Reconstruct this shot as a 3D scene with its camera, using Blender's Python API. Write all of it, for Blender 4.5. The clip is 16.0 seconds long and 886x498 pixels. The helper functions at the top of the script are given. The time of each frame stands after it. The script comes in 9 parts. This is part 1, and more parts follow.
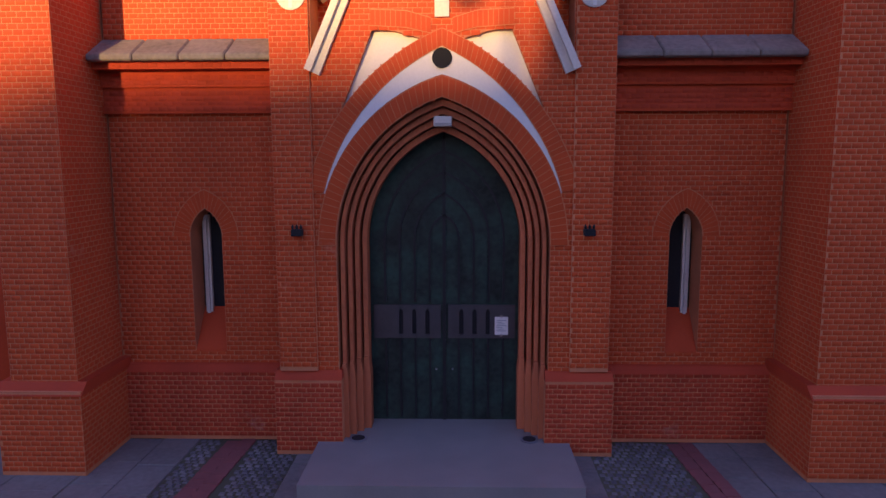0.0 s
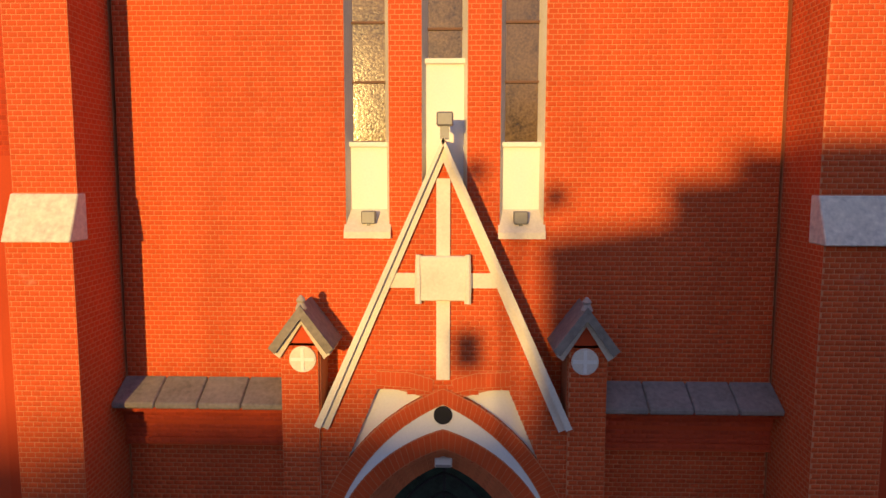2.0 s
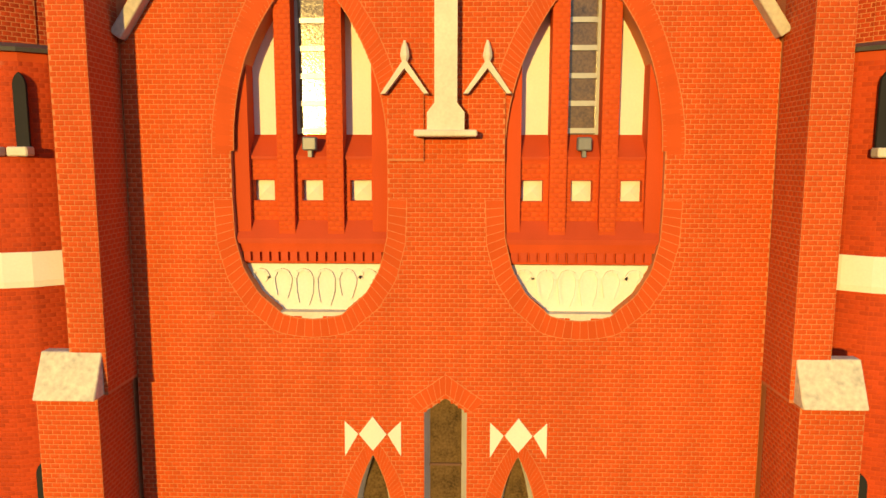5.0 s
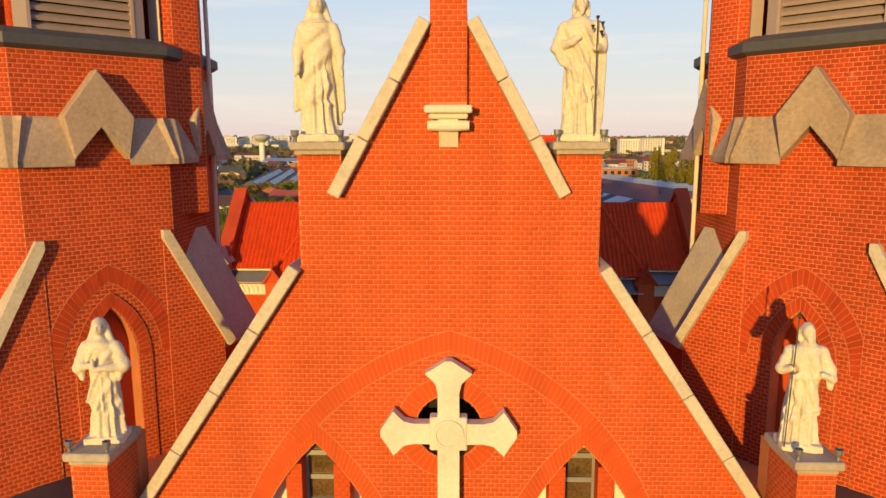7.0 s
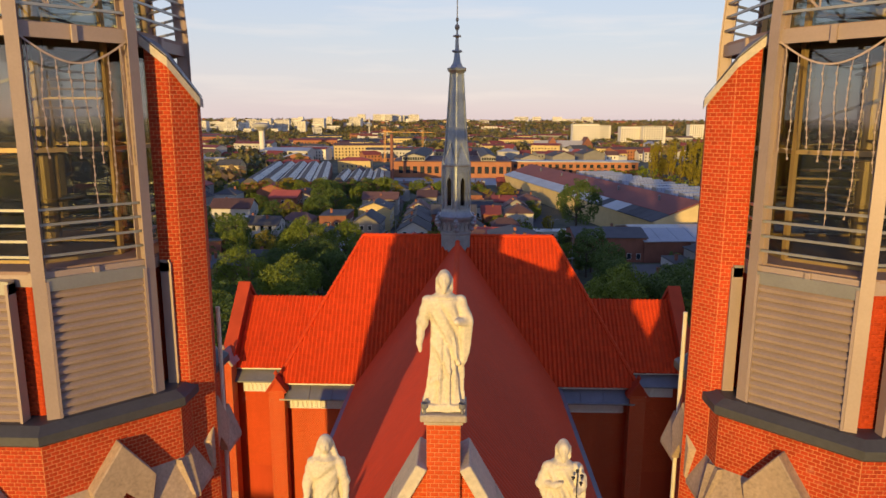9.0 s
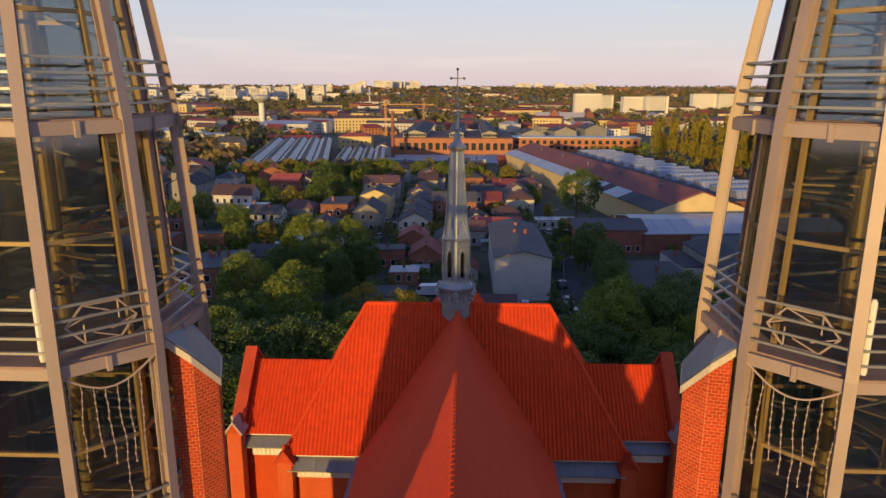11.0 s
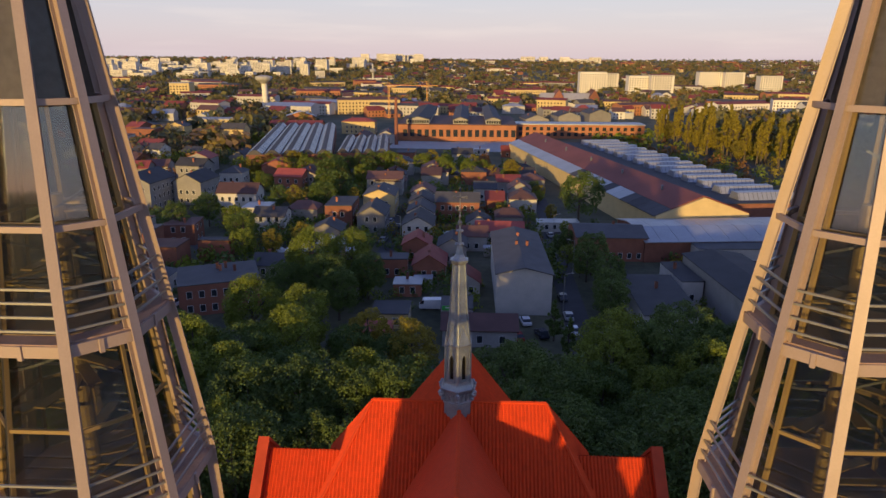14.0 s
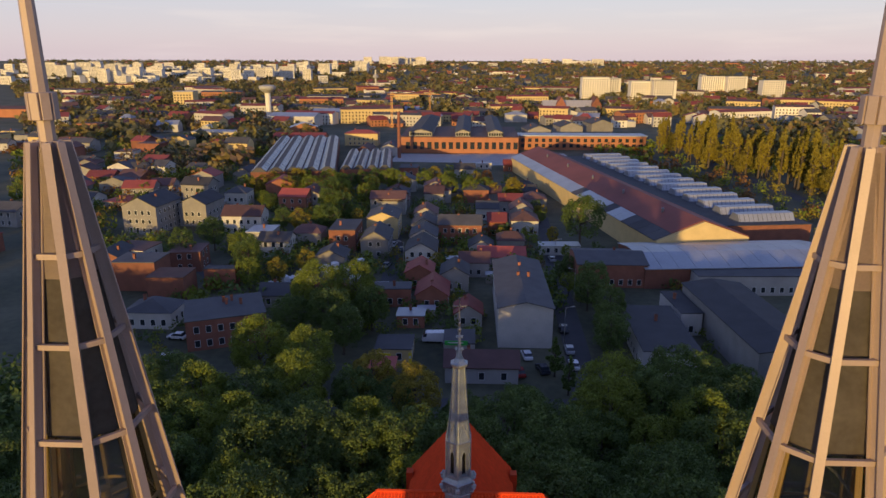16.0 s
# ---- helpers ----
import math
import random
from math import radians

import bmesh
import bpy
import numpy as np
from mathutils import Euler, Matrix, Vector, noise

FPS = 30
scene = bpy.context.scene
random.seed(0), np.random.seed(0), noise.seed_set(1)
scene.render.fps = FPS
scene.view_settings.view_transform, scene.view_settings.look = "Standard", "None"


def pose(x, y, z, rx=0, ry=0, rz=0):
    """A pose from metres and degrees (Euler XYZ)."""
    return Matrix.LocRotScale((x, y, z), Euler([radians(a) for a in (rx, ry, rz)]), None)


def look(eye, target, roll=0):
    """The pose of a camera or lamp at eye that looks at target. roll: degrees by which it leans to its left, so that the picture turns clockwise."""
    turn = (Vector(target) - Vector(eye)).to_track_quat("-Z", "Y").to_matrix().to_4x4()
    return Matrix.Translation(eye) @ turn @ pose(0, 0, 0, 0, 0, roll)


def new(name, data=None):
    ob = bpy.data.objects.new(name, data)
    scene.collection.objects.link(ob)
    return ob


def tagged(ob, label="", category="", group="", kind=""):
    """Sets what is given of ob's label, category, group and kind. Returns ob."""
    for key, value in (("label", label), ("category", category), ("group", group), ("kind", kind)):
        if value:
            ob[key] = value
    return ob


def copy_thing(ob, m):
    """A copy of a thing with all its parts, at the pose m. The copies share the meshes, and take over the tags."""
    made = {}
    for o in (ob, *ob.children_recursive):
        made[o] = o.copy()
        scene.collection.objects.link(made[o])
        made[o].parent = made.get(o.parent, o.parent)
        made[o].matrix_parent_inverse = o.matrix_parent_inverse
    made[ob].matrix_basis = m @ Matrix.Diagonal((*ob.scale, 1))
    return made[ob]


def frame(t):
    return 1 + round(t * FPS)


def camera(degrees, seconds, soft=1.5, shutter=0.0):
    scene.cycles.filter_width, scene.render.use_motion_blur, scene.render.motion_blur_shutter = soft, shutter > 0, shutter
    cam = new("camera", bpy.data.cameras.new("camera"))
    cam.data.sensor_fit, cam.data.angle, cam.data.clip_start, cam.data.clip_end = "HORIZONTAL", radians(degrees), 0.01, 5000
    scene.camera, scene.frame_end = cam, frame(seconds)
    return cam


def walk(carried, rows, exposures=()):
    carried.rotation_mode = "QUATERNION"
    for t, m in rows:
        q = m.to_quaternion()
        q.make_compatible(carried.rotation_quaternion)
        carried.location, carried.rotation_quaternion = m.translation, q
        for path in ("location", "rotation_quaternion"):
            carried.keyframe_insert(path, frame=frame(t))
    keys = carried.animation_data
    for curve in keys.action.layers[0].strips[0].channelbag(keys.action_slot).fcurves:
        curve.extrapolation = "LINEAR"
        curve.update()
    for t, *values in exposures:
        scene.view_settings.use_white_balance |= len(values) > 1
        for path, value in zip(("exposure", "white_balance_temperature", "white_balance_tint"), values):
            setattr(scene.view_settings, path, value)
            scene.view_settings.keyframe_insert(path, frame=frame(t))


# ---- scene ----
cam = camera(66.6, 16.0)
PATH = [
    (0, (0.263, -10.25, 4.784), (0.21, -8.268, 4.521), -0.2),
    (0.5, (0.253, -10.212, 5.716), (0.196, -8.229, 5.464), 0.0),
    (1, (0.242, -10.224, 6.801), (0.19, -8.239, 6.56), 0.0),
    (1.5, (0.212, -10.336, 8.312), (0.165, -8.349, 8.09), 0.1),
    (2, (0.287, -10.37, 9.738), (0.228, -8.382, 9.526), 0.1),
    (2.5, (0.276, -10.446, 11.141), (0.222, -8.457, 10.947), 0.1),
    (3, (0.254, -10.473, 12.886), (0.199, -8.486, 12.662), 0.1),
    (3.5, (0.251, -10.514, 14.601), (0.196, -8.529, 14.362), 0.0),
    (4, (0.255, -10.572, 16.28), (0.2, -8.587, 16.042), 0.1),
    (4.2, (0.264, -10.601, 16.91), (0.208, -8.614, 16.687), 0.1),
    (6.3, (0.189, -10.197, 25.116), (0.133, -8.224, 24.793), 0.1),
    (6.5, (0.178, -10.169, 25.823), (0.123, -8.196, 25.504), 0.1),
    (7, (0.204, -10.073, 27.634), (0.147, -8.1, 27.313), -0.1),
    (7.5, (0.224, -9.998, 29.387), (0.168, -8.024, 29.069), -0.1),
    (8, (0.224, -9.985, 31.147), (0.169, -8.013, 30.82), 0),
    (8.5, (0.237, -9.961, 32.85), (0.181, -7.993, 32.496), 0.1),
    (9, (0.262, -9.913, 34.633), (0.206, -7.949, 34.26), 0.2),
    (9.5, (0.232, -9.871, 36.393), (0.176, -7.911, 35.998), 0.2),
    (10, (0.25, -9.84, 38.078), (0.193, -7.885, 37.66), 0.2),
    (12.5, (0.285, -9.754, 45.14), (0.223, -7.826, 44.61), 0.3),
    (13, (0.294, -9.706, 46.483), (0.231, -7.781, 45.945), 0.4),
    (13.5, (0.283, -9.662, 48.044), (0.219, -7.739, 47.497), 0.4),
    (14, (0.237, -9.659, 49.738), (0.171, -7.737, 49.191), 0.4),
    (14.5, (0.222, -9.612, 51.427), (0.154, -7.689, 50.882), 0.4),
    (15, (0.262, -9.63, 53.15), (0.19, -7.707, 52.605), 0.4),
    (15.5, (0.385, -9.82, 54.98), (0.311, -7.897, 54.436), 0.2),
    (16, (0.41, -9.88, 56.84), (0.334, -7.957, 56.295), 0.1),
]
EXPO = [(0, 0.74, 5950, 38), (0.5, 0.72, 6000, 37), (1.5, 0.42, 6350, 26), (2.5, 0.12, 6800, 11), (4.2, 0.1, 7200, 1), (7, 0.12, 6900, 9), (9, 0.02, 6550, 12), (12.5, -0.08, 6350, 16), (16, -0.07, 6300, 15)]
walk(cam, [(t, look(eye, target, roll)) for t, eye, target, roll in PATH], exposures=EXPO)

scene.view_settings.exposure = 0.15

# ---- world and sun ----
SUN_TAN, SUN_ELEV = 0.28, 4.6
world = bpy.data.worlds.new("evening_sky")
scene.world = world
world.use_nodes = True
wn = world.node_tree.nodes
wl = world.node_tree.links
sky = wn.new("ShaderNodeTexSky")
sky.sky_type = "NISHITA"
sky.sun_disc = False
sky.sun_elevation = radians(SUN_ELEV)
sky.sun_rotation = radians(180) + math.atan(SUN_TAN)
sky.dust_density = 0.6
# evening haze: pale rose at the horizon, lavender and blue above, thin streaks of cloud
tcw = wn.new("ShaderNodeTexCoord")
sep = wn.new("ShaderNodeSeparateXYZ")
wl.new(tcw.outputs["Generated"], sep.inputs[0])
ramp = wn.new("ShaderNodeValToRGB")
ramp.color_ramp.elements[0].position = 0.0
ramp.color_ramp.elements[0].color = (0.73, 0.63, 0.68, 1)
ramp.color_ramp.elements[1].position = 1.0
ramp.color_ramp.elements[1].color = (0.08, 0.16, 0.52, 1)
for p, col in ((0.035, (0.69, 0.645, 0.72, 1)), (0.12, (0.59, 0.65, 0.78, 1)), (0.26, (0.48, 0.62, 0.88, 1)), (0.5, (0.17, 0.25, 0.60, 1))):
    e = ramp.color_ramp.elements.new(p)
    e.color = col
wl.new(sep.outputs[2], ramp.inputs[0])
stretch = wn.new("ShaderNodeMapping")
stretch.inputs["Scale"].default_value = (1.6, 1.6, 16.0)
wl.new(tcw.outputs["Generated"], stretch.inputs[0])
cloud = wn.new("ShaderNodeTexNoise")
cloud.inputs["Scale"].default_value = 2.4
cloud.inputs["Detail"].default_value = 5
wl.new(stretch.outputs[0], cloud.inputs["Vector"])
cr = wn.new("ShaderNodeMapRange")
cr.inputs[1].default_value = 0.52
cr.inputs[2].default_value = 0.75
cr.inputs[4].default_value = 0.55
wl.new(cloud.outputs[0], cr.inputs[0])
cm = wn.new("ShaderNodeMix")
cm.data_type = "RGBA"
cm.inputs[7].default_value = (0.86, 0.78, 0.80, 1)
wl.new(cr.outputs[0], cm.inputs[0])
wl.new(ramp.outputs[0], cm.inputs[6])
sk = wn.new("ShaderNodeVectorMath")
sk.operation = "SCALE"
sk.inputs["Scale"].default_value = 0.05
wl.new(sky.outputs[0], sk.inputs[0])
ad = wn.new("ShaderNodeVectorMath")
ad.operation = "ADD"
wl.new(cm.outputs[2], ad.inputs[0])
wl.new(sk.outputs[0], ad.inputs[1])
wl.new(ad.outputs[0], wn["Background"].inputs[0])
wn["Background"].inputs[1].default_value = 0.85
sun = new("sun", bpy.data.lights.new("sun", "SUN"))
sun.data.energy = 4.9
sun.data.angle = radians(0.7)
sun.data.color = (1.0, 0.665, 0.20)
ce = math.cos(radians(SUN_ELEV))
sun_way = Vector((SUN_TAN, 1.0, 0)).normalized() * ce + Vector((0, 0, -math.sin(radians(SUN_ELEV))))
sun.matrix_world = look((-12, -40, 40), Vector((-12, -40, 40)) + sun_way)

# ---- materials ----
def material(name, colour, rough=0.7, metal=0.0, spread=0.12, scale=3.0, fine=40.0, bump=0.15, island=0.0, obj=0.0, bump_dist=0.01, tint=None, streak=0.0, shine=0.5, bloom=0.0):
    """A procedural surface: base colour varied at two scales, roughness, fine relief."""
    m = bpy.data.materials.new(name)
    m.use_nodes = True
    n, l = m.node_tree.nodes, m.node_tree.links
    b = n["Principled BSDF"]
    b.inputs["Metallic"].default_value = metal
    tc = n.new("ShaderNodeNewGeometry")
    big = n.new("ShaderNodeTexNoise"); big.inputs["Scale"].default_value = scale; big.inputs["Detail"].default_value = 6
    sm = n.new("ShaderNodeTexNoise"); sm.inputs["Scale"].default_value = fine; sm.inputs["Detail"].default_value = 4
    l.new(tc.outputs["Position"], big.inputs["Vector"]); l.new(tc.outputs["Position"], sm.inputs["Vector"])
    mixf = n.new("ShaderNodeMath"); mixf.operation = "MULTIPLY_ADD"; mixf.inputs[1].default_value = 0.6; 
    l.new(big.outputs[0], mixf.inputs[0])
    sc = n.new("ShaderNodeMath"); sc.operation = "MULTIPLY"; sc.inputs[1].default_value = 0.4
    l.new(sm.outputs[0], sc.inputs[0]); l.new(sc.outputs[0], mixf.inputs[2])
    val = n.new("ShaderNodeMapRange"); val.inputs[1].default_value = 0.3; val.inputs[2].default_value = 0.7
    val.inputs[3].default_value = 1 - spread; val.inputs[4].default_value = 1 + spread
    l.new(mixf.outputs[0], val.inputs[0])
    last = val.outputs[0]
    if island or obj:
        r = tc.outputs["Random Per Island"]
        if obj:
            r = n.new("ShaderNodeObjectInfo").outputs["Random"]
        k = max(island, obj)
        mr = n.new("ShaderNodeMapRange"); mr.inputs[3].default_value = 1 - k; mr.inputs[4].default_value = 1 + k
        l.new(r, mr.inputs[0])
        mu = n.new("ShaderNodeMath"); mu.operation = "MULTIPLY"
        l.new(last, mu.inputs[0]); l.new(mr.outputs[0], mu.inputs[1]); last = mu.outputs[0]
    b.inputs["Specular IOR Level"].default_value = shine
    if streak:
        mp = n.new("ShaderNodeMapping"); mp.inputs["Scale"].default_value = (1.0, 1.0, 0.10)
        l.new(tc.outputs["Position"], mp.inputs[0])
        st = n.new("ShaderNodeTexNoise"); st.inputs["Scale"].default_value = 1.3; st.inputs["Detail"].default_value = 7
        l.new(mp.outputs[0], st.inputs["Vector"])
        sr = n.new("ShaderNodeMapRange"); sr.inputs[1].default_value = 0.3; sr.inputs[2].default_value = 0.7
        sr.inputs[3].default_value = 1 - streak; sr.inputs[4].default_value = 1 + streak
        l.new(st.outputs[0], sr.inputs[0])
        ms = n.new("ShaderNodeMath"); ms.operation = "MULTIPLY"
        l.new(last, ms.inputs[0]); l.new(sr.outputs[0], ms.inputs[1]); last = ms.outputs[0]
    col = n.new("ShaderNodeVectorMath"); col.operation = "SCALE"
    if tint:
        mx = n.new("ShaderNodeMix"); mx.data_type = "RGBA"
        mx.inputs[6].default_value = (*colour, 1); mx.inputs[7].default_value = (*tint, 1)
        l.new(big.outputs[0], mx.inputs[0])
        l.new(mx.outputs[2], col.inputs[0])
    else:
        col.inputs[0].default_value = colour
    l.new(last, col.inputs["Scale"])
    paint = col.outputs[0]
    if bloom:
        # pale salt bloom in scattered patches
        bn = n.new("ShaderNodeTexNoise"); bn.inputs["Scale"].default_value = 0.9; bn.inputs["Detail"].default_value = 8; bn.inputs["Roughness"].default_value = 0.65
        l.new(tc.outputs["Position"], bn.inputs["Vector"])
        br = n.new("ShaderNodeMapRange"); br.inputs[1].default_value = 0.66; br.inputs[2].default_value = 0.74; br.inputs[4].default_value = bloom
        l.new(bn.outputs[0], br.inputs[0])
        bx = n.new("ShaderNodeMix"); bx.data_type = "RGBA"; bx.inputs[7].default_value = (0.60, 0.36, 0.24, 1)
        l.new(br.outputs[0], bx.inputs[0]); l.new(paint, bx.inputs[6]); paint = bx.outputs[2]
    l.new(paint, b.inputs["Base Color"])
    rr = n.new("ShaderNodeMapRange"); rr.inputs[3].default_value = max(0.02, rough - 0.1); rr.inputs[4].default_value = min(1, rough + 0.1)
    l.new(sm.outputs[0], rr.inputs[0]); l.new(rr.outputs[0], b.inputs["Roughness"])
    bp = n.new("ShaderNodeBump"); bp.inputs["Strength"].default_value = bump; bp.inputs["Distance"].default_value = bump_dist
    l.new(mixf.outputs[0], bp.inputs["Height"]); l.new(bp.outputs[0], b.inputs["Normal"])
    return m

def glass_material(name, colour, gloss=0.10):
    """A thin clear pane: tinted see-through with a weak mirror."""
    m = bpy.data.materials.new(name)
    m.use_nodes = True
    n, l = m.node_tree.nodes, m.node_tree.links
    n.remove(n["Principled BSDF"])
    tr = n.new("ShaderNodeBsdfTransparent"); tr.inputs[0].default_value = (*colour, 1)
    gl = n.new("ShaderNodeBsdfGlossy"); gl.inputs["Roughness"].default_value = 0.06
    mx = n.new("ShaderNodeMixShader"); mx.inputs[0].default_value = gloss
    l.new(tr.outputs[0], mx.inputs[1]); l.new(gl.outputs[0], mx.inputs[2]); l.new(mx.outputs[0], n["Material Output"].inputs[0])
    return m

MORTAR = material("lime_mortar", (0.52, 0.185, 0.080), 0.9, spread=0.15, fine=80, streak=0.12, shine=0.2)
BRICK = material("red_brick", (0.50, 0.072, 0.015), 0.75, spread=0.10, scale=0.35, fine=60, island=0.06, bump=0.2, streak=0.10, shine=0.2, bloom=0.35)
BRICK_ONE = material("red_brick_single", (0.50, 0.072, 0.015), 0.75, spread=0.10, scale=0.35, fine=60, obj=0.06, bump=0.2, streak=0.10, shine=0.2, bloom=0.35)
BRICK_TOWER = material("old_tower_brick", (0.40, 0.046, 0.012), 0.75, spread=0.22, scale=0.5, fine=60, island=0.14, bump=0.2, streak=0.16, shine=0.2, bloom=0.4)
BRICK_DARK = material("purple_brick", (0.43, 0.056, 0.018), 0.7, spread=0.12, scale=0.4, fine=60, island=0.08, bump=0.2, streak=0.13, shine=0.2, bloom=0.5)
BRICK_ORANGE = material("orange_moulded_brick", (0.52, 0.15, 0.06), 0.7, spread=0.12, scale=0.5, fine=60, island=0.12, bump=0.2, streak=0.1, shine=0.2)
BRICK_WALL = material("brick_core", (0.47, 0.062, 0.016), 0.8, spread=0.14, scale=0.5, fine=50, bump=0.2, streak=0.12, shine=0.2)
STONE = material("weathered_sandstone", (0.44, 0.37, 0.29), 0.85, spread=0.30, scale=1.4, fine=18, bump=0.4, tint=(0.27, 0.225, 0.185), streak=0.2)
STONE_LIGHT = material("pale_stone", (0.62, 0.56, 0.46), 0.8, spread=0.16, scale=1.8, fine=25, bump=0.3)
PLASTER = material("white_lime_plaster", (0.70, 0.67, 0.60), 0.85, spread=0.08, scale=0.8, fine=30, bump=0.15)
LEAD = material("grey_lead_sheet", (0.17, 0.17, 0.18), 0.5, 0.3, spread=0.2, scale=1.2, fine=12, bump=0.2)
SPIRE_M = material("blue_grey_zinc", (0.26, 0.29, 0.32), 0.45, 0.5, spread=0.25, scale=1.5, fine=9, bump=0.2)
TILE = material("red_clay_tile", (0.63, 0.060, 0.010), 0.8, spread=0.12, scale=0.25, fine=20, island=0.08, bump=0.2, shine=0.22)
NAVE_TILE = material("smooth_red_roof_tile", (0.60, 0.055, 0.012), 0.74, spread=0.12, scale=0.2, fine=14, island=0.05, bump=0.1, shine=0.24)
STEEL = material("beige_painted_steel", (0.34, 0.258, 0.225), 0.5, 0.1, spread=0.12, scale=1.0, fine=25, bump=0.08)
STEEL_GREY = material("grey_galvanised_steel", (0.36, 0.35, 0.33), 0.4, 0.6, spread=0.12, scale=2, fine=25, bump=0.08)
LOUVRE = material("taupe_louvre_paint", (0.30, 0.225, 0.20), 0.55, spread=0.15, scale=1.5, fine=20, bump=0.1)
DOOR_M = material("dark_bronze_rib", (0.016, 0.016, 0.017), 0.5, 0.2, spread=0.3, scale=3, fine=20, bump=0.15)
DOOR_RAIL = material("dark_bronze_rail", (0.06, 0.052, 0.05), 0.5, 0.1, spread=0.2, scale=3, fine=20, bump=0.15)
DOOR_P = material("green_bronze_door_sheet", (0.034, 0.029, 0.026), 0.5, 0.0, spread=0.6, scale=2.2, fine=14, bump=0.4, tint=(0.018, 0.062, 0.042), shine=0.22)
# near-black that stands in for shade inside openings; also dark lamp parts
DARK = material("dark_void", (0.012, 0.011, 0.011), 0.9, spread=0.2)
GLASS = glass_material("tower_glass", (0.66, 0.68, 0.66), 0.14)
# golden mottle in this glass colour also carries its reflections
STAINED = material("leaded_stained_glass", (0.19, 0.115, 0.042), 0.15, 0.05, spread=0.8, scale=2.6, fine=26, bump=0.45, bump_dist=0.008, tint=(0.06, 0.034, 0.016), shine=0.8)
BAR_M = material("rusty_saddle_bar", (0.13, 0.06, 0.035), 0.8, spread=0.2)
DECK = material("brown_plank_decking", (0.29, 0.19, 0.15), 0.8, spread=0.25, scale=2.0, fine=14, bump=0.2)
DARK_GLASS = material("dark_spire_glazing", (0.15, 0.13, 0.11), 0.14, spread=0.3, scale=1.2, fine=6, bump=0.03, shine=0.8)
PAVE = material("concrete_paving", (0.15, 0.142, 0.122), 0.9, spread=0.35, scale=0.9, fine=14, bump=0.3)
PAVE_RED = material("red_paving", (0.20, 0.065, 0.055), 0.9, spread=0.2, scale=1.5, fine=14, bump=0.3)
GRANITE = material("granite_slab", (0.22, 0.20, 0.175), 0.7, spread=0.12, scale=1.5, fine=50, bump=0.1)
GROUND = material("town_ground", (0.045, 0.062, 0.022), 0.95, spread=0.6, scale=0.05, fine=0.6, bump=0.3, bump_dist=0.2, tint=(0.10, 0.085, 0.055))

# ---- mesh helpers ----
def mesh_from(name, verts, faces, mat):
    me = bpy.data.meshes.new(name)
    me.from_pydata(verts, [], faces)
    me.materials.append(mat)
    me.update()
    return me

def part(name, bm, mat, parent=None, label="", smooth=False):
    me = bpy.data.meshes.new(name)
    bmesh.ops.recalc_face_normals(bm, faces=bm.faces)
    bm.to_mesh(me)
    bm.free()
    me.materials.append(mat)
    if smooth:
        me.shade_smooth()
    ob = new(name, me)
    ob.parent = parent
    if label:
        tagged(ob, label)
    return ob

def empty(name, m=None, label="", category="", group="", kind=""):
    ob = new(name)
    if m is not None:
        ob.matrix_world = m
    return tagged(ob, label, category, group, kind)

def box(bm, x0, x1, y0, y1, z0, z1, bevel=0.0):
    vs = [bm.verts.new((x, y, z)) for x in (x0, x1) for y in (y0, y1) for z in (z0, z1)]
    for f in ((0, 1, 3, 2), (4, 6, 7, 5), (0, 4, 5, 1), (2, 3, 7, 6), (0, 2, 6, 4), (1, 5, 7, 3)):
        bm.faces.new([vs[i] for i in f])
    if bevel:
        es = {e for v in vs for e in v.link_edges}
        bmesh.ops.bevel(bm, geom=list(es), offset=bevel, segments=1, affect="EDGES")
    return vs

from mathutils.geometry import tessellate_polygon

def slab(bm, outer, holes=(), m=None, depth=0.5, back=True):
    """A flat plate with holes: outline in (u, v), front at w=0, thickness towards w=depth, placed by m (u, w, v are x, y, z)."""
    m = m or Matrix()
    loops = [list(outer)] + [list(h) for h in holes]
    flat = [p for lp in loops for p in lp]
    fr = [bm.verts.new(m @ Vector((u, 0, v))) for u, v in flat]
    bk = [bm.verts.new(m @ Vector((u, depth, v))) for u, v in flat]
    tris = tessellate_polygon([[Vector((u, v, 0)) for u, v in lp] for lp in loops])
    for t in tris:
        try:
            bm.faces.new([fr[i] for i in t])
            if back:
                bm.faces.new([bk[i] for i in reversed(t)])
        except ValueError:
            pass
    k = 0
    for lp in loops:
        n = len(lp)
        for i in range(n):
            a, b = k + i, k + (i + 1) % n
            try:
                bm.faces.new((fr[a], fr[b], bk[b], bk[a]))
            except ValueError:
                pass
        k += n

def arc_side(a, zs, h, n=10, x=0.0):
    """Right half of a two-centred pointed arch, from the spring (a, zs) to the apex (0, zs + h)."""
    c = (a * a - h * h) / (2 * a)
    r = a - c
    top = math.atan2(h, -c)
    return [(x + c + r * math.cos(top * i / n), zs + r * math.sin(top * i / n)) for i in range(n + 1)]

def pointed(a, zs, h, n=10, x=0.0):
    right = arc_side(a, zs, h, n, 0.0)
    left = [(-u, v) for u, v in reversed(right)]
    return [(x + u, v) for u, v in right + left[1:]]

def lancet(x, a, z0, zs, h, n=10):
    """A pointed opening, as a closed outline."""
    return [(x - a, z0), (x + a, z0)] + pointed(a, zs, h, n, x)

def circle(x, z, r, n=28):
    return [(x + r * math.cos(2 * math.pi * i / n), z + r * math.sin(2 * math.pi * i / n)) for i in range(n)]

COURSE, STRETCH, HEADER, JOINT = 0.0755, 0.126, 0.126, 0.009

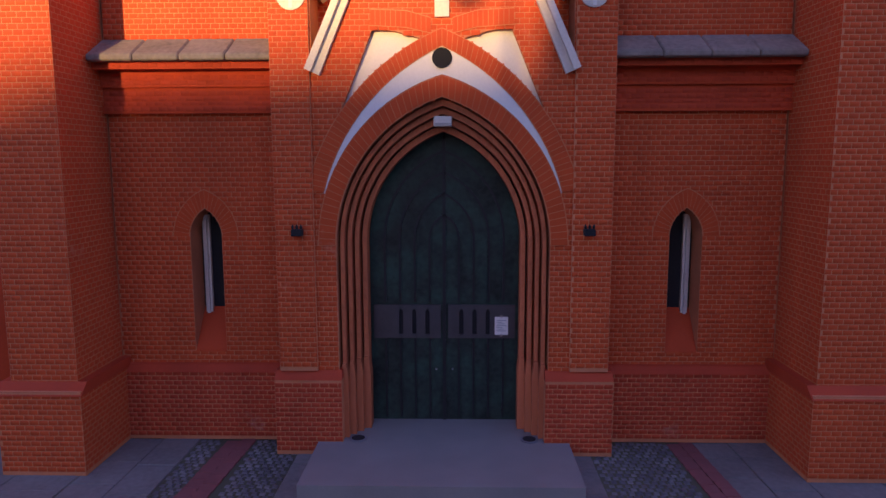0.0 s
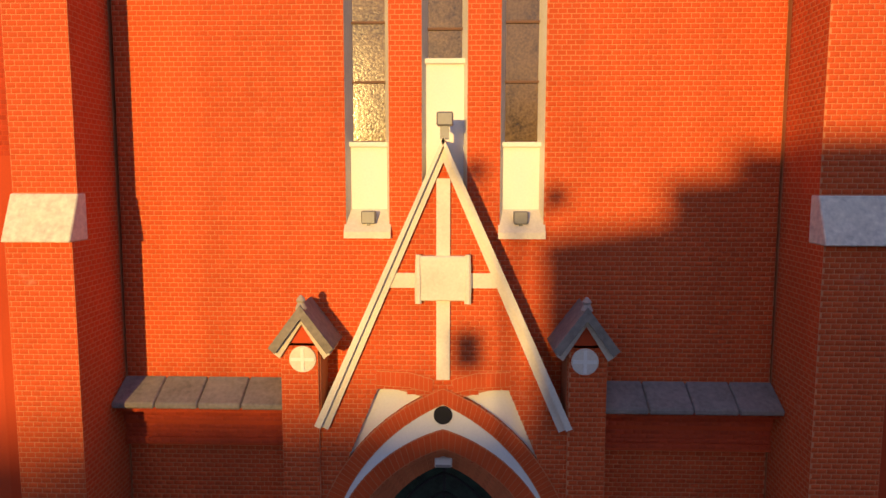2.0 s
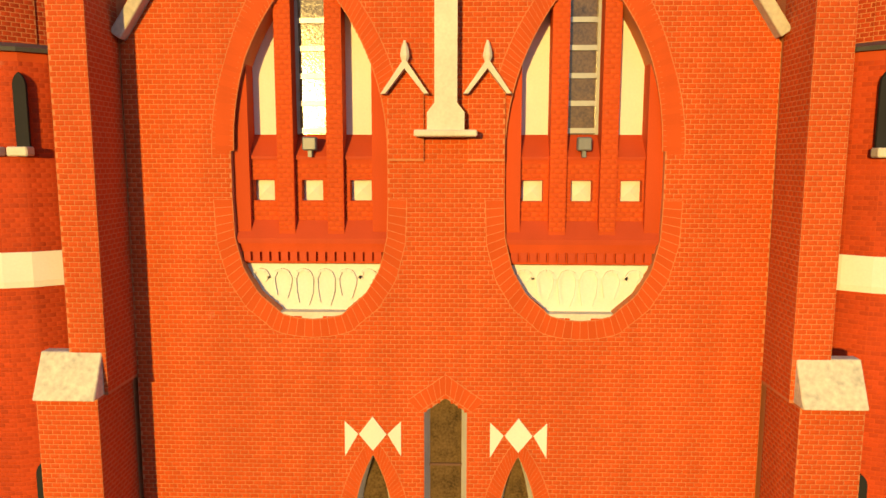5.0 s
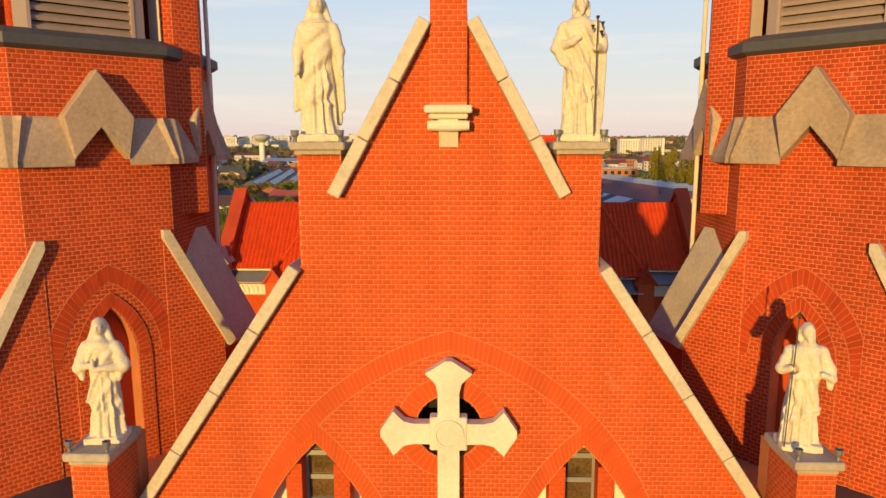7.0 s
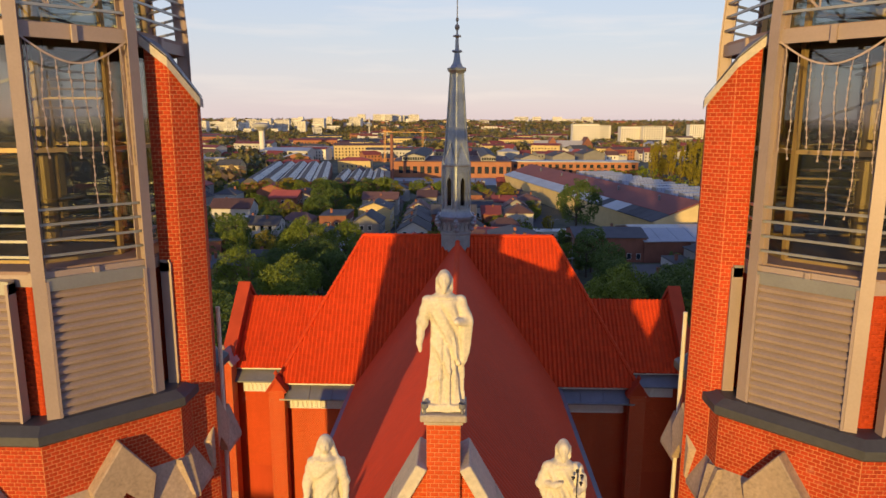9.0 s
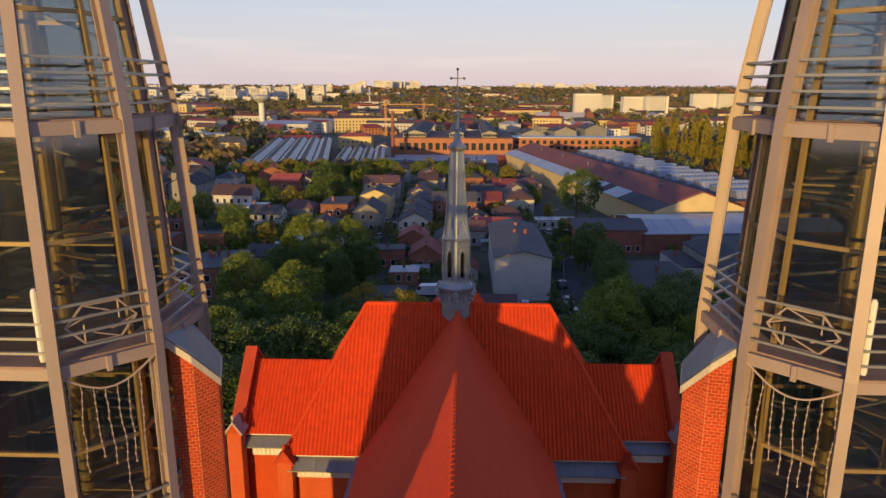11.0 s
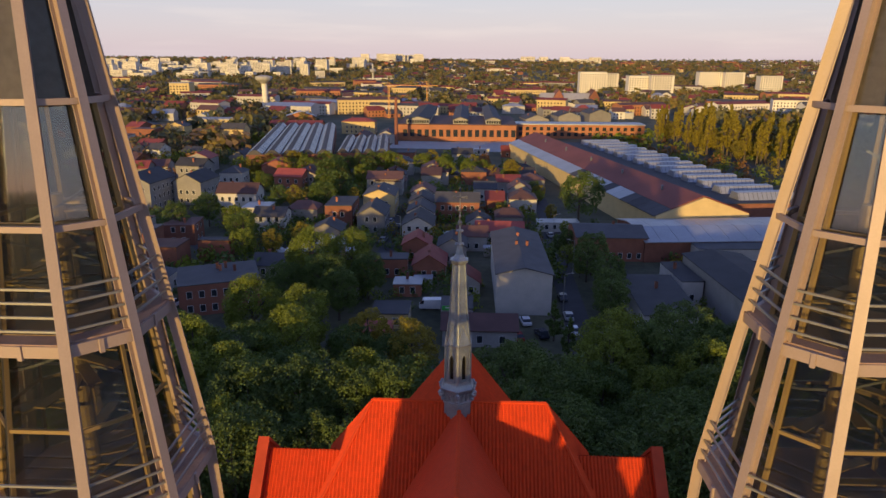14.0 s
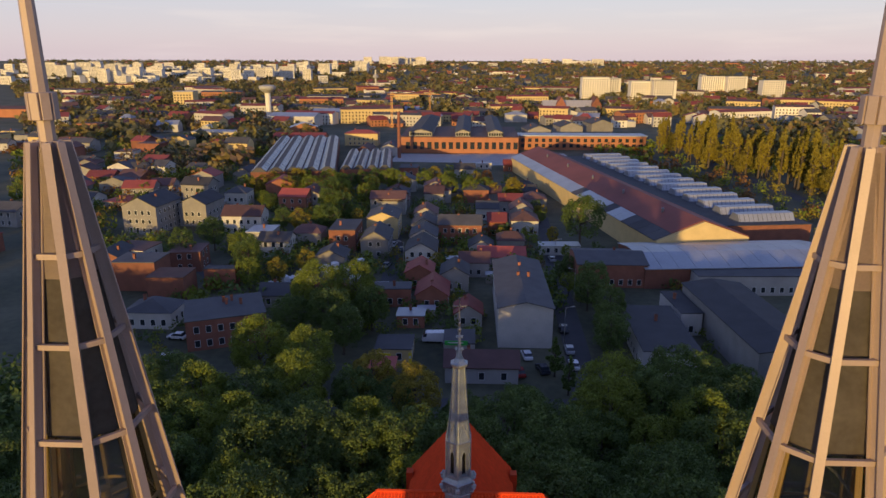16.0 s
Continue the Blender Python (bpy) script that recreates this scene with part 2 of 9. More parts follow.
def spans(loops, v):
    xs = []
    for lp in loops:
        n = len(lp)
        for i in range(n):
            (x0, z0), (x1, z1) = lp[i], lp[(i + 1) % n]
            if (z0 <= v) != (z1 <= v):
                xs.append(x0 + (v - z0) * (x1 - x0) / (z1 - z0))
    xs.sort()
    return list(zip(xs[::2], xs[1::2]))

def brick_rows(loops, v_from, v_to, phase=0):
    """Header bond within the loops: (u0, u1, v0, v1) a brick."""
    out = []
    unit = STRETCH + HEADER + 2 * JOINT
    r0 = math.floor(v_from / COURSE)
    for r in range(r0, math.ceil(v_to / COURSE)):
        v0, v1 = r * COURSE + JOINT / 2, (r + 1) * COURSE - JOINT / 2
        if v0 < v_from - 0.01 or v1 > v_to + 0.01:
            continue
        for a, b in spans(loops, (v0 + v1) / 2):
            k = math.floor(a / unit) - 1
            while True:
                base = k * unit + (unit / 4 if (r + phase) % 2 else 0)
                if base > b:
                    break
                for u0, u1 in ((base, base + STRETCH), (base + STRETCH + JOINT, base + unit - JOINT)):
                    c0, c1 = max(u0, a + 0.004), min(u1, b - 0.004)
                    if c1 - c0 > 0.025:
                        out.append((c0, c1, v0, v1))
                k += 1
    return out

def brick_skin(name, bricks, m, parent, mat=BRICK, proud=0.002, label="", ch=0.002):
    """Many bricks as one mesh: each a raised face with chamfered sides, on the plane w=0 of m, towards -w."""
    if not bricks:
        return None
    a = np.array(bricks)
    n = len(a)
    rng = np.random.RandomState(len(bricks))
    pr = proud * (0.8 + 0.4 * rng.rand(n))
    co = np.zeros((n, 8, 3))
    for i, (iu, iv, d) in enumerate(((0, 2, 0), (1, 2, 0), (1, 3, 0), (0, 3, 0), (0, 2, 1), (1, 2, 1), (1, 3, 1), (0, 3, 1))):
        su = ch if iu == 0 else -ch
        sv = ch if iv == 2 else -ch
        co[:, i, 0] = a[:, iu] + d * su
        co[:, i, 2] = a[:, iv] + d * sv
        co[:, i, 1] = -pr * d + (0.001 if d == 0 else 0)
    mm = np.array(m)
    pts = co.reshape(-1, 3) @ mm[:3, :3].T + mm[:3, 3]
    quad = np.array([(4, 5, 6, 7), (0, 1, 5, 4), (1, 2, 6, 5), (2, 3, 7, 6), (3, 0, 4, 7)])
    faces = (quad[None] + 8 * np.arange(n)[:, None, None]).reshape(-1)
    me = bpy.data.meshes.new(name)
    me.vertices.add(len(pts)); me.vertices.foreach_set("co", pts.ravel())
    me.loops.add(len(faces)); me.loops.foreach_set("vertex_index", faces.astype(np.int32))
    k = len(faces) // 4
    me.polygons.add(k); me.polygons.foreach_set("loop_start", np.arange(k, dtype=np.int32) * 4)
    me.materials.append(mat)
    me.update(calc_edges=True)
    me.validate()
    ob = new(name, me)
    ob.parent = parent
    return tagged(ob, label, kind="stuff")

SKINS = []

def brick_panel(ob, outer, holes, m, mat=BRICK, phase=0):
    """Books a brick facing for a plate of the setting or of a thing; it is laid at the end of the file."""
    SKINS.append((ob, [list(outer)] + [list(h) for h in holes], m, mat, phase))

def ring(name, inner, outer, m, parent, mat, proud=0.015, joint=0.013, depth=0.06, every=1):
    """Voussoirs between two outlines of equally many points."""
    v, f = [], []
    n = len(inner)
    for i in range(0, n - 1):
        q = [Vector((*inner[i], 0)), Vector((*inner[i + 1], 0)), Vector((*outer[i + 1], 0)), Vector((*outer[i], 0))]
        c = sum(q, Vector()) / 4
        q2 = []
        for p in q:
            d = p - c
            q2.append(c + d * (1 - joint / max(d.length, 0.02)))
        k = len(v)
        for p in q2:
            v.append(m @ Vector((p.x, depth, p.y)))
        for p in q2:
            v.append(m @ Vector((p.x, -proud, p.y)))
        f += [(k + 4, k + 5, k + 6, k + 7), (k, k + 1, k + 5, k + 4), (k + 1, k + 2, k + 6, k + 5), (k + 2, k + 3, k + 7, k + 6), (k + 3, k, k + 4, k + 7)]
    # mortar bed between the bricks
    cut = len(f)
    bed = max(proud - 0.004, 0.0031)
    for i in range(n - 1):
        k = len(v)
        for p in (inner[i], inner[i + 1], outer[i + 1], outer[i]):
            v.append(m @ Vector((p[0], -bed, p[1])))
        f.append((k, k + 1, k + 2, k + 3))
    me = mesh_from(name, [tuple(p) for p in v], f, mat)
    me.materials.append(MORTAR)
    for i in range(cut, len(f)):
        me.polygons[i].material_index = 1
    ob = new(name, me)
    ob.parent = parent
    return tagged(ob, kind="stuff")

def resample(pts, n):
    """n + 1 points at even steps along an open line."""
    p = np.array(pts, float)
    d = np.concatenate([[0], np.cumsum(np.linalg.norm(np.diff(p, axis=0), axis=1))])
    s = np.linspace(0, d[-1], n + 1)
    return [(float(np.interp(t, d, p[:, 0])), float(np.interp(t, d, p[:, 1]))) for t in s]

def bar(bm, p, q, w, h=None, up=Vector((0, 0, 1))):
    """A straight square bar from p to q, w wide and h high."""
    h = h or w
    p, q = Vector(p), Vector(q)
    d = (q - p).normalized()
    s = d.cross(up)
    if s.length < 1e-4:
        s = d.cross(Vector((1, 0, 0)))
    s.normalize()
    t = s.cross(d)
    vs = [bm.verts.new(e + s * (a * w / 2) + t * (b * h / 2)) for e in (p, q) for a, b in ((-1, -1), (1, -1), (1, 1), (-1, 1))]
    for f in ((3, 2, 1, 0), (4, 5, 6, 7), (0, 1, 5, 4), (1, 2, 6, 5), (2, 3, 7, 6), (3, 0, 4, 7)):
        bm.faces.new([vs[i] for i in f])

def prism(bm, poly, axis_m, d0, d1):
    """A polygon (u, v) swept from w=d0 to w=d1 under axis_m (u, w, v are x, y, z)."""
    a = [bm.verts.new(axis_m @ Vector((u, d0, v))) for u, v in poly]
    b = [bm.verts.new(axis_m @ Vector((u, d1, v))) for u, v in poly]
    n = len(poly)
    bm.faces.new(a)
    bm.faces.new(list(reversed(b)))
    for i in range(n):
        bm.faces.new((a[i], b[i], b[(i + 1) % n], a[(i + 1) % n]))

def lathe(bm, prof, n=16, m=None, sides=None):
    """A profile of (r, z) turned about z."""
    m = m or Matrix()
    rings = []
    for r, z in prof:
        rings.append([bm.verts.new(m @ Vector((r * math.cos(2 * math.pi * (i + 0.5) / n), r * math.sin(2 * math.pi * (i + 0.5) / n), z))) for i in range(n)])
    for a, b in zip(rings, rings[1:]):
        for i in range(n):
            bm.faces.new((a[i], a[(i + 1) % n], b[(i + 1) % n], b[i]))
    bm.faces.new(list(reversed(rings[0])))
    bm.faces.new(rings[-1])

ID = Matrix()
G = 0.40
MIR = Matrix.Diagonal((-1, 1, 1, 1))
# ---- church front: main wall and gable ----
SIDE_WIN = [lancet(s * 3.67, 0.245, 1.79, 3.62, 0.43) for s in (-1, 1)]
TALL = [lancet(s * 1.185, 0.335, 8.80, 13.75, 1.38) for s in (-1, 1)]
MID = [(-0.345, 9.4), (0.345, 9.4), (0.345, 15.86), (0.0, 16.10), (-0.345, 15.86)]

def niche(s):
    """Tall blind niche: pointed head, drop-shaped foot."""
    c = s * 2.13
    low = [(c - 1.22, 19.3), (c - 1.20, 18.7), (c - 1.08, 18.2), (c - 0.85, 17.8), (c - 0.53, 17.52), (c - 0.53, 17.48), (c - 0.25, 17.41), (c, 17.39),
           (c + 0.25, 17.41), (c + 0.53, 17.48), (c + 0.53, 17.52), (c + 0.85, 17.8), (c + 1.08, 18.2), (c + 1.20, 18.7), (c + 1.22, 19.3)]
    return low + pointed(1.22, 20.0, 2.85, 14, c)

NICHE = [niche(-1), niche(1)]
OCULUS = circle(0.0, 23.14, 0.52)
GABLE = [(-5.1, G), (5.1, G), (5.0, 21.65), (2.26, 25.74), (2.26, 27.43), (1.60, 27.43), (1.60, 26.90), (0.265, 29.24), (0.265, 30.03),
         (-0.265, 30.03), (-0.265, 29.24), (-1.60, 26.90), (-1.60, 27.43), (-2.26, 27.43), (-2.26, 25.74), (-5.0, 21.65)]
HOLES = [lancet(0.0, 1.34, G, 3.55, 1.87)] + SIDE_WIN + TALL + [MID] + NICHE + [OCULUS]
bm = bmesh.new()
slab(bm, GABLE, HOLES, ID, 0.75)
wall_front = tagged(part("wall_front", bm, MORTAR), "tall red brick church front with a stepped gable", "wall", kind="structure")
brick_panel(wall_front, GABLE, HOLES, ID)

# frames, glass and panels of the three tall windows
def tall_window(c, outline, glass_bottom, panel_bottom, half, bars):
    w = empty("window_1", label="narrow leaded window with pale stone reveal", category="window", kind="structure")
    bm = bmesh.new()
    inner = [((u - c) * (half - 0.085) / half + c, v if v < panel_bottom + 0.05 else v - 0.06 * (1 if v > bars[-1] else 0)) for u, v in outline]
    n_ = len(outline)
    fo, fi = [bm.verts.new((u, 0.006, v)) for u, v in outline], [bm.verts.new((u, 0.31, v)) for u, v in inner]
    for i in range(1, n_):
        bm.faces.new((fo[i], fo[(i + 1) % n_], fi[(i + 1) % n_], fi[i]))
    part("reveal", bm, STONE_LIGHT, w, "pale painted splayed stone reveal")
    bm = bmesh.new()
    slab(bm, [(c - half, glass_bottom), (c + half, glass_bottom), (c + half, outline[2][1])] + [p for p in outline[3:-1]] + [(c - half, outline[-1][1])], [], Matrix.Translation((0, 0.30, 0)), 0.02)
    part("pane", bm, STAINED, w, "dark leaded stained glass")
    for z in bars:
        bm = bmesh.new()
        box(bm, c - half + 0.05, c + half - 0.05, 0.265, 0.30, z - 0.018, z + 0.018)
        part("saddle_bar", bm, BAR_M, w)
    bm = bmesh.new()
    box(bm, c - half, c + half, 0.20, 0.40, panel_bottom, glass_bottom - 0.10)
    part("panel", bm, PLASTER, w, "white plaster panel under the glass")
    bm = bmesh.new()
    box(bm, c - half, c + half, 0.14, 0.40, glass_bottom - 0.10, glass_bottom - 0.02, 0.01)
    part("panel_cornice", bm, PLASTER, w)
    return w

for s in (-1, 1):
    w = tall_window(s * 1.185, TALL[0] if s < 0 else TALL[1], 10.30, 8.80, 0.335, (11.2, 12.1, 13.0, 13.95))
    bm = bmesh.new()
    c = s * 1.185
    prism(bm, [(-0.10, 8.80), (0.42, 8.80), (0.42, 9.24), (0.2, 9.24), (-0.10, 8.90)], Matrix(((0, 1, 0, c), (1, 0, 0, 0), (0, 0, 1, 0), (0, 0, 0, 1))), -0.36, 0.36)
    part("window_sill", bm, STONE_LIGHT, w, "sloping pale stone sill")
tall_window(0, MID, 11.56, 9.4, 0.345, (12.0, 12.95, 13.9, 14.85))

# white inlays above the side lancets
def inlay(pts, y=0.05):
    bm = bmesh.new()
    slab(bm, pts, [], Matrix.Translation((0, y - 0.09, 0)), 0.05)
    return part("plaster_inlay", bm, PLASTER, wall_front, "white plaster inlay")

for s in (-1, 1):
    c = s * 1.185
    inlay([(c, 15.20), (c + 0.225, 15.48), (c, 15.78), (c - 0.225, 15.48)], 0.07)
    inlay([(c - 0.46, 15.10), (c - 0.24, 15.48), (c - 0.46, 15.70)], 0.085)
    inlay([(c + 0.46, 15.10), (c + 0.46, 15.70), (c + 0.24, 15.48)], 0.085)

# brick arches over the windows
def arch_ring(c, a, zs, h, width, n, mat=BRICK, proud=0.006, m=ID, parent=None):
    i0 = resample(pointed(a, zs, h, 12, c), n)
    o0 = resample(pointed(a + width, zs, h + width * 1.15, 12, c), n)
    return ring("brick_arch", i0, o0, m, parent or wall_front, mat, proud)

for s in (-1, 1):
    arch_ring(s * 3.67, 0.25, 3.62, 0.43, 0.26, 22)
    arch_ring(s * 1.185, 0.34, 13.75, 1.38, 0.28, 46, BRICK)
    arch_ring(s * 2.13, 1.225, 20.0, 2.85, 0.30, 84, BRICK)
    low = niche(s)[:15]
    c = s * 2.13
    ring("brick_arch", resample(low, 44), resample([(c + (u - c) * 1.25, 19.3 + (v - 19.3) * 1.16) for u, v in low], 44), ID, wall_front, BRICK, 0.007)
ring("brick_arch", resample(pointed(3.30, 20.05, 4.34, 16), 150), resample(pointed(3.60, 20.05, 4.68, 16), 150), ID, wall_front, BRICK, 0.008)
ring("brick_arch", resample(circle(0, 23.14, 0.53) + [(0.53, 23.14)], 44), resample(circle(0, 23.14, 0.84) + [(0.84, 23.14)], 44), ID, wall_front, BRICK, 0.014)
ring("brick_arch", resample([(-0.42, 15.86), (0, 16.16), (0.42, 15.86)], 12), resample([(-0.62, 16.06), (0, 16.50), (0.62, 16.06)], 12), ID, wall_front, BRICK, 0.006)

# low side windows
for s in (-1, 1):
    c = s * 3.67
    w = empty("window_2", label="small pointed window with a white frame and sloping brick sill", category="window", kind="structure")
    bm = bmesh.new()
    box(bm, c - 0.245, c + 0.245, 0.46, 0.5, 1.79, 4.1)
    part("pane", bm, DARK, w)
    bm = bmesh.new()
    k = -0.15 * -s
    box(bm, c + k - 0.055, c + k + 0.055, 0.40, 0.46, 2.33, 3.92)
    box(bm, c + k - 0.02, c + k + 0.02, 0.36, 0.40, 2.33, 3.92)
    part("window_frame", bm, STONE_LIGHT, w, "white window frame")
    bm = bmesh.new()
    prism(bm, [(0.0, 1.79), (0.46, 1.79), (0.46, 2.42), (0.0, 1.82)], Matrix(((0, 1, 0, c), (1, 0, 0, 0), (0, 0, 1, 0), (0, 0, 0, 1))), -0.243, 0.243)
    part("window_sill", bm, BRICK_WALL, w, "steep brick sill")

# blind niches: screen with mullions, square panels, sill and tracery
def niche_screen(s):
    c = s * 2.13
    n = empty("blind_niche", label="tall blind brick niche with white panels and tracery", category="niche", kind="structure")
    bm = bmesh.new()
    slab(bm, [(c - 1.4, 17.2), (c + 1.4, 17.2), (c + 1.4, 23.1), (c - 1.4, 23.1)], [], Matrix.Translation((0, 0.44, 0)), 0.1)
    part("niche_back", bm, PLASTER, n, "white plaster ground")
    # brick mullions between the three lights
    for k in (-1, 1):
        u = c + k * 0.39
        bm = bmesh.new()
        top = 22.45
        box(bm, u - 0.13, u + 0.13, 0.08, 0.44, 18.75, top)
        ob = part("mullion", bm, BRICK_WALL, n)
        brick_panel(ob, [(u - 0.13, 18.75), (u + 0.13, 18.75), (u + 0.13, top), (u - 0.13, top)], [], Matrix.Translation((0, 0.08, 0)))
    for k in (-1, 1):
        u = c + k * 1.10
        bm = bmesh.new()
        box(bm, u - 0.13, u + 0.13, 0.10, 0.44, 18.75, 21.4)
        part("side_mullion", bm, BRICK_WALL, n)
    for k in (-1, 0, 1):
        u = c + k * 0.775
        bm = bmesh.new()
        slab(bm, [(u - 0.30, 18.95), (u + 0.30, 18.95), (u + 0.30, 19.95), (u - 0.30, 19.95)], [[(u - 0.17, 19.27), (u + 0.17, 19.27), (u + 0.17, 19.60), (u - 0.17, 19.60)]], Matrix.Translation((0, 0.20, 0)), 0.22)
        ob = part("panel_surround", bm, BRICK_WALL, n)
        brick_panel(ob, [(u - 0.26, 18.95), (u + 0.26, 18.95), (u + 0.26, 19.9), (u - 0.26, 19.9)], [[(u - 0.175, 19.265), (u + 0.175, 19.265), (u + 0.175, 19.605), (u - 0.175, 19.605)]], Matrix.Translation((0, 0.20, 0)))
        bm = bmesh.new()
        a = 0.17
        vs = [bm.verts.new((u + x, 0.36, 19.435 + z)) for x, z in ((-a, -a), (a, -a), (a, a), (-a, a))]
        top = bm.verts.new((u, 0.30, 19.435))
        for i in range(4):
            bm.faces.new((vs[i], vs[(i + 1) % 4], top))
        part("square_panel", bm, PLASTER, n, "white facetted square panel")
        # upper sill
        bm = bmesh.new()
        prism(bm, [(0.16, 19.92), (0.44, 19.92), (0.44, 20.32), (0.16, 19.97)], Matrix(((0, 1, 0, u), (1, 0, 0, 0), (0, 0, 1, 0), (0, 0, 0, 1))), -0.27, 0.27)
        part("brick_sill", bm, BRICK_DARK, n, "steep brick sill")
    # tall light in the middle with glazing
    bm = bmesh.new()
    box(bm, c - 0.25, c + 0.25, 0.41, 0.43, 20.32, 22.62)
    part("pane", bm, STAINED, n, "dark leaded window pane")
    for k in (-1, 1):
        bm = bmesh.new()
        box(bm, c + k * 0.24 - 0.025, c + k * 0.24 + 0.025, 0.36, 0.43, 20.32, 22.7)
        part("glazing_post", bm, STEEL_GREY, n)
    for i in range(6):
        bm = bmesh.new()
        box(bm, c - 0.22, c + 0.22, 0.37, 0.42, 20.34 + 0.425 * i, 20.42 + 0.425 * i)
        part("glazing_bar", bm, STEEL_GREY, n)
    # long lower sill, dentils and white blind tracery
    bm = bmesh.new()
    prism(bm, [(0.04, 18.60), (0.44, 18.60), (0.44, 19.0), (0.22, 19.0), (0.04, 18.68)], Matrix(((0, 1, 0, c), (1, 0, 0, 0), (0, 0, 1, 0), (0, 0, 0, 1))), -1.21, 1.21)
    part("long_sill", bm, BRICK_DARK, n, "sloping brick sill")
    bm = bmesh.new()
    box(bm, c - 1.18, c + 1.18, 0.10, 0.44, 18.46, 18.60)
    box(bm, c - 1.12, c + 1.12, 0.16, 0.44, 18.27, 18.46)
    part("brick_band", bm, BRICK_WALL, n)
    for i in range(15):
        bm = bmesh.new()
        u = c - 1.05 + 0.15 * i
        box(bm, u - 0.055, u + 0.055, 0.09, 0.18, 18.31, 18.46)
        part("dentil", bm, BRICK_DARK, n)
    bm = bmesh.new()
    slab(bm, [(c - 1.1, 18.25), (c - 1.06, 18.15), (c - 0.85, 17.8), (c - 0.53, 17.45), (c, 17.38), (c + 0.53, 17.45), (c + 0.85, 17.8), (c + 1.06, 18.15), (c + 1.1, 18.25)], [], Matrix.Translation((0, 0.22, 0)), 0.10)
    tr_ = part("tracery", bm, PLASTER, n, "white blind tracery")
    for i in range(6):
        u = c - 0.875 + 0.35 * i
        foot = 17.50 + 0.62 * (abs(u - c) / 1.06) ** 2.2
        loop = [(u - 0.10, foot + 0.10), (u - 0.135, foot + 0.30 if foot < 17.7 else foot + 0.16), (u - 0.14, 18.02), (u - 0.09, 18.13), (u, 18.16), (u + 0.09, 18.13), (u + 0.14, 18.02), (u + 0.13, foot + 0.28 if foot < 17.7 else foot + 0.14), (u + 0.06, foot + 0.06)]
        bm = bmesh.new()
        for p, q in zip(loop, loop[1:]):
            bar(bm, (p[0], 0.205, p[1]), (q[0], 0.205, q[1]), 0.045, 0.05, Vector((0, 1, 0)))
        part("tracery_loop", bm, PLASTER, tr_)
    bm = bmesh.new()
    prism(bm, [(c - 0.53, 17.36), (c + 0.53, 17.36), (c + 0.53, 17.50), (c - 0.53, 17.50)], ID, 0.02, 0.3)
    part("tracery_foot", bm, STONE_LIGHT, n)
    # flood light on the middle sill
    f = empty("flood_light", label="small grey flood light standing on the niche sill", category="lamp", group="facade flood lights")
    bm = bmesh.new()
    box(bm, c - 0.11, c + 0.11, 0.02, 0.17, 20.06, 20.27, 0.02)
    part("lamp_body", bm, LEAD, f)
    bm = bmesh.new()
    box(bm, c - 0.03, c + 0.03, 0.06, 0.2, 19.96, 20.08)
    part("bracket", bm, LEAD, f)

niche_screen(-1)
niche_screen(1)

# oculus back, a black sheet for the shade inside, and cross
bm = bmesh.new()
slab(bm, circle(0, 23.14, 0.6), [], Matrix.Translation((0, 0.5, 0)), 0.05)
part("oculus_shade", bm, DARK, wall_front, "black shade sheet in the round window behind the cross")
cross = empty("stone_cross", label="large pale stone cross with flared ends fixed to the gable", category="cross")
def flare(sign, ax, length):
    pts = []
    for w, d in ((0.17, 0.17), (0.165, length - 0.52), (0.20, length - 0.36), (0.36, length - 0.20), (0.20, length - 0.10), (0.05, length)):
        pts.append((w, d))
    lp = pts + [(-w, d) for w, d in reversed(pts)]
    return [(w, sign * d) if ax == "v" else (sign * d, w) for w, d in lp]
cz = 23.14
for sg, ax, ln in ((1, "v", 1.17), (1, "h", 1.055), (-1, "h", 1.055)):
    bm = bmesh.new()
    prism(bm, [(u, cz + v) for u, v in flare(sg, ax, ln)], ID, -0.26, -0.06)
    part("cross_arm", bm, STONE_LIGHT, cross)
bm = bmesh.new()
prism(bm, [(-0.17, 20.75), (0.17, 20.75), (0.17, cz + 0.17), (-0.17, cz + 0.17)], ID, -0.262, -0.055)
part("cross_shaft", bm, STONE_LIGHT, cross)
bm = bmesh.new()
box(bm, -0.29, 0.29, -0.272, -0.05, cz - 0.27, cz + 0.27, 0.02)
part("cross_boss", bm, STONE_LIGHT, cross)
bm = bmesh.new()
lathe(bm, [(0.24, 0.0), (0.24, 0.03), (0.19, 0.03), (0.18, 0.012)], 24, Matrix.Translation((0, -0.272, cz)) @ pose(0, 0, 0, 90))
part("boss_ring", bm, STONE_LIGHT, cross)
bm = bmesh.new()
prism(bm, [(-0.28, 20.36), (0.28, 20.36), (0.28, 20.62), (0.17, 20.76), (-0.17, 20.76), (-0.28, 20.62)], ID, -0.30, -0.03)
part("cross_foot", bm, STONE_LIGHT, cross)
bm = bmesh.new()
box(bm, -0.47, 0.47, -0.42, 0.0, 20.26, 20.36, 0.02)
part("cross_shelf", bm, STONE_LIGHT, cross)
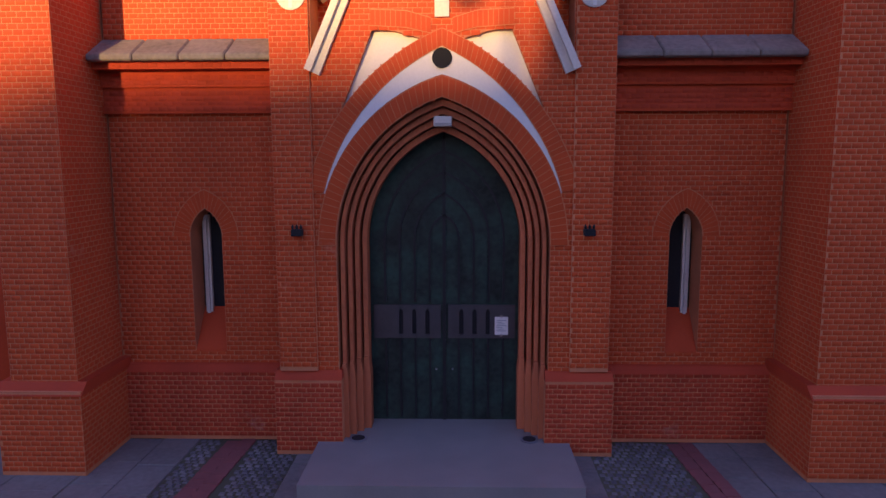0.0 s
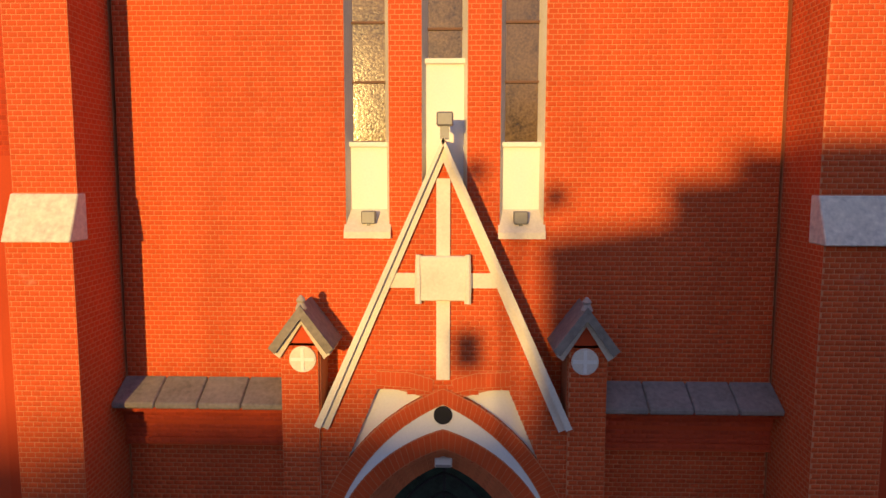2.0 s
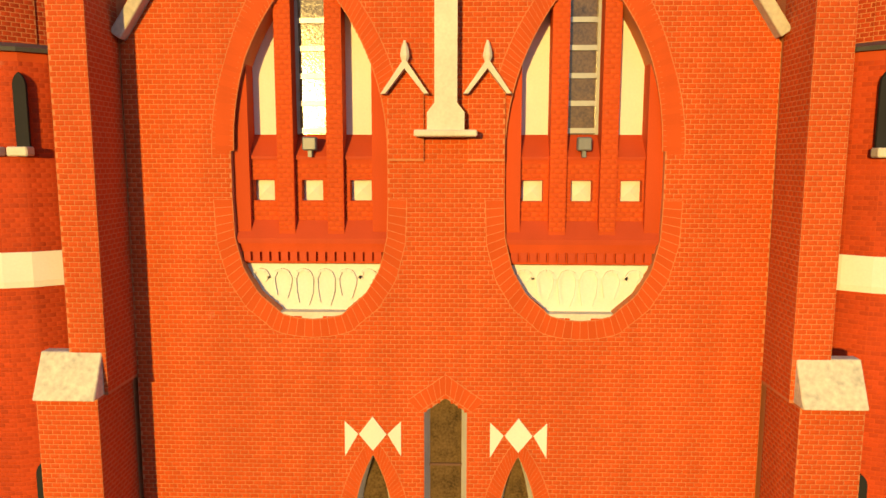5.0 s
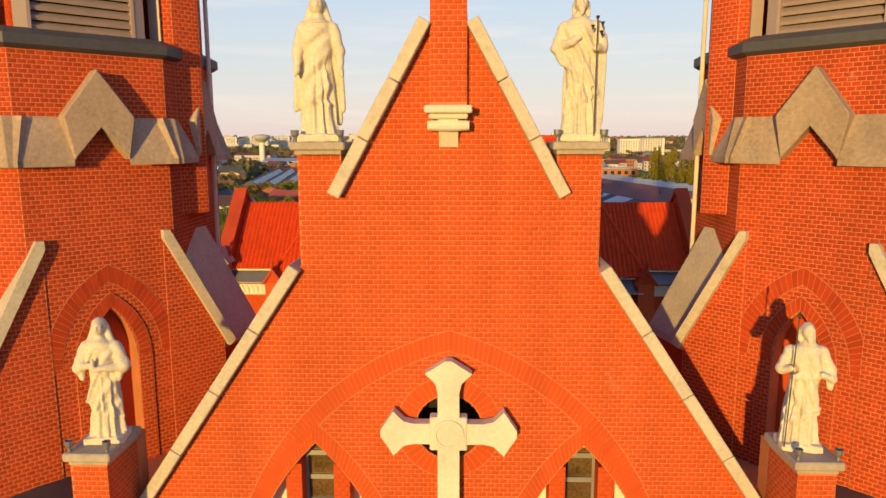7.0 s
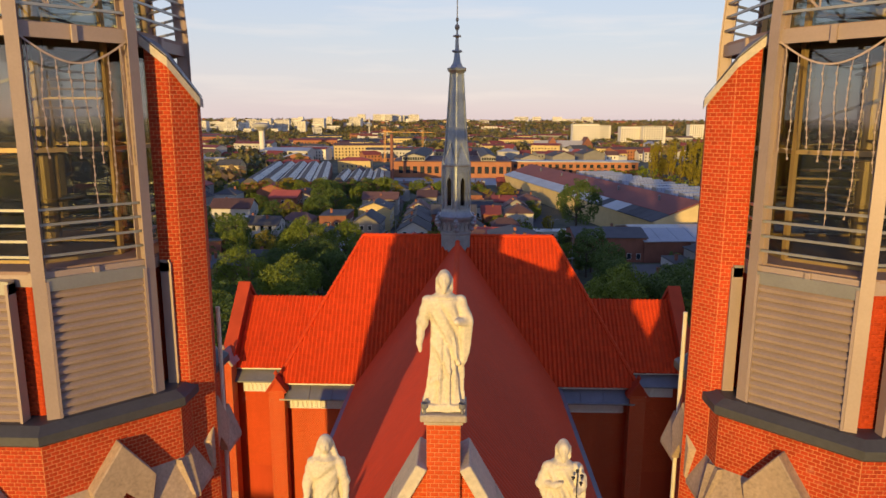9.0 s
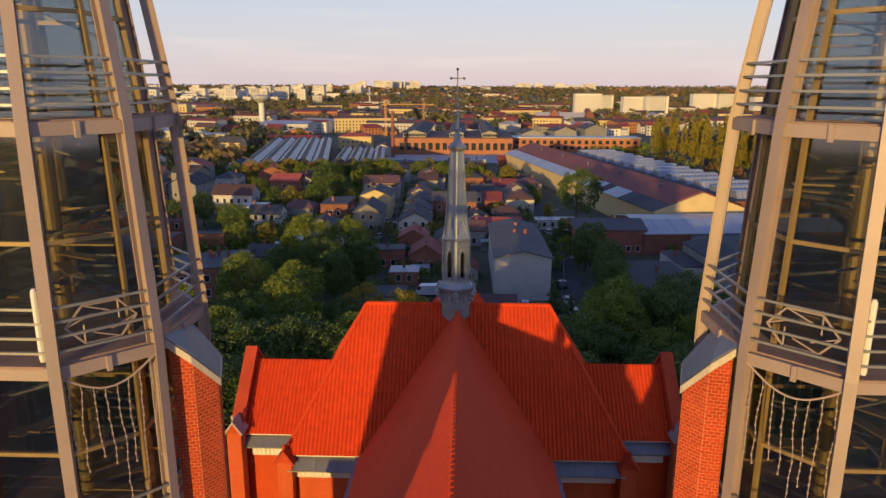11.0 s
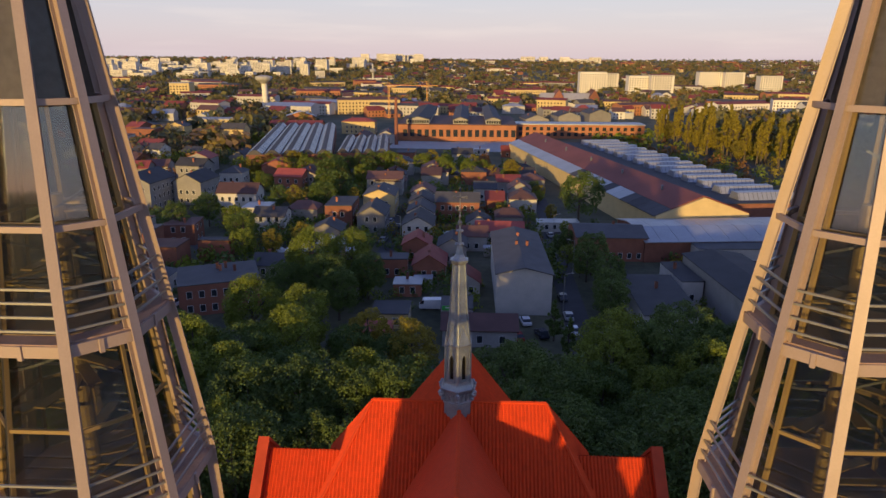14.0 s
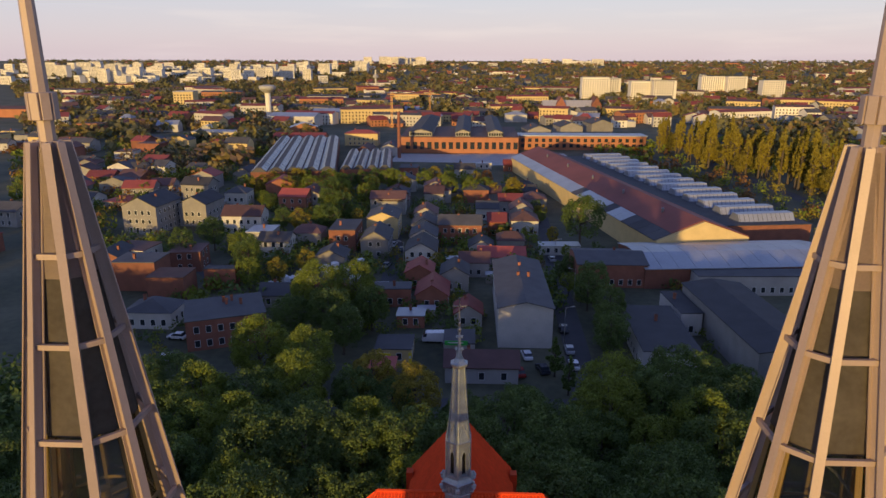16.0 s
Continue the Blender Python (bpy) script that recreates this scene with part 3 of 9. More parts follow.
# gablets beside the cross
for s in (-1, 1):
    c = s * 0.62
    bm = bmesh.new()
    slab(bm, [(c - 0.28, 19.9), (c + 0.28, 19.9), (c + 0.28, 21.0), (c, 21.32), (c - 0.28, 21.0)], [], Matrix.Translation((0, -0.06, 0)), 0.06)
    ob = part("pilaster", bm, MORTAR, wall_front)
    brick_panel(ob, [(c - 0.28, 19.9), (c + 0.28, 19.9), (c + 0.28, 21.0), (c, 21.3), (c - 0.28, 21.0)], [], Matrix.Translation((0, -0.06, 0)))
    bm = bmesh.new()
    prism(bm, [(c - 0.36, 20.90), (c - 0.29, 20.90), (c, 21.27), (c + 0.29, 20.90), (c + 0.36, 20.90), (c, 21.42)], ID, -0.22, 0.0)
    part("gablet", bm, STONE_LIGHT, wall_front, "pale stone gablet")
    bm = bmesh.new()
    lathe(bm, [(0.04, 0), (0.075, 0.1), (0.06, 0.2), (0.015, 0.33)], 8, Matrix.Translation((c, -0.12, 21.36)))
    part("finial", bm, STONE_LIGHT, wall_front)

STONE_COPE = material("stained_coping_stone", (0.60, 0.53, 0.42), 0.85, spread=0.3, scale=2.2, fine=16, bump=0.4, tint=(0.40, 0.34, 0.26))
LEDGE_M = material("dirty_ledge_stone", (0.27, 0.23, 0.18), 0.9, spread=0.45, scale=2.5, fine=14, bump=0.5, tint=(0.14, 0.12, 0.10))
# sloping copings of the gable, in stone lengths
def coping(parent, p, q, n, thick=0.17, wide=0.95, y0=-0.16, mat=STONE, over=0.0):
    p, q = Vector((p[0], 0, p[1])), Vector((q[0], 0, q[1]))
    d = (q - p).normalized()
    nrm = Vector((-d.z, 0, d.x))
    if nrm.z < 0:
        nrm = -nrm
    for i in range(n):
        a, b = p + (q - p) * (i / n), p + (q - p) * ((i + 1) / n) - d * 0.012
        bm = bmesh.new()
        lp = [a - nrm * 0.02, b - nrm * 0.02, b + nrm * thick, a + nrm * thick]
        prism(bm, [(v.x, v.z) for v in lp], ID, y0, y0 + wide)
        bmesh.ops.bevel(bm, geom=list(bm.edges), offset=0.015, segments=1, affect="EDGES")
        part("coping_stone", bm, mat, parent)

for s in (-1, 1):
    coping(wall_front, (s * 4.92, 21.72), (s * 2.26, 25.69), 4, y0=-0.2, mat=STONE_COPE)
    coping(wall_front, (s * 1.64, 26.78), (s * 0.265, 29.28), 3, y0=-0.22, wide=1.0, mat=STONE_COPE)
# bracket on the upper gable
br = empty("stone_bracket", label="moulded pale stone bracket on the gable", category="bracket")
bm = bmesh.new()
box(bm, -0.34, 0.34, -0.42, 0.0, 28.0, 28.11, 0.02)
box(bm, -0.28, 0.28, -0.34, 0.0, 27.92, 28.0, 0.02)
part("bracket_slab", bm, STONE_LIGHT, br)
bm = bmesh.new()
prism(bm, [(0, 27.92), (-0.28, 27.92), (-0.30, 27.82), (-0.16, 27.78), (0, 27.52)], Matrix(((0, 1, 0, 0), (1, 0, 0, 0), (0, 0, 1, 0), (0, 0, 0, 1))), -0.14, 0.14)
lathe(bm, [(0.07, -0.30), (0.09, 0.0), (0.07, 0.30)], 10, Matrix.Translation((0, -0.22, 27.83)) @ pose(0, 0, 0, 0, 90))
part("bracket_scroll", bm, STONE_LIGHT, br)
# centre pier of the upper gable stands proud
bm = bmesh.new()
box(bm, -0.265, 0.265, -0.12, 0.0, 28.11, 30.03)
ob = part("upper_pier", bm, MORTAR, wall_front)
brick_panel(ob, [(-0.265, 28.11), (0.265, 28.11), (0.265, 30.03), (-0.265, 30.03)], [], Matrix.Translation((0, -0.12, 0)))

# statue pedestals on the gable
def pedestal_slab(name, x0, x1, y0, y1, z, h=0.12):
    p = empty(name, label="weathered stone slab carrying a statue", category="pedestal")
    bm = bmesh.new()
    box(bm, x0, x1, y0, y1, z, z + h, 0.02)
    part("slab", bm, STONE, p)
    bm = bmesh.new()
    box(bm, x0 + 0.06, x1 - 0.06, y0 + 0.06, y1 - 0.06, z - 0.06, z)
    part("under_slab", bm, STONE, p)
    # two small dark cup lamps at the front corners
    for x in (x0 + 0.07, x1 - 0.07):
        c = empty("cup_lamp", label="small dark cup lamp on the statue slab", category="lamp", group="statue cup lamps")
        bm = bmesh.new()
        lathe(bm, [(0.03, 0), (0.025, 0.06), (0.055, 0.10), (0.06, 0.17), (0.045, 0.17), (0.04, 0.12)], 10, Matrix.Translation((x, y0 + 0.09, z + h)))
        part("cup", bm, LEAD, c)
    return p

def surface_net(field, lo, hi, step):
    """One closed surface where a field on a grid crosses zero."""
    ax = [np.arange(lo[i], hi[i] + step, step) for i in range(3)]
    X, Y, Z = np.meshgrid(*ax, indexing="ij")
    D = field(X, Y, Z)
    n = tuple(k - 1 for k in D.shape)
    tot, cnt = np.zeros(n + (3,)), np.zeros(n)
    corners = [(i, j, k) for i in (0, 1) for j in (0, 1) for k in (0, 1)]
    def at(c):
        return D[c[0]:c[0] + n[0], c[1]:c[1] + n[1], c[2]:c[2] + n[2]]
    for a in corners:
        for e in range(3):
            if a[e]:
                continue
            b = tuple(1 if q == e else a[q] for q in range(3))
            da, db = at(a), at(b)
            cross_ = (da < 0) != (db < 0)
            t = np.where(cross_, da / np.where(cross_, da - db, 1.0), 0.0)
            for q in range(3):
                tot[..., q] += np.where(cross_, a[q] + (t if q == e else 0.0), 0.0)
            cnt += cross_
    live = cnt > 0
    idx = -np.ones(n, int)
    idx[live] = np.arange(int(live.sum()))
    cell = np.argwhere(live)
    pts = (cell + tot[live] / cnt[live][:, None]) * step + np.array(lo)
    quads = []
    for e in range(3):
        u, v = [q for q in range(3) if q != e]
        lo_i = [slice(1, -1)] * 3
        lo_i[e] = slice(0, -1)
        hi_i = list(lo_i)
        hi_i[e] = slice(1, None)
        A, B = D[tuple(lo_i)] < 0, D[tuple(hi_i)] < 0
        for flip in (False, True):
            where = np.argwhere((A & ~B) if not flip else (~A & B))
            if not len(where):
                continue
            base = where + np.array([0 if q == e else 1 for q in range(3)])
            four = []
            for du, dv in ((0, 0), (1, 0), (1, 1), (0, 1)):
                c = base.copy()
                c[:, u] -= du
                c[:, v] -= dv
                four.append(idx[c[:, 0], c[:, 1], c[:, 2]])
            four = np.stack(four, 1)
            if flip != (e == 1):
                four = four[:, ::-1]
            quads.append(four)
    q = np.concatenate(quads)
    return pts, q[(q >= 0).all(1)]

def soft_min(a, b, k):
    h = np.clip(0.5 + 0.5 * (b - a) / k, 0, 1)
    return b + (a - b) * h - k * h * (1 - h)

def capsule(X, Y, Z, p, q, r0, r1):
    p, q = np.array(p), np.array(q)
    d = q - p
    t = np.clip(((X - p[0]) * d[0] + (Y - p[1]) * d[1] + (Z - p[2]) * d[2]) / (d @ d), 0, 1)
    return np.sqrt((X - p[0] - t * d[0]) ** 2 + (Y - p[1] - t * d[1]) ** 2 + (Z - p[2] - t * d[2]) ** 2) - (r0 + (r1 - r0) * t)

def egg(X, Y, Z, c, r):
    return (np.sqrt(((X - c[0]) / r[0]) ** 2 + ((Y - c[1]) / r[1]) ** 2 + ((Z - c[2]) / r[2]) ** 2) - 1) * min(r)

ROBE = [(0.0, 0.128), (0.04, 0.132), (0.10, 0.120), (0.25, 0.112), (0.42, 0.108), (0.52, 0.104), (0.60, 0.104), (0.68, 0.112), (0.74, 0.117), (0.78, 0.110), (0.805, 0.085), (0.83, 0.052), (0.86, 0.040), (0.875, 0.0)]

def figure(limbs, drapes, slant, veil, beard, bulk=1.0, seed=1):
    """The field of a robed figure one unit tall, facing -y: robe with folds, head, arms, hanging cloth."""
    rs = np.random.RandomState(seed)
    ph = rs.uniform(0, 6.28, 8)
    def field(X, Y, Z):
        lean = 0.012 * np.sin(3.4 * Z + ph[0])
        r = np.interp(Z, [a for a, b in ROBE], [b for a, b in ROBE]) * np.where(Z < 0.8, bulk, 1.0)
        flat = np.where(Z < 0.8, 0.74, 0.95)
        x = X - lean
        d = np.sqrt(x ** 2 + (Y / flat) ** 2) - r
        d = np.maximum(d * 0.8, np.maximum(Z - 0.87, -Z))
        ang = np.arctan2(x, -Y)
        low = np.clip((0.62 - Z) / 0.35, 0, 1)
        d = d - 0.0125 * low * (np.sin(10 * ang + ph[1] + 2.5 * Z) + 0.6 * np.sin(17 * ang + ph[2] - 4 * Z))
        mid = np.clip((Z - 0.16) / 0.1, 0, 1) * np.clip((0.78 - Z) / 0.08, 0, 1) * np.clip(-Y / 0.05, 0, 1)
        wave = Z * 26 + slant * x * 95 + 1.2 * np.sin(14 * x + ph[3])
        d = d - 0.0120 * mid * np.sin(wave) - 0.006 * mid * np.sin(2.1 * wave + ph[4])
        # cloak hem running across the front
        hem = Z - (0.24 + slant * 1.25 * x)
        d = d - 0.012 * np.exp(-(hem / 0.018) ** 2) * np.clip(-Y / 0.04, 0, 1)
        for p, q, r0, r1 in drapes:
            cl = capsule(X, Y * 1.6, Z, (p[0], p[1] * 1.6, p[2]), (q[0], q[1] * 1.6, q[2]), r0, r1)
            cl = cl - 0.008 * np.sin(90 * X + 30 * Y + ph[5])
            d = soft_min(d, cl, 0.022)
        for p, q, r0, r1 in limbs:
            d = soft_min(d, capsule(X, Y, Z, p, q, r0, r1) - 0.003 * np.sin(70 * Z + 40 * X + ph[6]), 0.018)
        # head
        head = egg(X, Y, Z, (0, -0.020, 0.922), (0.046, 0.056, 0.066))
        head = soft_min(head, egg(X, Y, Z, (0, -0.077, 0.918), (0.009, 0.014, 0.020)), 0.008)
        for e in (-1, 1):
            head = np.maximum(head, -egg(X, Y, Z, (e * 0.020, -0.074, 0.932), (0.011, 0.012, 0.008)))
        d = soft_min(d, head, 0.015)
        hood = egg(X, Y, Z, (0, 0.008, 0.928), (0.060, 0.062, 0.072)) if veil else egg(X, Y, Z, (0, 0.010, 0.926), (0.051, 0.054, 0.068))
        hood = np.maximum(hood, -0.026 - Y if veil else -0.004 - Y)
        hood = np.maximum(hood, -egg(X, Y, Z, (0, -0.070, 0.915), (0.044, 0.062, 0.062)))
        d = soft_min(d, hood, 0.010)
        for e in (-1, 1):
            d = soft_min(d, capsule(X, Y, Z, (e * 0.048, 0.026, 0.92), (e * (0.085 if veil else 0.052), 0.010, 0.79 if veil else 0.845), 0.020 if veil else 0.016, 0.026 if veil else 0.013), 0.02)
        if beard:
            d = soft_min(d, capsule(X, Y, Z, (0, -0.062, 0.885), (0, -0.070, 0.845), 0.026, 0.014), 0.014)
        # plinth
        plinth = np.maximum(np.maximum(np.abs(X) - 0.155, np.abs(Y) - 0.115), np.abs(Z + 0.012) - 0.028)
        rough = plinth - 0.004 * np.sin(40 * X + ph[7]) * np.sin(46 * Y)
        return soft_min(d, rough, 0.012)
    return field

FIGURES = {
    "open": figure([((-0.11, 0, 0.77), (-0.15, -0.01, 0.60), 0.040, 0.040), ((-0.15, -0.01, 0.60), (-0.155, -0.055, 0.47), 0.036, 0.024), ((-0.155, -0.055, 0.47), (-0.165, -0.075, 0.425), 0.022, 0.012),
                    ((0.11, 0, 0.77), (0.15, -0.01, 0.60), 0.040, 0.040), ((0.15, -0.01, 0.60), (0.155, -0.055, 0.47), 0.036, 0.024), ((0.155, -0.055, 0.47), (0.165, -0.075, 0.425), 0.022, 0.012)],
                   [((-0.13, 0.02, 0.66), (-0.165, 0.02, 0.20), 0.035, 0.026), ((0.13, 0.02, 0.66), (0.165, 0.02, 0.20), 0.035, 0.026), ((-0.10, 0.05, 0.74), (-0.11, 0.05, 0.12), 0.05, 0.045), ((0.10, 0.05, 0.74), (0.11, 0.05, 0.12), 0.05, 0.045)],
                   -0.12, True, False, 0.92, 3),
    "lily": figure([((-0.115, 0, 0.765), (-0.165, -0.01, 0.62), 0.042, 0.044), ((-0.165, -0.01, 0.62), (-0.05, -0.105, 0.655), 0.038, 0.024), ((-0.05, -0.105, 0.655), (-0.01, -0.11, 0.68), 0.022, 0.014),
                    ((0.115, 0, 0.765), (0.15, -0.02, 0.62), 0.044, 0.042), ((0.15, -0.02, 0.62), (0.10, -0.11, 0.60), 0.036, 0.024)],
                   [((0.14, 0.0, 0.68), (0.135, 0.0, 0.10), 0.045, 0.035), ((-0.14, -0.03, 0.58), (-0.10, -0.06, 0.50), 0.045, 0.03)],
                   0.45, False, True, 1.0, 5),
    "blessing": figure([((-0.115, 0, 0.765), (-0.16, 0.0, 0.60), 0.044, 0.042), ((-0.16, 0.0, 0.60), (-0.175, -0.045, 0.475), 0.038, 0.024), ((-0.175, -0.045, 0.475), (-0.172, -0.06, 0.40), 0.022, 0.012),
                        ((0.115, 0, 0.765), (0.165, -0.01, 0.62), 0.044, 0.046), ((0.165, -0.01, 0.62), (0.09, -0.115, 0.64), 0.040, 0.024)],
                       [((0.155, -0.03, 0.62), (0.15, -0.02, 0.32), 0.05, 0.025), ((0.12, 0.02, 0.70), (0.09, 0.02, 0.12), 0.05, 0.05)],
                       0.55, False, True, 1.02, 7),
    "hooded": figure([((-0.115, 0, 0.76), (-0.165, -0.03, 0.60), 0.046, 0.050), ((-0.165, -0.03, 0.60), (-0.06, -0.115, 0.635), 0.040, 0.024),
                      ((0.115, 0, 0.76), (0.175, -0.03, 0.60), 0.046, 0.054), ((0.175, -0.03, 0.60), (0.0, -0.120, 0.60), 0.042, 0.024), ((-0.03, -0.125, 0.60), (-0.03, -0.120, 0.69), 0.018, 0.008)],
                     [((0.17, -0.03, 0.62), (0.13, -0.02, 0.50), 0.05, 0.03), ((-0.165, -0.03, 0.58), (-0.15, -0.04, 0.52), 0.04, 0.03)],
                     -0.42, True, False, 1.0, 11),
    "staff": figure([((-0.115, 0, 0.765), (-0.175, -0.02, 0.61), 0.044, 0.046), ((-0.175, -0.02, 0.61), (-0.13, -0.115, 0.645), 0.036, 0.026),
                     ((0.115, 0, 0.765), (0.18, -0.01, 0.61), 0.044, 0.048), ((0.18, -0.01, 0.61), (0.19, -0.05, 0.55), 0.040, 0.028), ((0.19, -0.05, 0.56), (0.10, -0.10, 0.60), 0.028, 0.022)],
                    [((0.13, -0.05, 0.585), (-0.09, -0.08, 0.57), 0.03, 0.03), ((0.185, -0.02, 0.58), (0.18, -0.02, 0.48), 0.04, 0.025)],
                    0.40, False, True, 1.04, 13),
}
IRON = material("dark_wrought_iron", (0.05, 0.045, 0.04), 0.6, 0.4, spread=0.2)

def statue(x, y, z, h, turn=0.0, kind="open"):
    """A weathered stone figure, one closed shape."""
    pts, quads = surface_net(FIGURES[kind], (-0.26, -0.19, -0.045), (0.26, 0.17, 1.01), 1 / 112)
    me = bpy.data.meshes.new("statue")
    me.from_pydata([tuple(p * h) for p in pts], [], quads.tolist())
    me.materials.append(STATUE)
    me.update()
    bm = bmesh.new()
    bm.from_mesh(me)
    bmesh.ops.recalc_face_normals(bm, faces=bm.faces)
    bm.to_mesh(me)
    bm.free()
    me.shade_smooth()
    ob = new("statue", me)
    ob.matrix_world = pose(x, y, z + 0.04 * h, 0, 0, turn)
    words = {"open": "weathered pale stone robed statue with a veil and lowered open arms", "lily": "weathered pale stone robed statue holding a thin iron lily", "blessing": "weathered pale stone robed statue with long hair on the gable tip",
             "hooded": "weathered pale stone robed statue with a hood and folded arms", "staff": "weathered pale stone robed statue holding a long iron staff"}
    tagged(ob, words[kind], "statue", "statues of the church front")
    if kind in ("lily", "staff"):
        u = 0.105 if kind == "lily" else -0.14
        rod = empty("iron_staff", ob.matrix_world.copy(), "thin dark iron staff held by the statue", "staff", "statue staffs")
        bm = bmesh.new()
        top = 0.80 if kind == "lily" else 1.05
        bar(bm, Vector((u, -0.125, 0.0)) * h, Vector((u + (0.0 if kind == "lily" else 0.03), -0.135, top)) * h, 0.018)
        part("rod", bm, IRON, rod)
        if kind == "lily":
            for k, (a, b) in enumerate(((0.0, 0.80), (0.035, 0.76), (-0.03, 0.74), (0.03, 0.70))):
                bm = bmesh.new()
                lathe(bm, [(0.008, -0.03), (0.02, 0.0), (0.034, 0.03), (0.01, 0.035)], 6, Matrix.Translation((h * (u + a), -0.135 * h, h * b)))
                part("lily_flower", bm, IRON, rod)
        else:
            bm = bmesh.new()
            lathe(bm, [(0.012, 0), (0.026, 0.03), (0.004, 0.12)], 6, Matrix.Translation((h * (u + 0.03), -0.135 * h, h * top)))
            part("spear_tip", bm, IRON, rod)
    return ob

STATUE = material("statue_limestone", (0.76, 0.68, 0.53), 0.85, spread=0.30, scale=3.2, fine=22, bump=0.4, bump_dist=0.012, tint=(0.46, 0.40, 0.30))
for s in (-1, 1):
    pedestal_slab("gable_pedestal", s * 1.90 - 0.40, s * 1.90 + 0.40, -0.30, 0.55, 27.48)
    statue(s * 1.90, 0.06, 27.60, 2.02, s * -6, "open" if s < 0 else "lily")
pedestal_slab("gable_pedestal", -0.36, 0.36, -0.28, 0.50, 30.09)
statue(0, 0.06, 30.22, 2.13, 0, "blessing")

# ---- lower wall of the side bays, ledge and bands ----
for s in (-1, 1):
    x0, x1 = sorted((s * 2.42, s * 5.1))
    win = lancet(s * 3.67, 0.245, 1.79, 3.62, 0.43)
    led = empty("ledge", label="weathered stone slab ledge on brick corbel bands", category="ledge", kind="structure")
    n = 4
    for i in range(n):
        a, b = x0 - 0.0 + (x1 - x0) * i / n + 0.006, x0 + (x1 - x0) * (i + 1) / n - 0.006
        bm = bmesh.new()
        prism(bm, [(-0.50, 6.20), (0.0, 6.20), (0.0, 6.58), (-0.50, 6.29)], Matrix(((0, 1, 0, 0), (1, 0, 0, 0), (0, 0, 1, 0), (0, 0, 0, 1))), a, b)
        bmesh.ops.bevel(bm, geom=list(bm.edges), offset=0.02, segments=1, affect="EDGES")
        part("ledge_slab", bm, LEDGE_M, led)
    for z0, z1, d in ((6.10, 6.20, 0.34), (5.86, 6.10, 0.12), (5.60, 5.86, 0.07), (5.48, 5.60, 0.10)):
        bm = bmesh.new()
        box(bm, x0, x1, -d, 0.0, z0, z1)
        ob = part("corbel_band", bm, BRICK_WALL, led)
        brick_panel(ob, [(x0, z0), (x1, z0), (x1, z1), (x0, z1)], [], Matrix.Translation((0, -d, 0)), BRICK_DARK)
    bm = bmesh.new()
    slab(bm, [(x0, G), (x1, G), (x1, 1.50), (x0, 1.50)], [], Matrix.Translation((0, -0.13, 0)), 0.13)
    ob = part("plinth", bm, MORTAR, led)
    brick_panel(ob, [(x0, G), (x1, G), (x1, 1.50), (x0, 1.50)], [], Matrix.Translation((0, -0.13, 0)), BRICK_DARK)
    bm = bmesh.new()
    prism(bm, [(-0.15, 1.50), (0.0, 1.50), (0.0, 1.62), (-0.06, 1.60)], Matrix(((0, 1, 0, 0), (1, 0, 0, 0), (0, 0, 1, 0), (0, 0, 0, 1))), x0, x1)
    part("plinth_weathering", bm, BRICK_DARK, led)

# ---- portal ----
portal = empty("portal", label="stepped brick portal with a steep gable and pinnacled piers", category="portal", kind="structure")
PY = -0.56
pm = Matrix.Translation((0, PY, 0))
R2_IN = pointed(1.55, 3.55, 2.11, 14)
front = [(-2.42, G), (-1.55, G), (-1.55, 3.55)] + list(reversed(R2_IN)) + [(1.55, G), (2.42, G), (2.42, 7.28), (1.84, 7.28), (1.84, 6.05), (0.0, 10.2), (-1.84, 6.05), (-1.84, 7.28), (-2.42, 7.28)]
front = [p for i, p in enumerate(front) if i == 0 or p != front[i - 1]]
def arch_at(a, h, z, zs=3.55):
    """Half width of a pointed arch at the height z."""
    c = (a * a - h * h) / (2 * a)
    return math.sqrt(max((a - c) ** 2 - (z - zs) ** 2, 0)) + c

def arch_line(a, h, z0, n=16):
    """The arch from the left foot at z0 over the apex to the right foot, on the springing 3.55."""
    zs_ = [z0 + (3.55 + h - 1e-6 - z0) * math.sin(math.pi / 2 * i / n) for i in range(n + 1)]
    left = [(-arch_at(a, h, z), z) for z in zs_]
    left[-1] = (0.0, 3.55 + h)
    return left + [(-u, v) for u, v in reversed(left[:-1])]

CR_OUT, CR_IN, RING_OUT = arch_line(1.80, 2.80, 4.32), arch_line(1.81, 2.42, 4.30), arch_line(2.06, 3.05, 4.36)
crescent = list(reversed(CR_OUT)) + CR_IN
def spandrel(s):
    low = [(s * arch_at(2.06, 3.05, z), z) for z in (5.47, 5.7, 5.9, 6.1, 6.3, 6.46)]
    return low + [(s * 0.66, 6.56), (s * 0.97, 6.60)]
SP = [spandrel(-1), spandrel(1)]
bm = bmesh.new()
slab(bm, front, SP, pm, 0.56)
ob = part("portal_front", bm, MORTAR, portal)
brick_panel(ob, front, [crescent] + SP, pm)
bm = bmesh.new()
slab(bm, crescent, [], Matrix.Translation((0, PY - 0.015, 0)), 0.03)
part("white_crescent", bm, PLASTER, portal, "white plaster crescent in the arch")
ring("brick_arch", resample(CR_OUT, 74), resample(RING_OUT, 74), pm, portal, BRICK, 0.03)
ring("brick_arch", resample(pointed(1.55, 3.55, 2.11, 14), 62), resample(pointed(1.81, 3.55, 2.41, 14), 62), pm, portal, BRICK, 0.02)
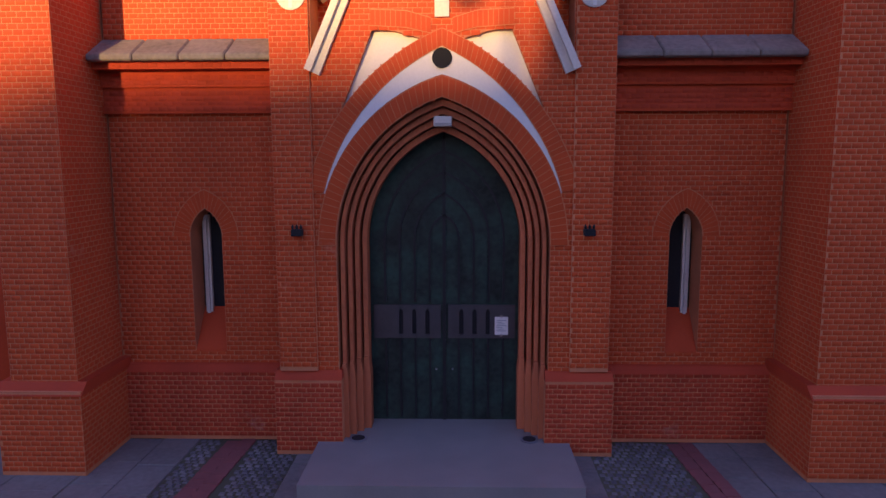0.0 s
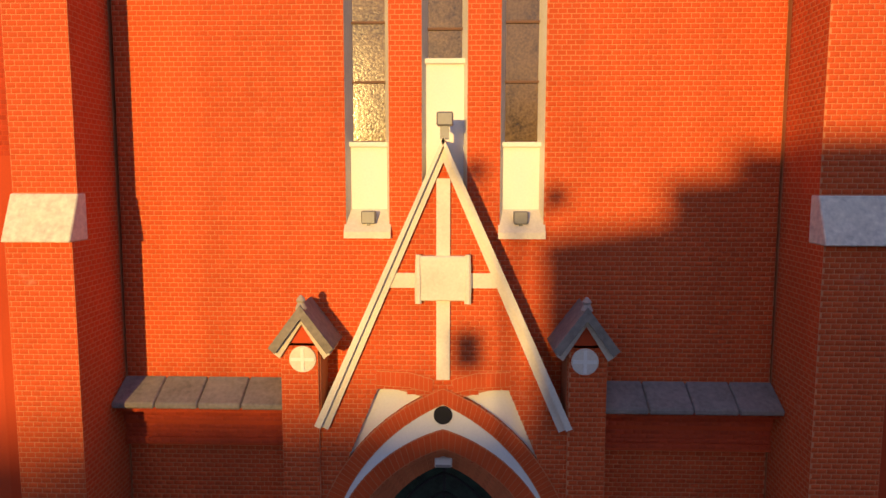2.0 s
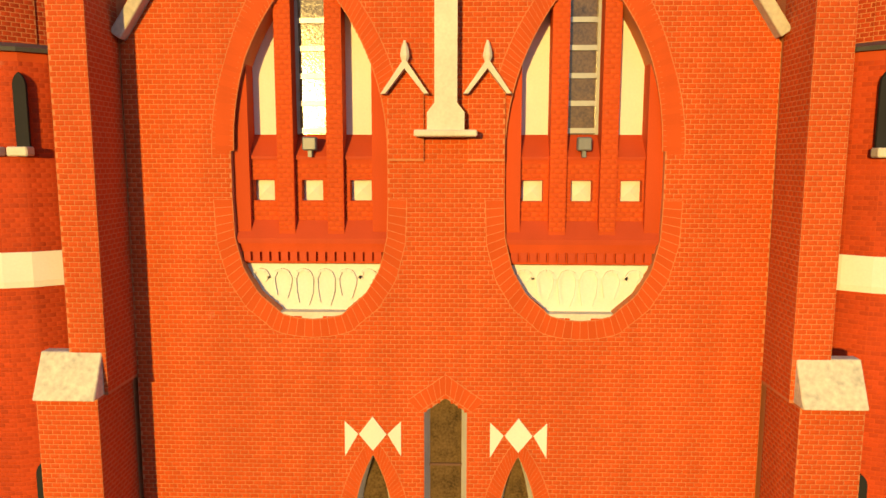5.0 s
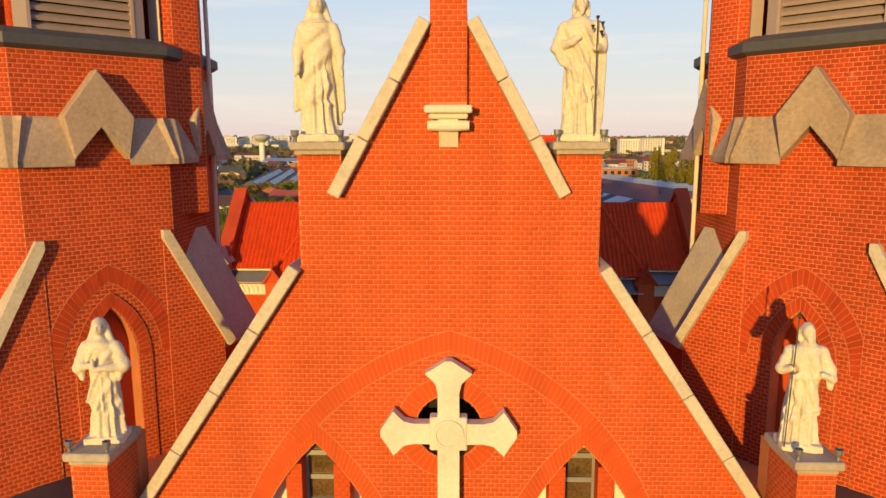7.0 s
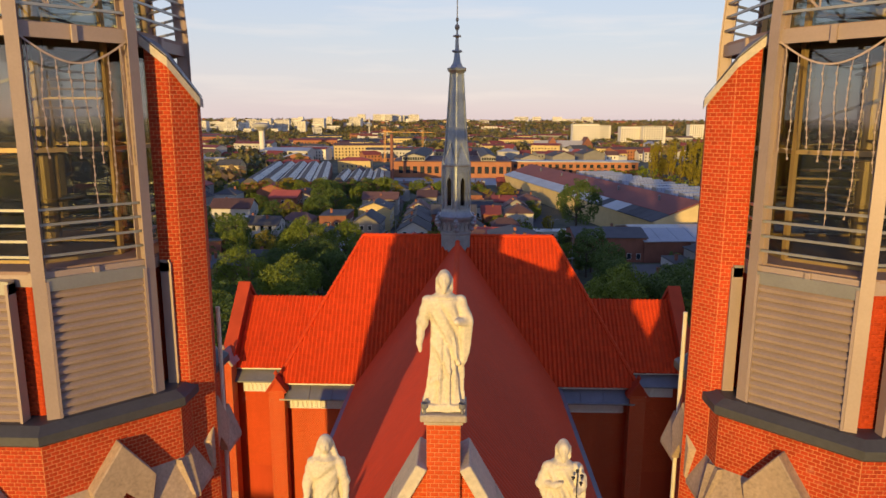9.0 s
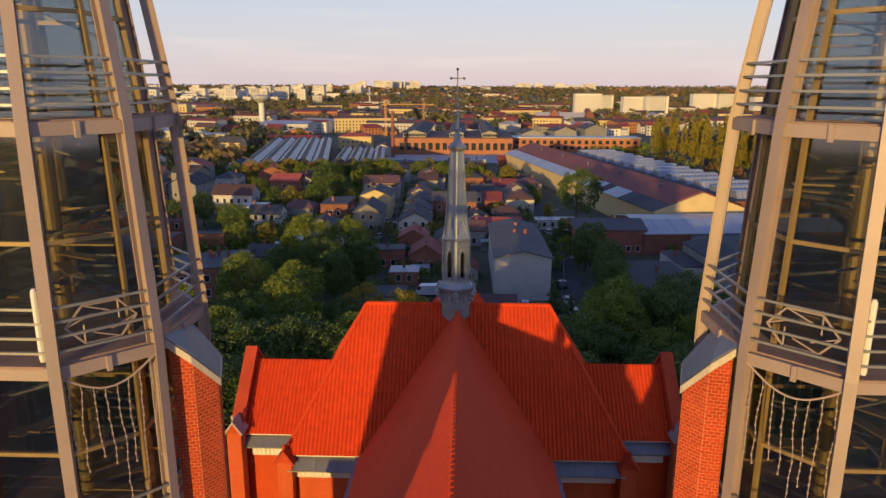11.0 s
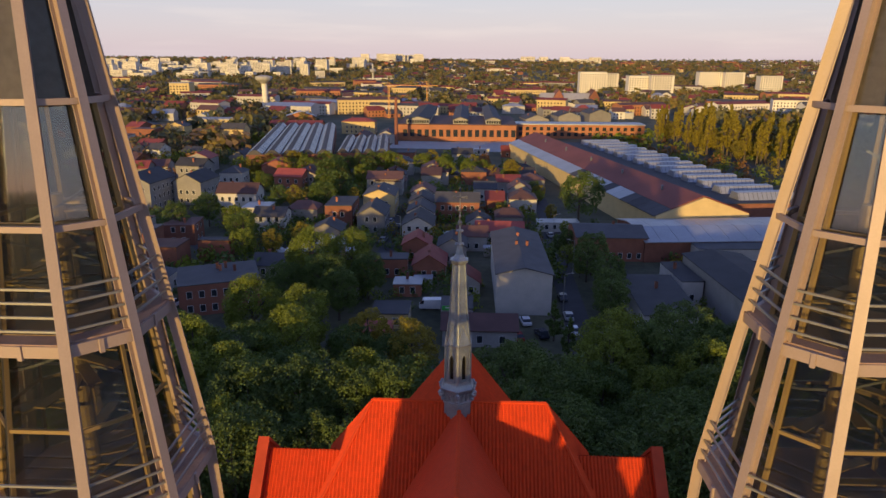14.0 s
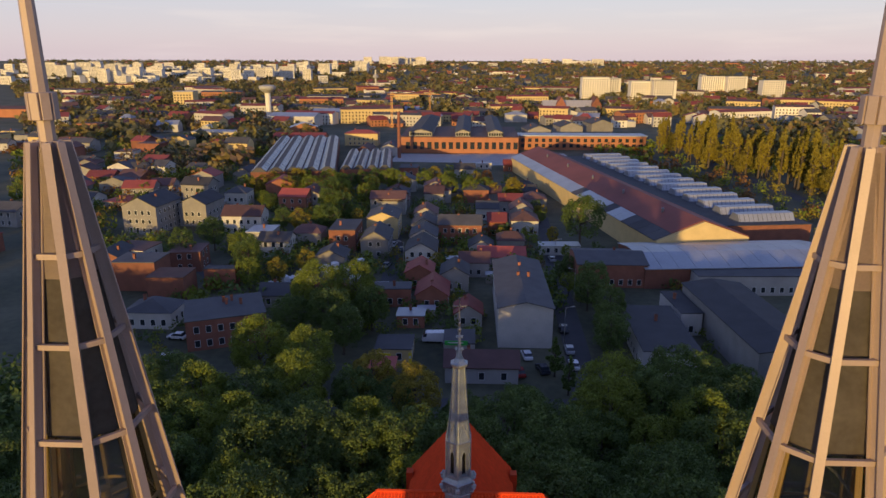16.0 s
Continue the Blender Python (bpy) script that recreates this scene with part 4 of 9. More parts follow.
for s in (-1, 1):
    bm = bmesh.new()
    slab(bm, SP[0] if s < 0 else SP[1], [], Matrix.Translation((0, PY + 0.10, 0)), 0.05)
    part("white_spandrel", bm, PLASTER, portal, "white plaster spandrel")
    ring("brick_arch", resample([(s * 0.15, 6.52), (s * 0.5, 6.60), (s * 1.0, 6.63)], 12), resample([(s * 0.15, 6.74), (s * 0.5, 6.84), (s * 1.0, 6.86)], 12), pm, portal, BRICK, 0.02)
bm = bmesh.new()
lathe(bm, [(0.14, 0), (0.14, 0.03), (0.12, 0.02)], 24, Matrix.Translation((0, PY - 0.012, 6.19)) @ pose(0, 0, 0, 90))
part("round_vent", bm, DARK, portal, "dark round opening")
# recessed orders
orders = [(1.55, 1.46, -0.44, 2.11, 2.00), (1.46, 1.37, -0.32, 2.00, 1.89), (1.37, 1.275, -0.20, 1.89, 1.775), (1.275, 1.17, -0.08, 1.775, 1.65)]
for a, b, y, h1, h2 in orders:
    bm = bmesh.new()
    outer = [(-a + 0.034, G + 0.15)] + [(a - 0.034, G + 0.15)] + pointed(a - 0.034, 3.55, h1 - 0.02, 14)
    inner = [(-b, G + 0.15)] + [(b, G + 0.15)] + pointed(b, 3.55, h2, 14)
    v, f = [], []
    n = len(outer)
    base = []
    for (u0, w0), (u1, w1) in zip(outer, inner):
        base.append((bm.verts.new((u0, y, w0)), bm.verts.new((u1, y, w1)), bm.verts.new((u1, y + 0.30, w1)), bm.verts.new((u0, y + 0.30, w0))))
    for i in range(1, n):
        p, q = base[i], base[(i + 1) % n]
        for k in range(4):
            bm.faces.new((p[k], q[k], q[(k + 1) % 4], p[(k + 1) % 4]))
    ob = part("moulded_order", bm, BRICK_ORANGE, portal, "moulded orange brick jamb order")
    k = (a + b) / 2
    line_o = [(-a + 0.042, G + 0.2)] + list(reversed(pointed(a - 0.042, 3.55, h1 - 0.04, 14))) + [(a - 0.042, G + 0.2)]
    line_i = [(-b - 0.012, G + 0.2)] + list(reversed(pointed(b + 0.012, 3.55, h2 + 0.02, 14))) + [(b + 0.012, G + 0.2)]
    ring("order_bricks", resample(line_o, 116), resample(line_i, 116), Matrix.Translation((0, y, 0)), portal, BRICK_ORANGE, 0.006, 0.006, 0.02)
    for s in (-1, 1):
        bm = bmesh.new()
        prism(bm, [(s * (a - 0.022), G + 0.15), (s * (b - 0.03), G + 0.15), (s * (b - 0.03), 1.50), (s * b, 1.75), (s * (a - 0.034), 1.75)], ID, y - 0.05, y + 0.2)
        part("jamb_foot", bm, BRICK_ORANGE, portal)
# pier plinths
for s in (-1, 1):
    x0, x1 = sorted((s * 1.50, s * 2.50))
    bm = bmesh.new()
    slab(bm, [(x0, G), (x1, G), (x1, 1.55), (x0, 1.55)], [], Matrix.Translation((0, PY - 0.10, 0)), 0.66)
    ob = part("pier_plinth", bm, MORTAR, portal)
    brick_panel(ob, [(x0, G), (x1, G), (x1, 1.55), (x0, 1.55)], [], Matrix.Translation((0, PY - 0.10, 0)), BRICK_DARK)
    bm = bmesh.new()
    prism(bm, [(-0.11, 1.55), (0.5, 1.55), (0.5, 1.68), (0.0, 1.68)], Matrix(((0, 1, 0, 0), (1, 0, 0, PY), (0, 0, 1, 0), (0, 0, 0, 1))), x0, x1)
    part("plinth_weathering", bm, BRICK_DARK, portal)
    # shallow pier strip
    x0, x1 = sorted((s * 1.86, s * 2.42))
    bm = bmesh.new()
    box(bm, x0, x1, PY - 0.05, PY, 1.68, 7.28)
    ob = part("pier", bm, MORTAR, portal)
    brick_panel(ob, [(x0, 1.68), (x1, 1.68), (x1, 7.28), (x0, 7.28)], [], Matrix.Translation((0, PY - 0.05, 0)))
    # pinnacle roof
    c = s * 2.09
    pin = empty("pinnacle", label="weathered stone gabled pinnacle roof with a cross roundel", category="pinnacle", group="portal pinnacles")
    bm = bmesh.new()
    prism(bm, [(c - 0.27, 7.2), (c + 0.27, 7.2), (c + 0.27, 7.30), (c, 7.68), (c - 0.27, 7.30)], ID, PY - 0.05, PY + 0.6)
    part("gable_core", bm, BRICK_WALL, pin)
    for k, (o, yy) in enumerate(((0.0, PY - 0.12), (0.09, PY - 0.20))):
        bm = bmesh.new()
        prism(bm, [(c - 0.43 - o * 0.6, 7.14 + o), (c - 0.33 - o * 0.6, 7.06 + o), (c, 7.58 + o), (c + 0.33 + o * 0.6, 7.06 + o), (c + 0.43 + o * 0.6, 7.14 + o), (c, 7.76 + o * 1.3)], ID, yy, PY + 0.65)
        part("roof_slab", bm, LEDGE_M if k else STONE_COPE, pin)
    bm = bmesh.new()
    lathe(bm, [(0.05, 0), (0.09, 0.08), (0.05, 0.16), (0.07, 0.2), (0.02, 0.27)], 10, Matrix.Translation((c, PY - 0.1, 7.74)))
    part("finial", bm, STONE, pin)
    bm = bmesh.new()
    lathe(bm, [(0.20, 0), (0.20, 0.025), (0.17, 0.03)], 24, Matrix.Translation((c, PY - 0.05, 7.04)) @ pose(0, 0, 0, 90))
    rd = part("roundel", bm, STONE_LIGHT, pin, "pale round disc with a cross")
    bm = bmesh.new()
    box(bm, c - 0.175, c + 0.175, PY - 0.092, PY - 0.076, 7.015, 7.065)
    box(bm, c - 0.025, c + 0.025, PY - 0.095, PY - 0.074, 6.865, 7.215)
    part("roundel_cross", bm, PLASTER, rd)
    # wall lamps
    wl_ = empty("wall_lamp", label="small dark crown-shaped wall lamp on the pier", category="lamp", group="portal wall lamps")
    bm = bmesh.new()
    box(bm, c - 0.08, c + 0.08, PY - 0.17, PY - 0.05, 3.70, 3.80, 0.01)
    part("lamp_cup", bm, DARK, wl_)
    for k in (-0.06, 0, 0.06):
        bm = bmesh.new()
        lathe(bm, [(0.012, 0), (0.024, 0.03), (0.004, 0.07)], 6, Matrix.Translation((c + k, PY - 0.12, 3.80)))
        part("spike", bm, DARK, wl_)
# gable coping and cross band of the portal
for s in (-1, 1):
    p, q = Vector((s * 1.86, 0, 6.02)), Vector((0, 0, 10.28))
    d = (q - p).normalized()
    nrm = Vector((-d.z, 0, d.x)) * (-1 if s < 0 else 1)
    if nrm.z < 0:
        nrm = -nrm
    for o0, o1, y0 in ((-0.15, -0.04, -0.08), (-0.04, 0.06, -0.16)):
        bm = bmesh.new()
        lp = [p + nrm * o0, q + nrm * o0, q + nrm * o1, p + nrm * o1]
        if o0 < -0.1:
            lp[1] = Vector((0, 0, q.z + o0 * 2.2)); 
        lp[2].x = 0 if o1 < 0 else 0.0
        prism(bm, [(v.x, v.z) for v in lp], ID, PY + y0, PY + 0.6)
        part("gable_coping", bm, STONE_LIGHT, portal, "pale stone coping")
bm = bmesh.new()
box(bm, -0.10, 0.10, PY - 0.05, PY, 6.74, 9.72)
part("band_post", bm, STONE_LIGHT, portal)
bm = bmesh.new()
slab(bm, [(-0.86, 8.12), (0.86, 8.12), (0.77, 8.34), (-0.77, 8.34)], [], Matrix.Translation((0, PY - 0.045, 0)), 0.05)
part("band_bar", bm, STONE_LIGHT, portal)
bm = bmesh.new()
box(bm, -0.36, 0.36, PY - 0.13, PY - 0.04, 7.94, 8.60, 0.02)
for sx in (-1, 1):
    lathe(bm, [(0.05, 0), (0.06, 0.3), (0.04, 0.72)], 8, Matrix.Translation((sx * 0.36, PY - 0.10, 7.9)))
relief = part("stone_veil", bm, STONE_LIGHT, portal, "pale carved stone veil panel")
# flood lamp on the portal gable
fl = empty("flood_light", label="grey flood light on the tip of the portal gable", category="lamp", group="facade flood lights")
bm = bmesh.new()
box(bm, -0.10, 0.14, PY - 0.05, PY + 0.15, 10.47, 10.67, 0.02)
part("lamp_body", bm, LEAD, fl)
bm = bmesh.new()
box(bm, -0.05, 0.08, PY, PY + 0.1, 10.28, 10.47)
part("bracket", bm, LEAD, fl)
for s in (-1, 1):
    fl = empty("flood_light", label="square grey flood light on the window sill", category="lamp", group="facade flood lights")
    bm = bmesh.new()
    c = s * 1.17
    box(bm, c - 0.11, c + 0.11, -0.06, 0.08, 9.02, 9.22, 0.015)
    part("lamp_body", bm, LEAD, fl)
    bm = bmesh.new()
    box(bm, c - 0.03, c + 0.03, -0.02, 0.06, 8.88, 9.03)
    part("bracket", bm, LEAD, fl)

# ---- door ----
door = empty("door_1", label="dark double door with ribbed pointed panels", category="door", kind="structure")
DY = 0.26
for s in (-1, 1):
    bm = bmesh.new()
    half = [(s * 0.02, 0.60), (s * 1.17, 0.60)] + [(s * u, v) for u, v in arc_side(1.17, 3.55, 1.65, 12)]
    half[-1] = (s * 0.02, half[-1][1])
    slab(bm, half, [], Matrix.Translation((0, DY, 0)), 0.08)
    leaf = part("door_leaf", bm, DOOR_P, door, "dark green-bronze door sheet")
    for k in range(1, 5):
        a = 1.17 - 0.235 * k
        pts = [(s * a, 2.55)] + [(s * u, v) for u, v in arc_side(a, 3.55, 1.65 * a / 1.17 + 0.05, 10)]
        bm = bmesh.new()
        for p, q in zip(pts, pts[1:]):
            bar(bm, (p[0], DY - 0.015, p[1]), (q[0], DY - 0.015, q[1]), 0.035, 0.03, Vector((0, 1, 0)))
        part("rib", bm, DOOR_M, leaf)
        bm = bmesh.new()
        box(bm, s * a - 0.016, s * a + 0.016, DY - 0.03, DY, 0.65, 1.96)
        part("rib", bm, DOOR_M, leaf)
    x0, x1 = sorted((s * 0.06, s * 1.12))
    bm = bmesh.new()
    holes = [lancet(s * x, 0.035, 2.02, 2.36, 0.08, 4) for x in (0.27, 0.48, 0.69)]
    slab(bm, [(x0, 1.96), (x1, 1.96), (x1, 2.50), (x0, 2.50)], holes, Matrix.Translation((0, DY - 0.035, 0)), 0.035)
    part("middle_rail", bm, DOOR_RAIL, leaf)
    for x in (0.27, 0.48, 0.69):
        bm = bmesh.new()
        slab(bm, lancet(s * x, 0.034, 2.02, 2.36, 0.08, 4), [], Matrix.Translation((0, DY - 0.006, 0)), 0.004)
        part("slot", bm, DARK, leaf)
    bm = bmesh.new()
    lathe(bm, [(0.012, 0), (0.016, 0.03), (0.008, 0.05)], 8, Matrix.Translation((s * 0.13, DY - 0.01, 1.45)) @ pose(0, 0, 0, 90))
    part("door_knob", bm, STEEL_GREY, leaf)
bm = bmesh.new()
box(bm, -0.025, 0.025, DY - 0.03, DY, 0.6, 5.1)
part("meeting_stile", bm, DOOR_M, door)
notice = empty("paper_notice", label="white paper notice taped to the door", category="notice")
bm = bmesh.new()
box(bm, 0.80, 1.01, DY - 0.046, DY - 0.042, 2.02, 2.31)
part("sheet", bm, PLASTER, notice)
INK = material("grey_ink", (0.25, 0.25, 0.27), 0.8)
for i in range(7):
    bm = bmesh.new()
    box(bm, 0.83, 0.98 - 0.03 * (i % 3), DY - 0.0478, DY - 0.0462, 2.08 + 0.028 * i, 2.09 + 0.028 * i)
    part("text_bar", bm, INK, notice)
for z in (2.015, 2.315):
    bm = bmesh.new()
    box(bm, 0.89, 0.92, DY - 0.0475, DY - 0.04, z - 0.02, z + 0.02)
    part("tape", bm, STONE, notice)
pl = empty("door_lamp", label="small white box lamp at the tip of the door arch", category="lamp")
bm = bmesh.new()
box(bm, -0.135, 0.135, -0.35, -0.22, 5.26, 5.41, 0.015)
part("lamp_body", bm, PLASTER, pl)
bm = bmesh.new()
box(bm, -0.12, 0.12, -0.365, -0.351, 5.27, 5.31)
part("lamp_edge", bm, STEEL_GREY, pl)
# black box behind the leaves, as the shade in the door gaps
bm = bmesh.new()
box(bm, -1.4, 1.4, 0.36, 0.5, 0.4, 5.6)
part("door_shade", bm, DARK, door)

# ---- buttresses of the front ----
def buttress(s):
    b = empty("buttress", label="stepped brick buttress with stone weatherings", category="buttress", group="front buttresses", kind="structure")
    stages = [(G, 1.62, 4.99, 6.18, -1.42), (1.62, 8.84, 5.10, 6.05, -1.27), (8.84, 16.42, 5.10, 6.02, -1.08), (16.42, 22.93, 5.02, 5.57, -0.92)]
    for z0, z1, a, c, y in stages:
        x0, x1 = sorted((s * a, s * c))
        bm = bmesh.new()
        box(bm, x0, x1, y, 0.3, z0, z1)
        ob = part("stage", bm, MORTAR, b)
        brick_panel(ob, [(x0, z0), (x1, z0), (x1, z1), (x0, z1)], [], Matrix.Translation((0, y, 0)))
        xi = s * a
        m = Matrix(((0, s * 1.0 * -1 * -1, 0, xi), (1, 0, 0, 0), (0, 0, 1, 0), (0, 0, 0, 1)))
        brick_panel(ob, [(y, z0), (0.0, z0), (0.0, z1), (y, z1)], [], m)
    for z0, z1, a, c, y0, y1 in ((8.84, 9.50, 5.08, 6.05, -1.37, -1.10), (16.42, 17.08, 5.08, 6.0, -1.22, -0.92)):
        x0, x1 = sorted((s * a, s * c))
        bm = bmesh.new()
        prism(bm, [(y0, z0), (y1 + 0.2, z0), (y1 + 0.2, z1), (y1, z1)], Matrix(((0, 1, 0, 0), (1, 0, 0, 0), (0, 0, 1, 0), (0, 0, 0, 1))), x0, x1)
        bmesh.ops.bevel(bm, geom=list(bm.edges), offset=0.015, segments=1, affect="EDGES")
        part("weathering", bm, STONE_OLD, b, "pale lichen-stained stone weathering")
    x0, x1 = sorted((s * 4.97, s * 6.2))
    bm = bmesh.new()
    prism(bm, [(-1.44, 1.56), (0.0, 1.56), (0.0, 1.72), (-1.27, 1.72)], Matrix(((0, 1, 0, 0), (1, 0, 0, 0), (0, 0, 1, 0), (0, 0, 0, 1))), x0, x1)
    part("plinth_weathering", bm, BRICK_DARK, b)
    x0, x1 = sorted((s * 4.92, s * 5.62))
    pedestal_slab("buttress_pedestal", x0, x1, -1.03, 0.0, 22.99, 0.13)
    statue(s * 5.20, -0.50, 23.12, 1.84, s * -10, "hooded" if s < 0 else "staff")

STONE_OLD = material("lichen_stained_stone", (0.86, 0.80, 0.66), 0.85, spread=0.45, scale=3.6, fine=12, bump=0.4, tint=(0.34, 0.29, 0.20))
buttress(-1)
buttress(1)
# ---- towers ----
LEAD_DARK = material("dark_weathered_lead", (0.07, 0.07, 0.075), 0.55, 0.2, spread=0.25, scale=1.2, fine=12, bump=0.2)
TCX, TCY = 8.2, 3.36
AP = 2.95
DEEP = 0.28
RC = AP / math.cos(math.pi / 8)

STONE_STRING = material("soot_stained_stone", (0.52, 0.39, 0.28), 0.9, spread=0.4, scale=2.0, fine=16, bump=0.4, tint=(0.21, 0.15, 0.11), streak=0.3)

def tower_base(s):
    t = empty("tower_base", label="square brick tower foot with a round stair turret", category="tower", kind="structure")
    x0, x1 = sorted((s * 5.1, s * 12.0))
    bm = bmesh.new()
    box(bm, x0, x1, 0.3, 8.0, G, 21.6)
    ob = part("tower_wall", bm, MORTAR, t)
    f0, f1 = sorted((s * 5.1, s * 7.6))
    brick_panel(ob, [(f0, G), (f1, G), (f1, 21.6), (f0, 21.6)], [], Matrix.Translation((0, 0.3, 0)))
    # stair turret
    n = 20
    bm = bmesh.new()
    lathe(bm, [(1.25, G), (1.25, 21.5)], n, Matrix.Translation((s * 6.95, 0.75, 0)))
    tur = part("stair_turret", bm, BRICK_WALL, t)
    for i in range(n):
        a = 2 * math.pi * (i + 1.0) / n
        nx, ny = math.cos(a), math.sin(a)
        if ny < 0.25:
            w = 1.25 * math.sin(math.pi / n)
            ap = 1.25 * math.cos(math.pi / n) + 0.001
            m = Matrix(((-ny * -1, -nx, 0, s * 6.95 + nx * ap), (nx * -1, -ny, 0, 0.75 + ny * ap), (0, 0, 1, 0), (0, 0, 0, 1)))
            brick_panel(tur, [(-w, 10.0), (w, 10.0), (w, 21.4), (-w, 21.4)], [], m, BRICK_TOWER, i % 2)
    bm = bmesh.new()
    lathe(bm, [(1.34, 21.5), (1.36, 21.56), (0.9, 21.68), (0.2, 21.74)], n, Matrix.Translation((s * 6.95, 0.75, 0)))
    part("turret_roof", bm, LEAD_DARK, t, "dark flat lead turret roof")
    for zz, xx in ((14.6, 6.45), (20.7, 6.35), (20.7, 6.78)):
        bm = bmesh.new()
        slab(bm, lancet(s * xx, 0.10, zz - 0.6, zz + 0.3, 0.2, 5), [], Matrix.Translation((0, -0.50 if xx > 6.8 else -0.43, 0)), 0.05)
        part("slit_window", bm, DARK, tur)
        bm = bmesh.new()
        box(bm, s * xx - 0.16, s * xx + 0.16, -0.60, -0.40, zz - 0.74, zz - 0.60, 0.02)
        part("slit_sill", bm, STONE_LIGHT, tur)
    for zz in (18.5,):
        bm = bmesh.new()
        lathe(bm, [(1.29, zz - 0.55), (1.31, zz - 0.45), (1.29, zz)], n, Matrix.Translation((s * 6.95, 0.75, 0)))
        part("tracery_band", bm, PLASTER, t, "white tracery band")
    return t

tower_base(-1)
tower_base(1)

def face_matrix(cx, cy, ang, apothem):
    """Local u runs along the face, w inwards, v up; ang is the direction of the outward normal."""
    nx, ny = math.cos(ang), math.sin(ang)
    return Matrix(((-ny, -nx, 0, cx + nx * apothem), (nx, -ny, 0, cy + ny * apothem), (0, 0, 1, 0), (0, 0, 0, 1)))

def ring_loft(bm, cx, cy, prof, n=8, cap=True):
    """Octagonal rings of (circumradius, z), faces towards the axes and diagonals."""
    rings = []
    for r, z in prof:
        rings.append([bm.verts.new((cx + r * math.cos(math.pi / 8 + i * math.pi / 4), cy + r * math.sin(math.pi / 8 + i * math.pi / 4), z)) for i in range(n)])
    for a, b in zip(rings, rings[1:]):
        for i in range(n):
            bm.faces.new((a[i], a[(i + 1) % n], b[(i + 1) % n], b[i]))
    if cap:
        bm.faces.new(list(reversed(rings[0])))
        bm.faces.new(rings[-1])

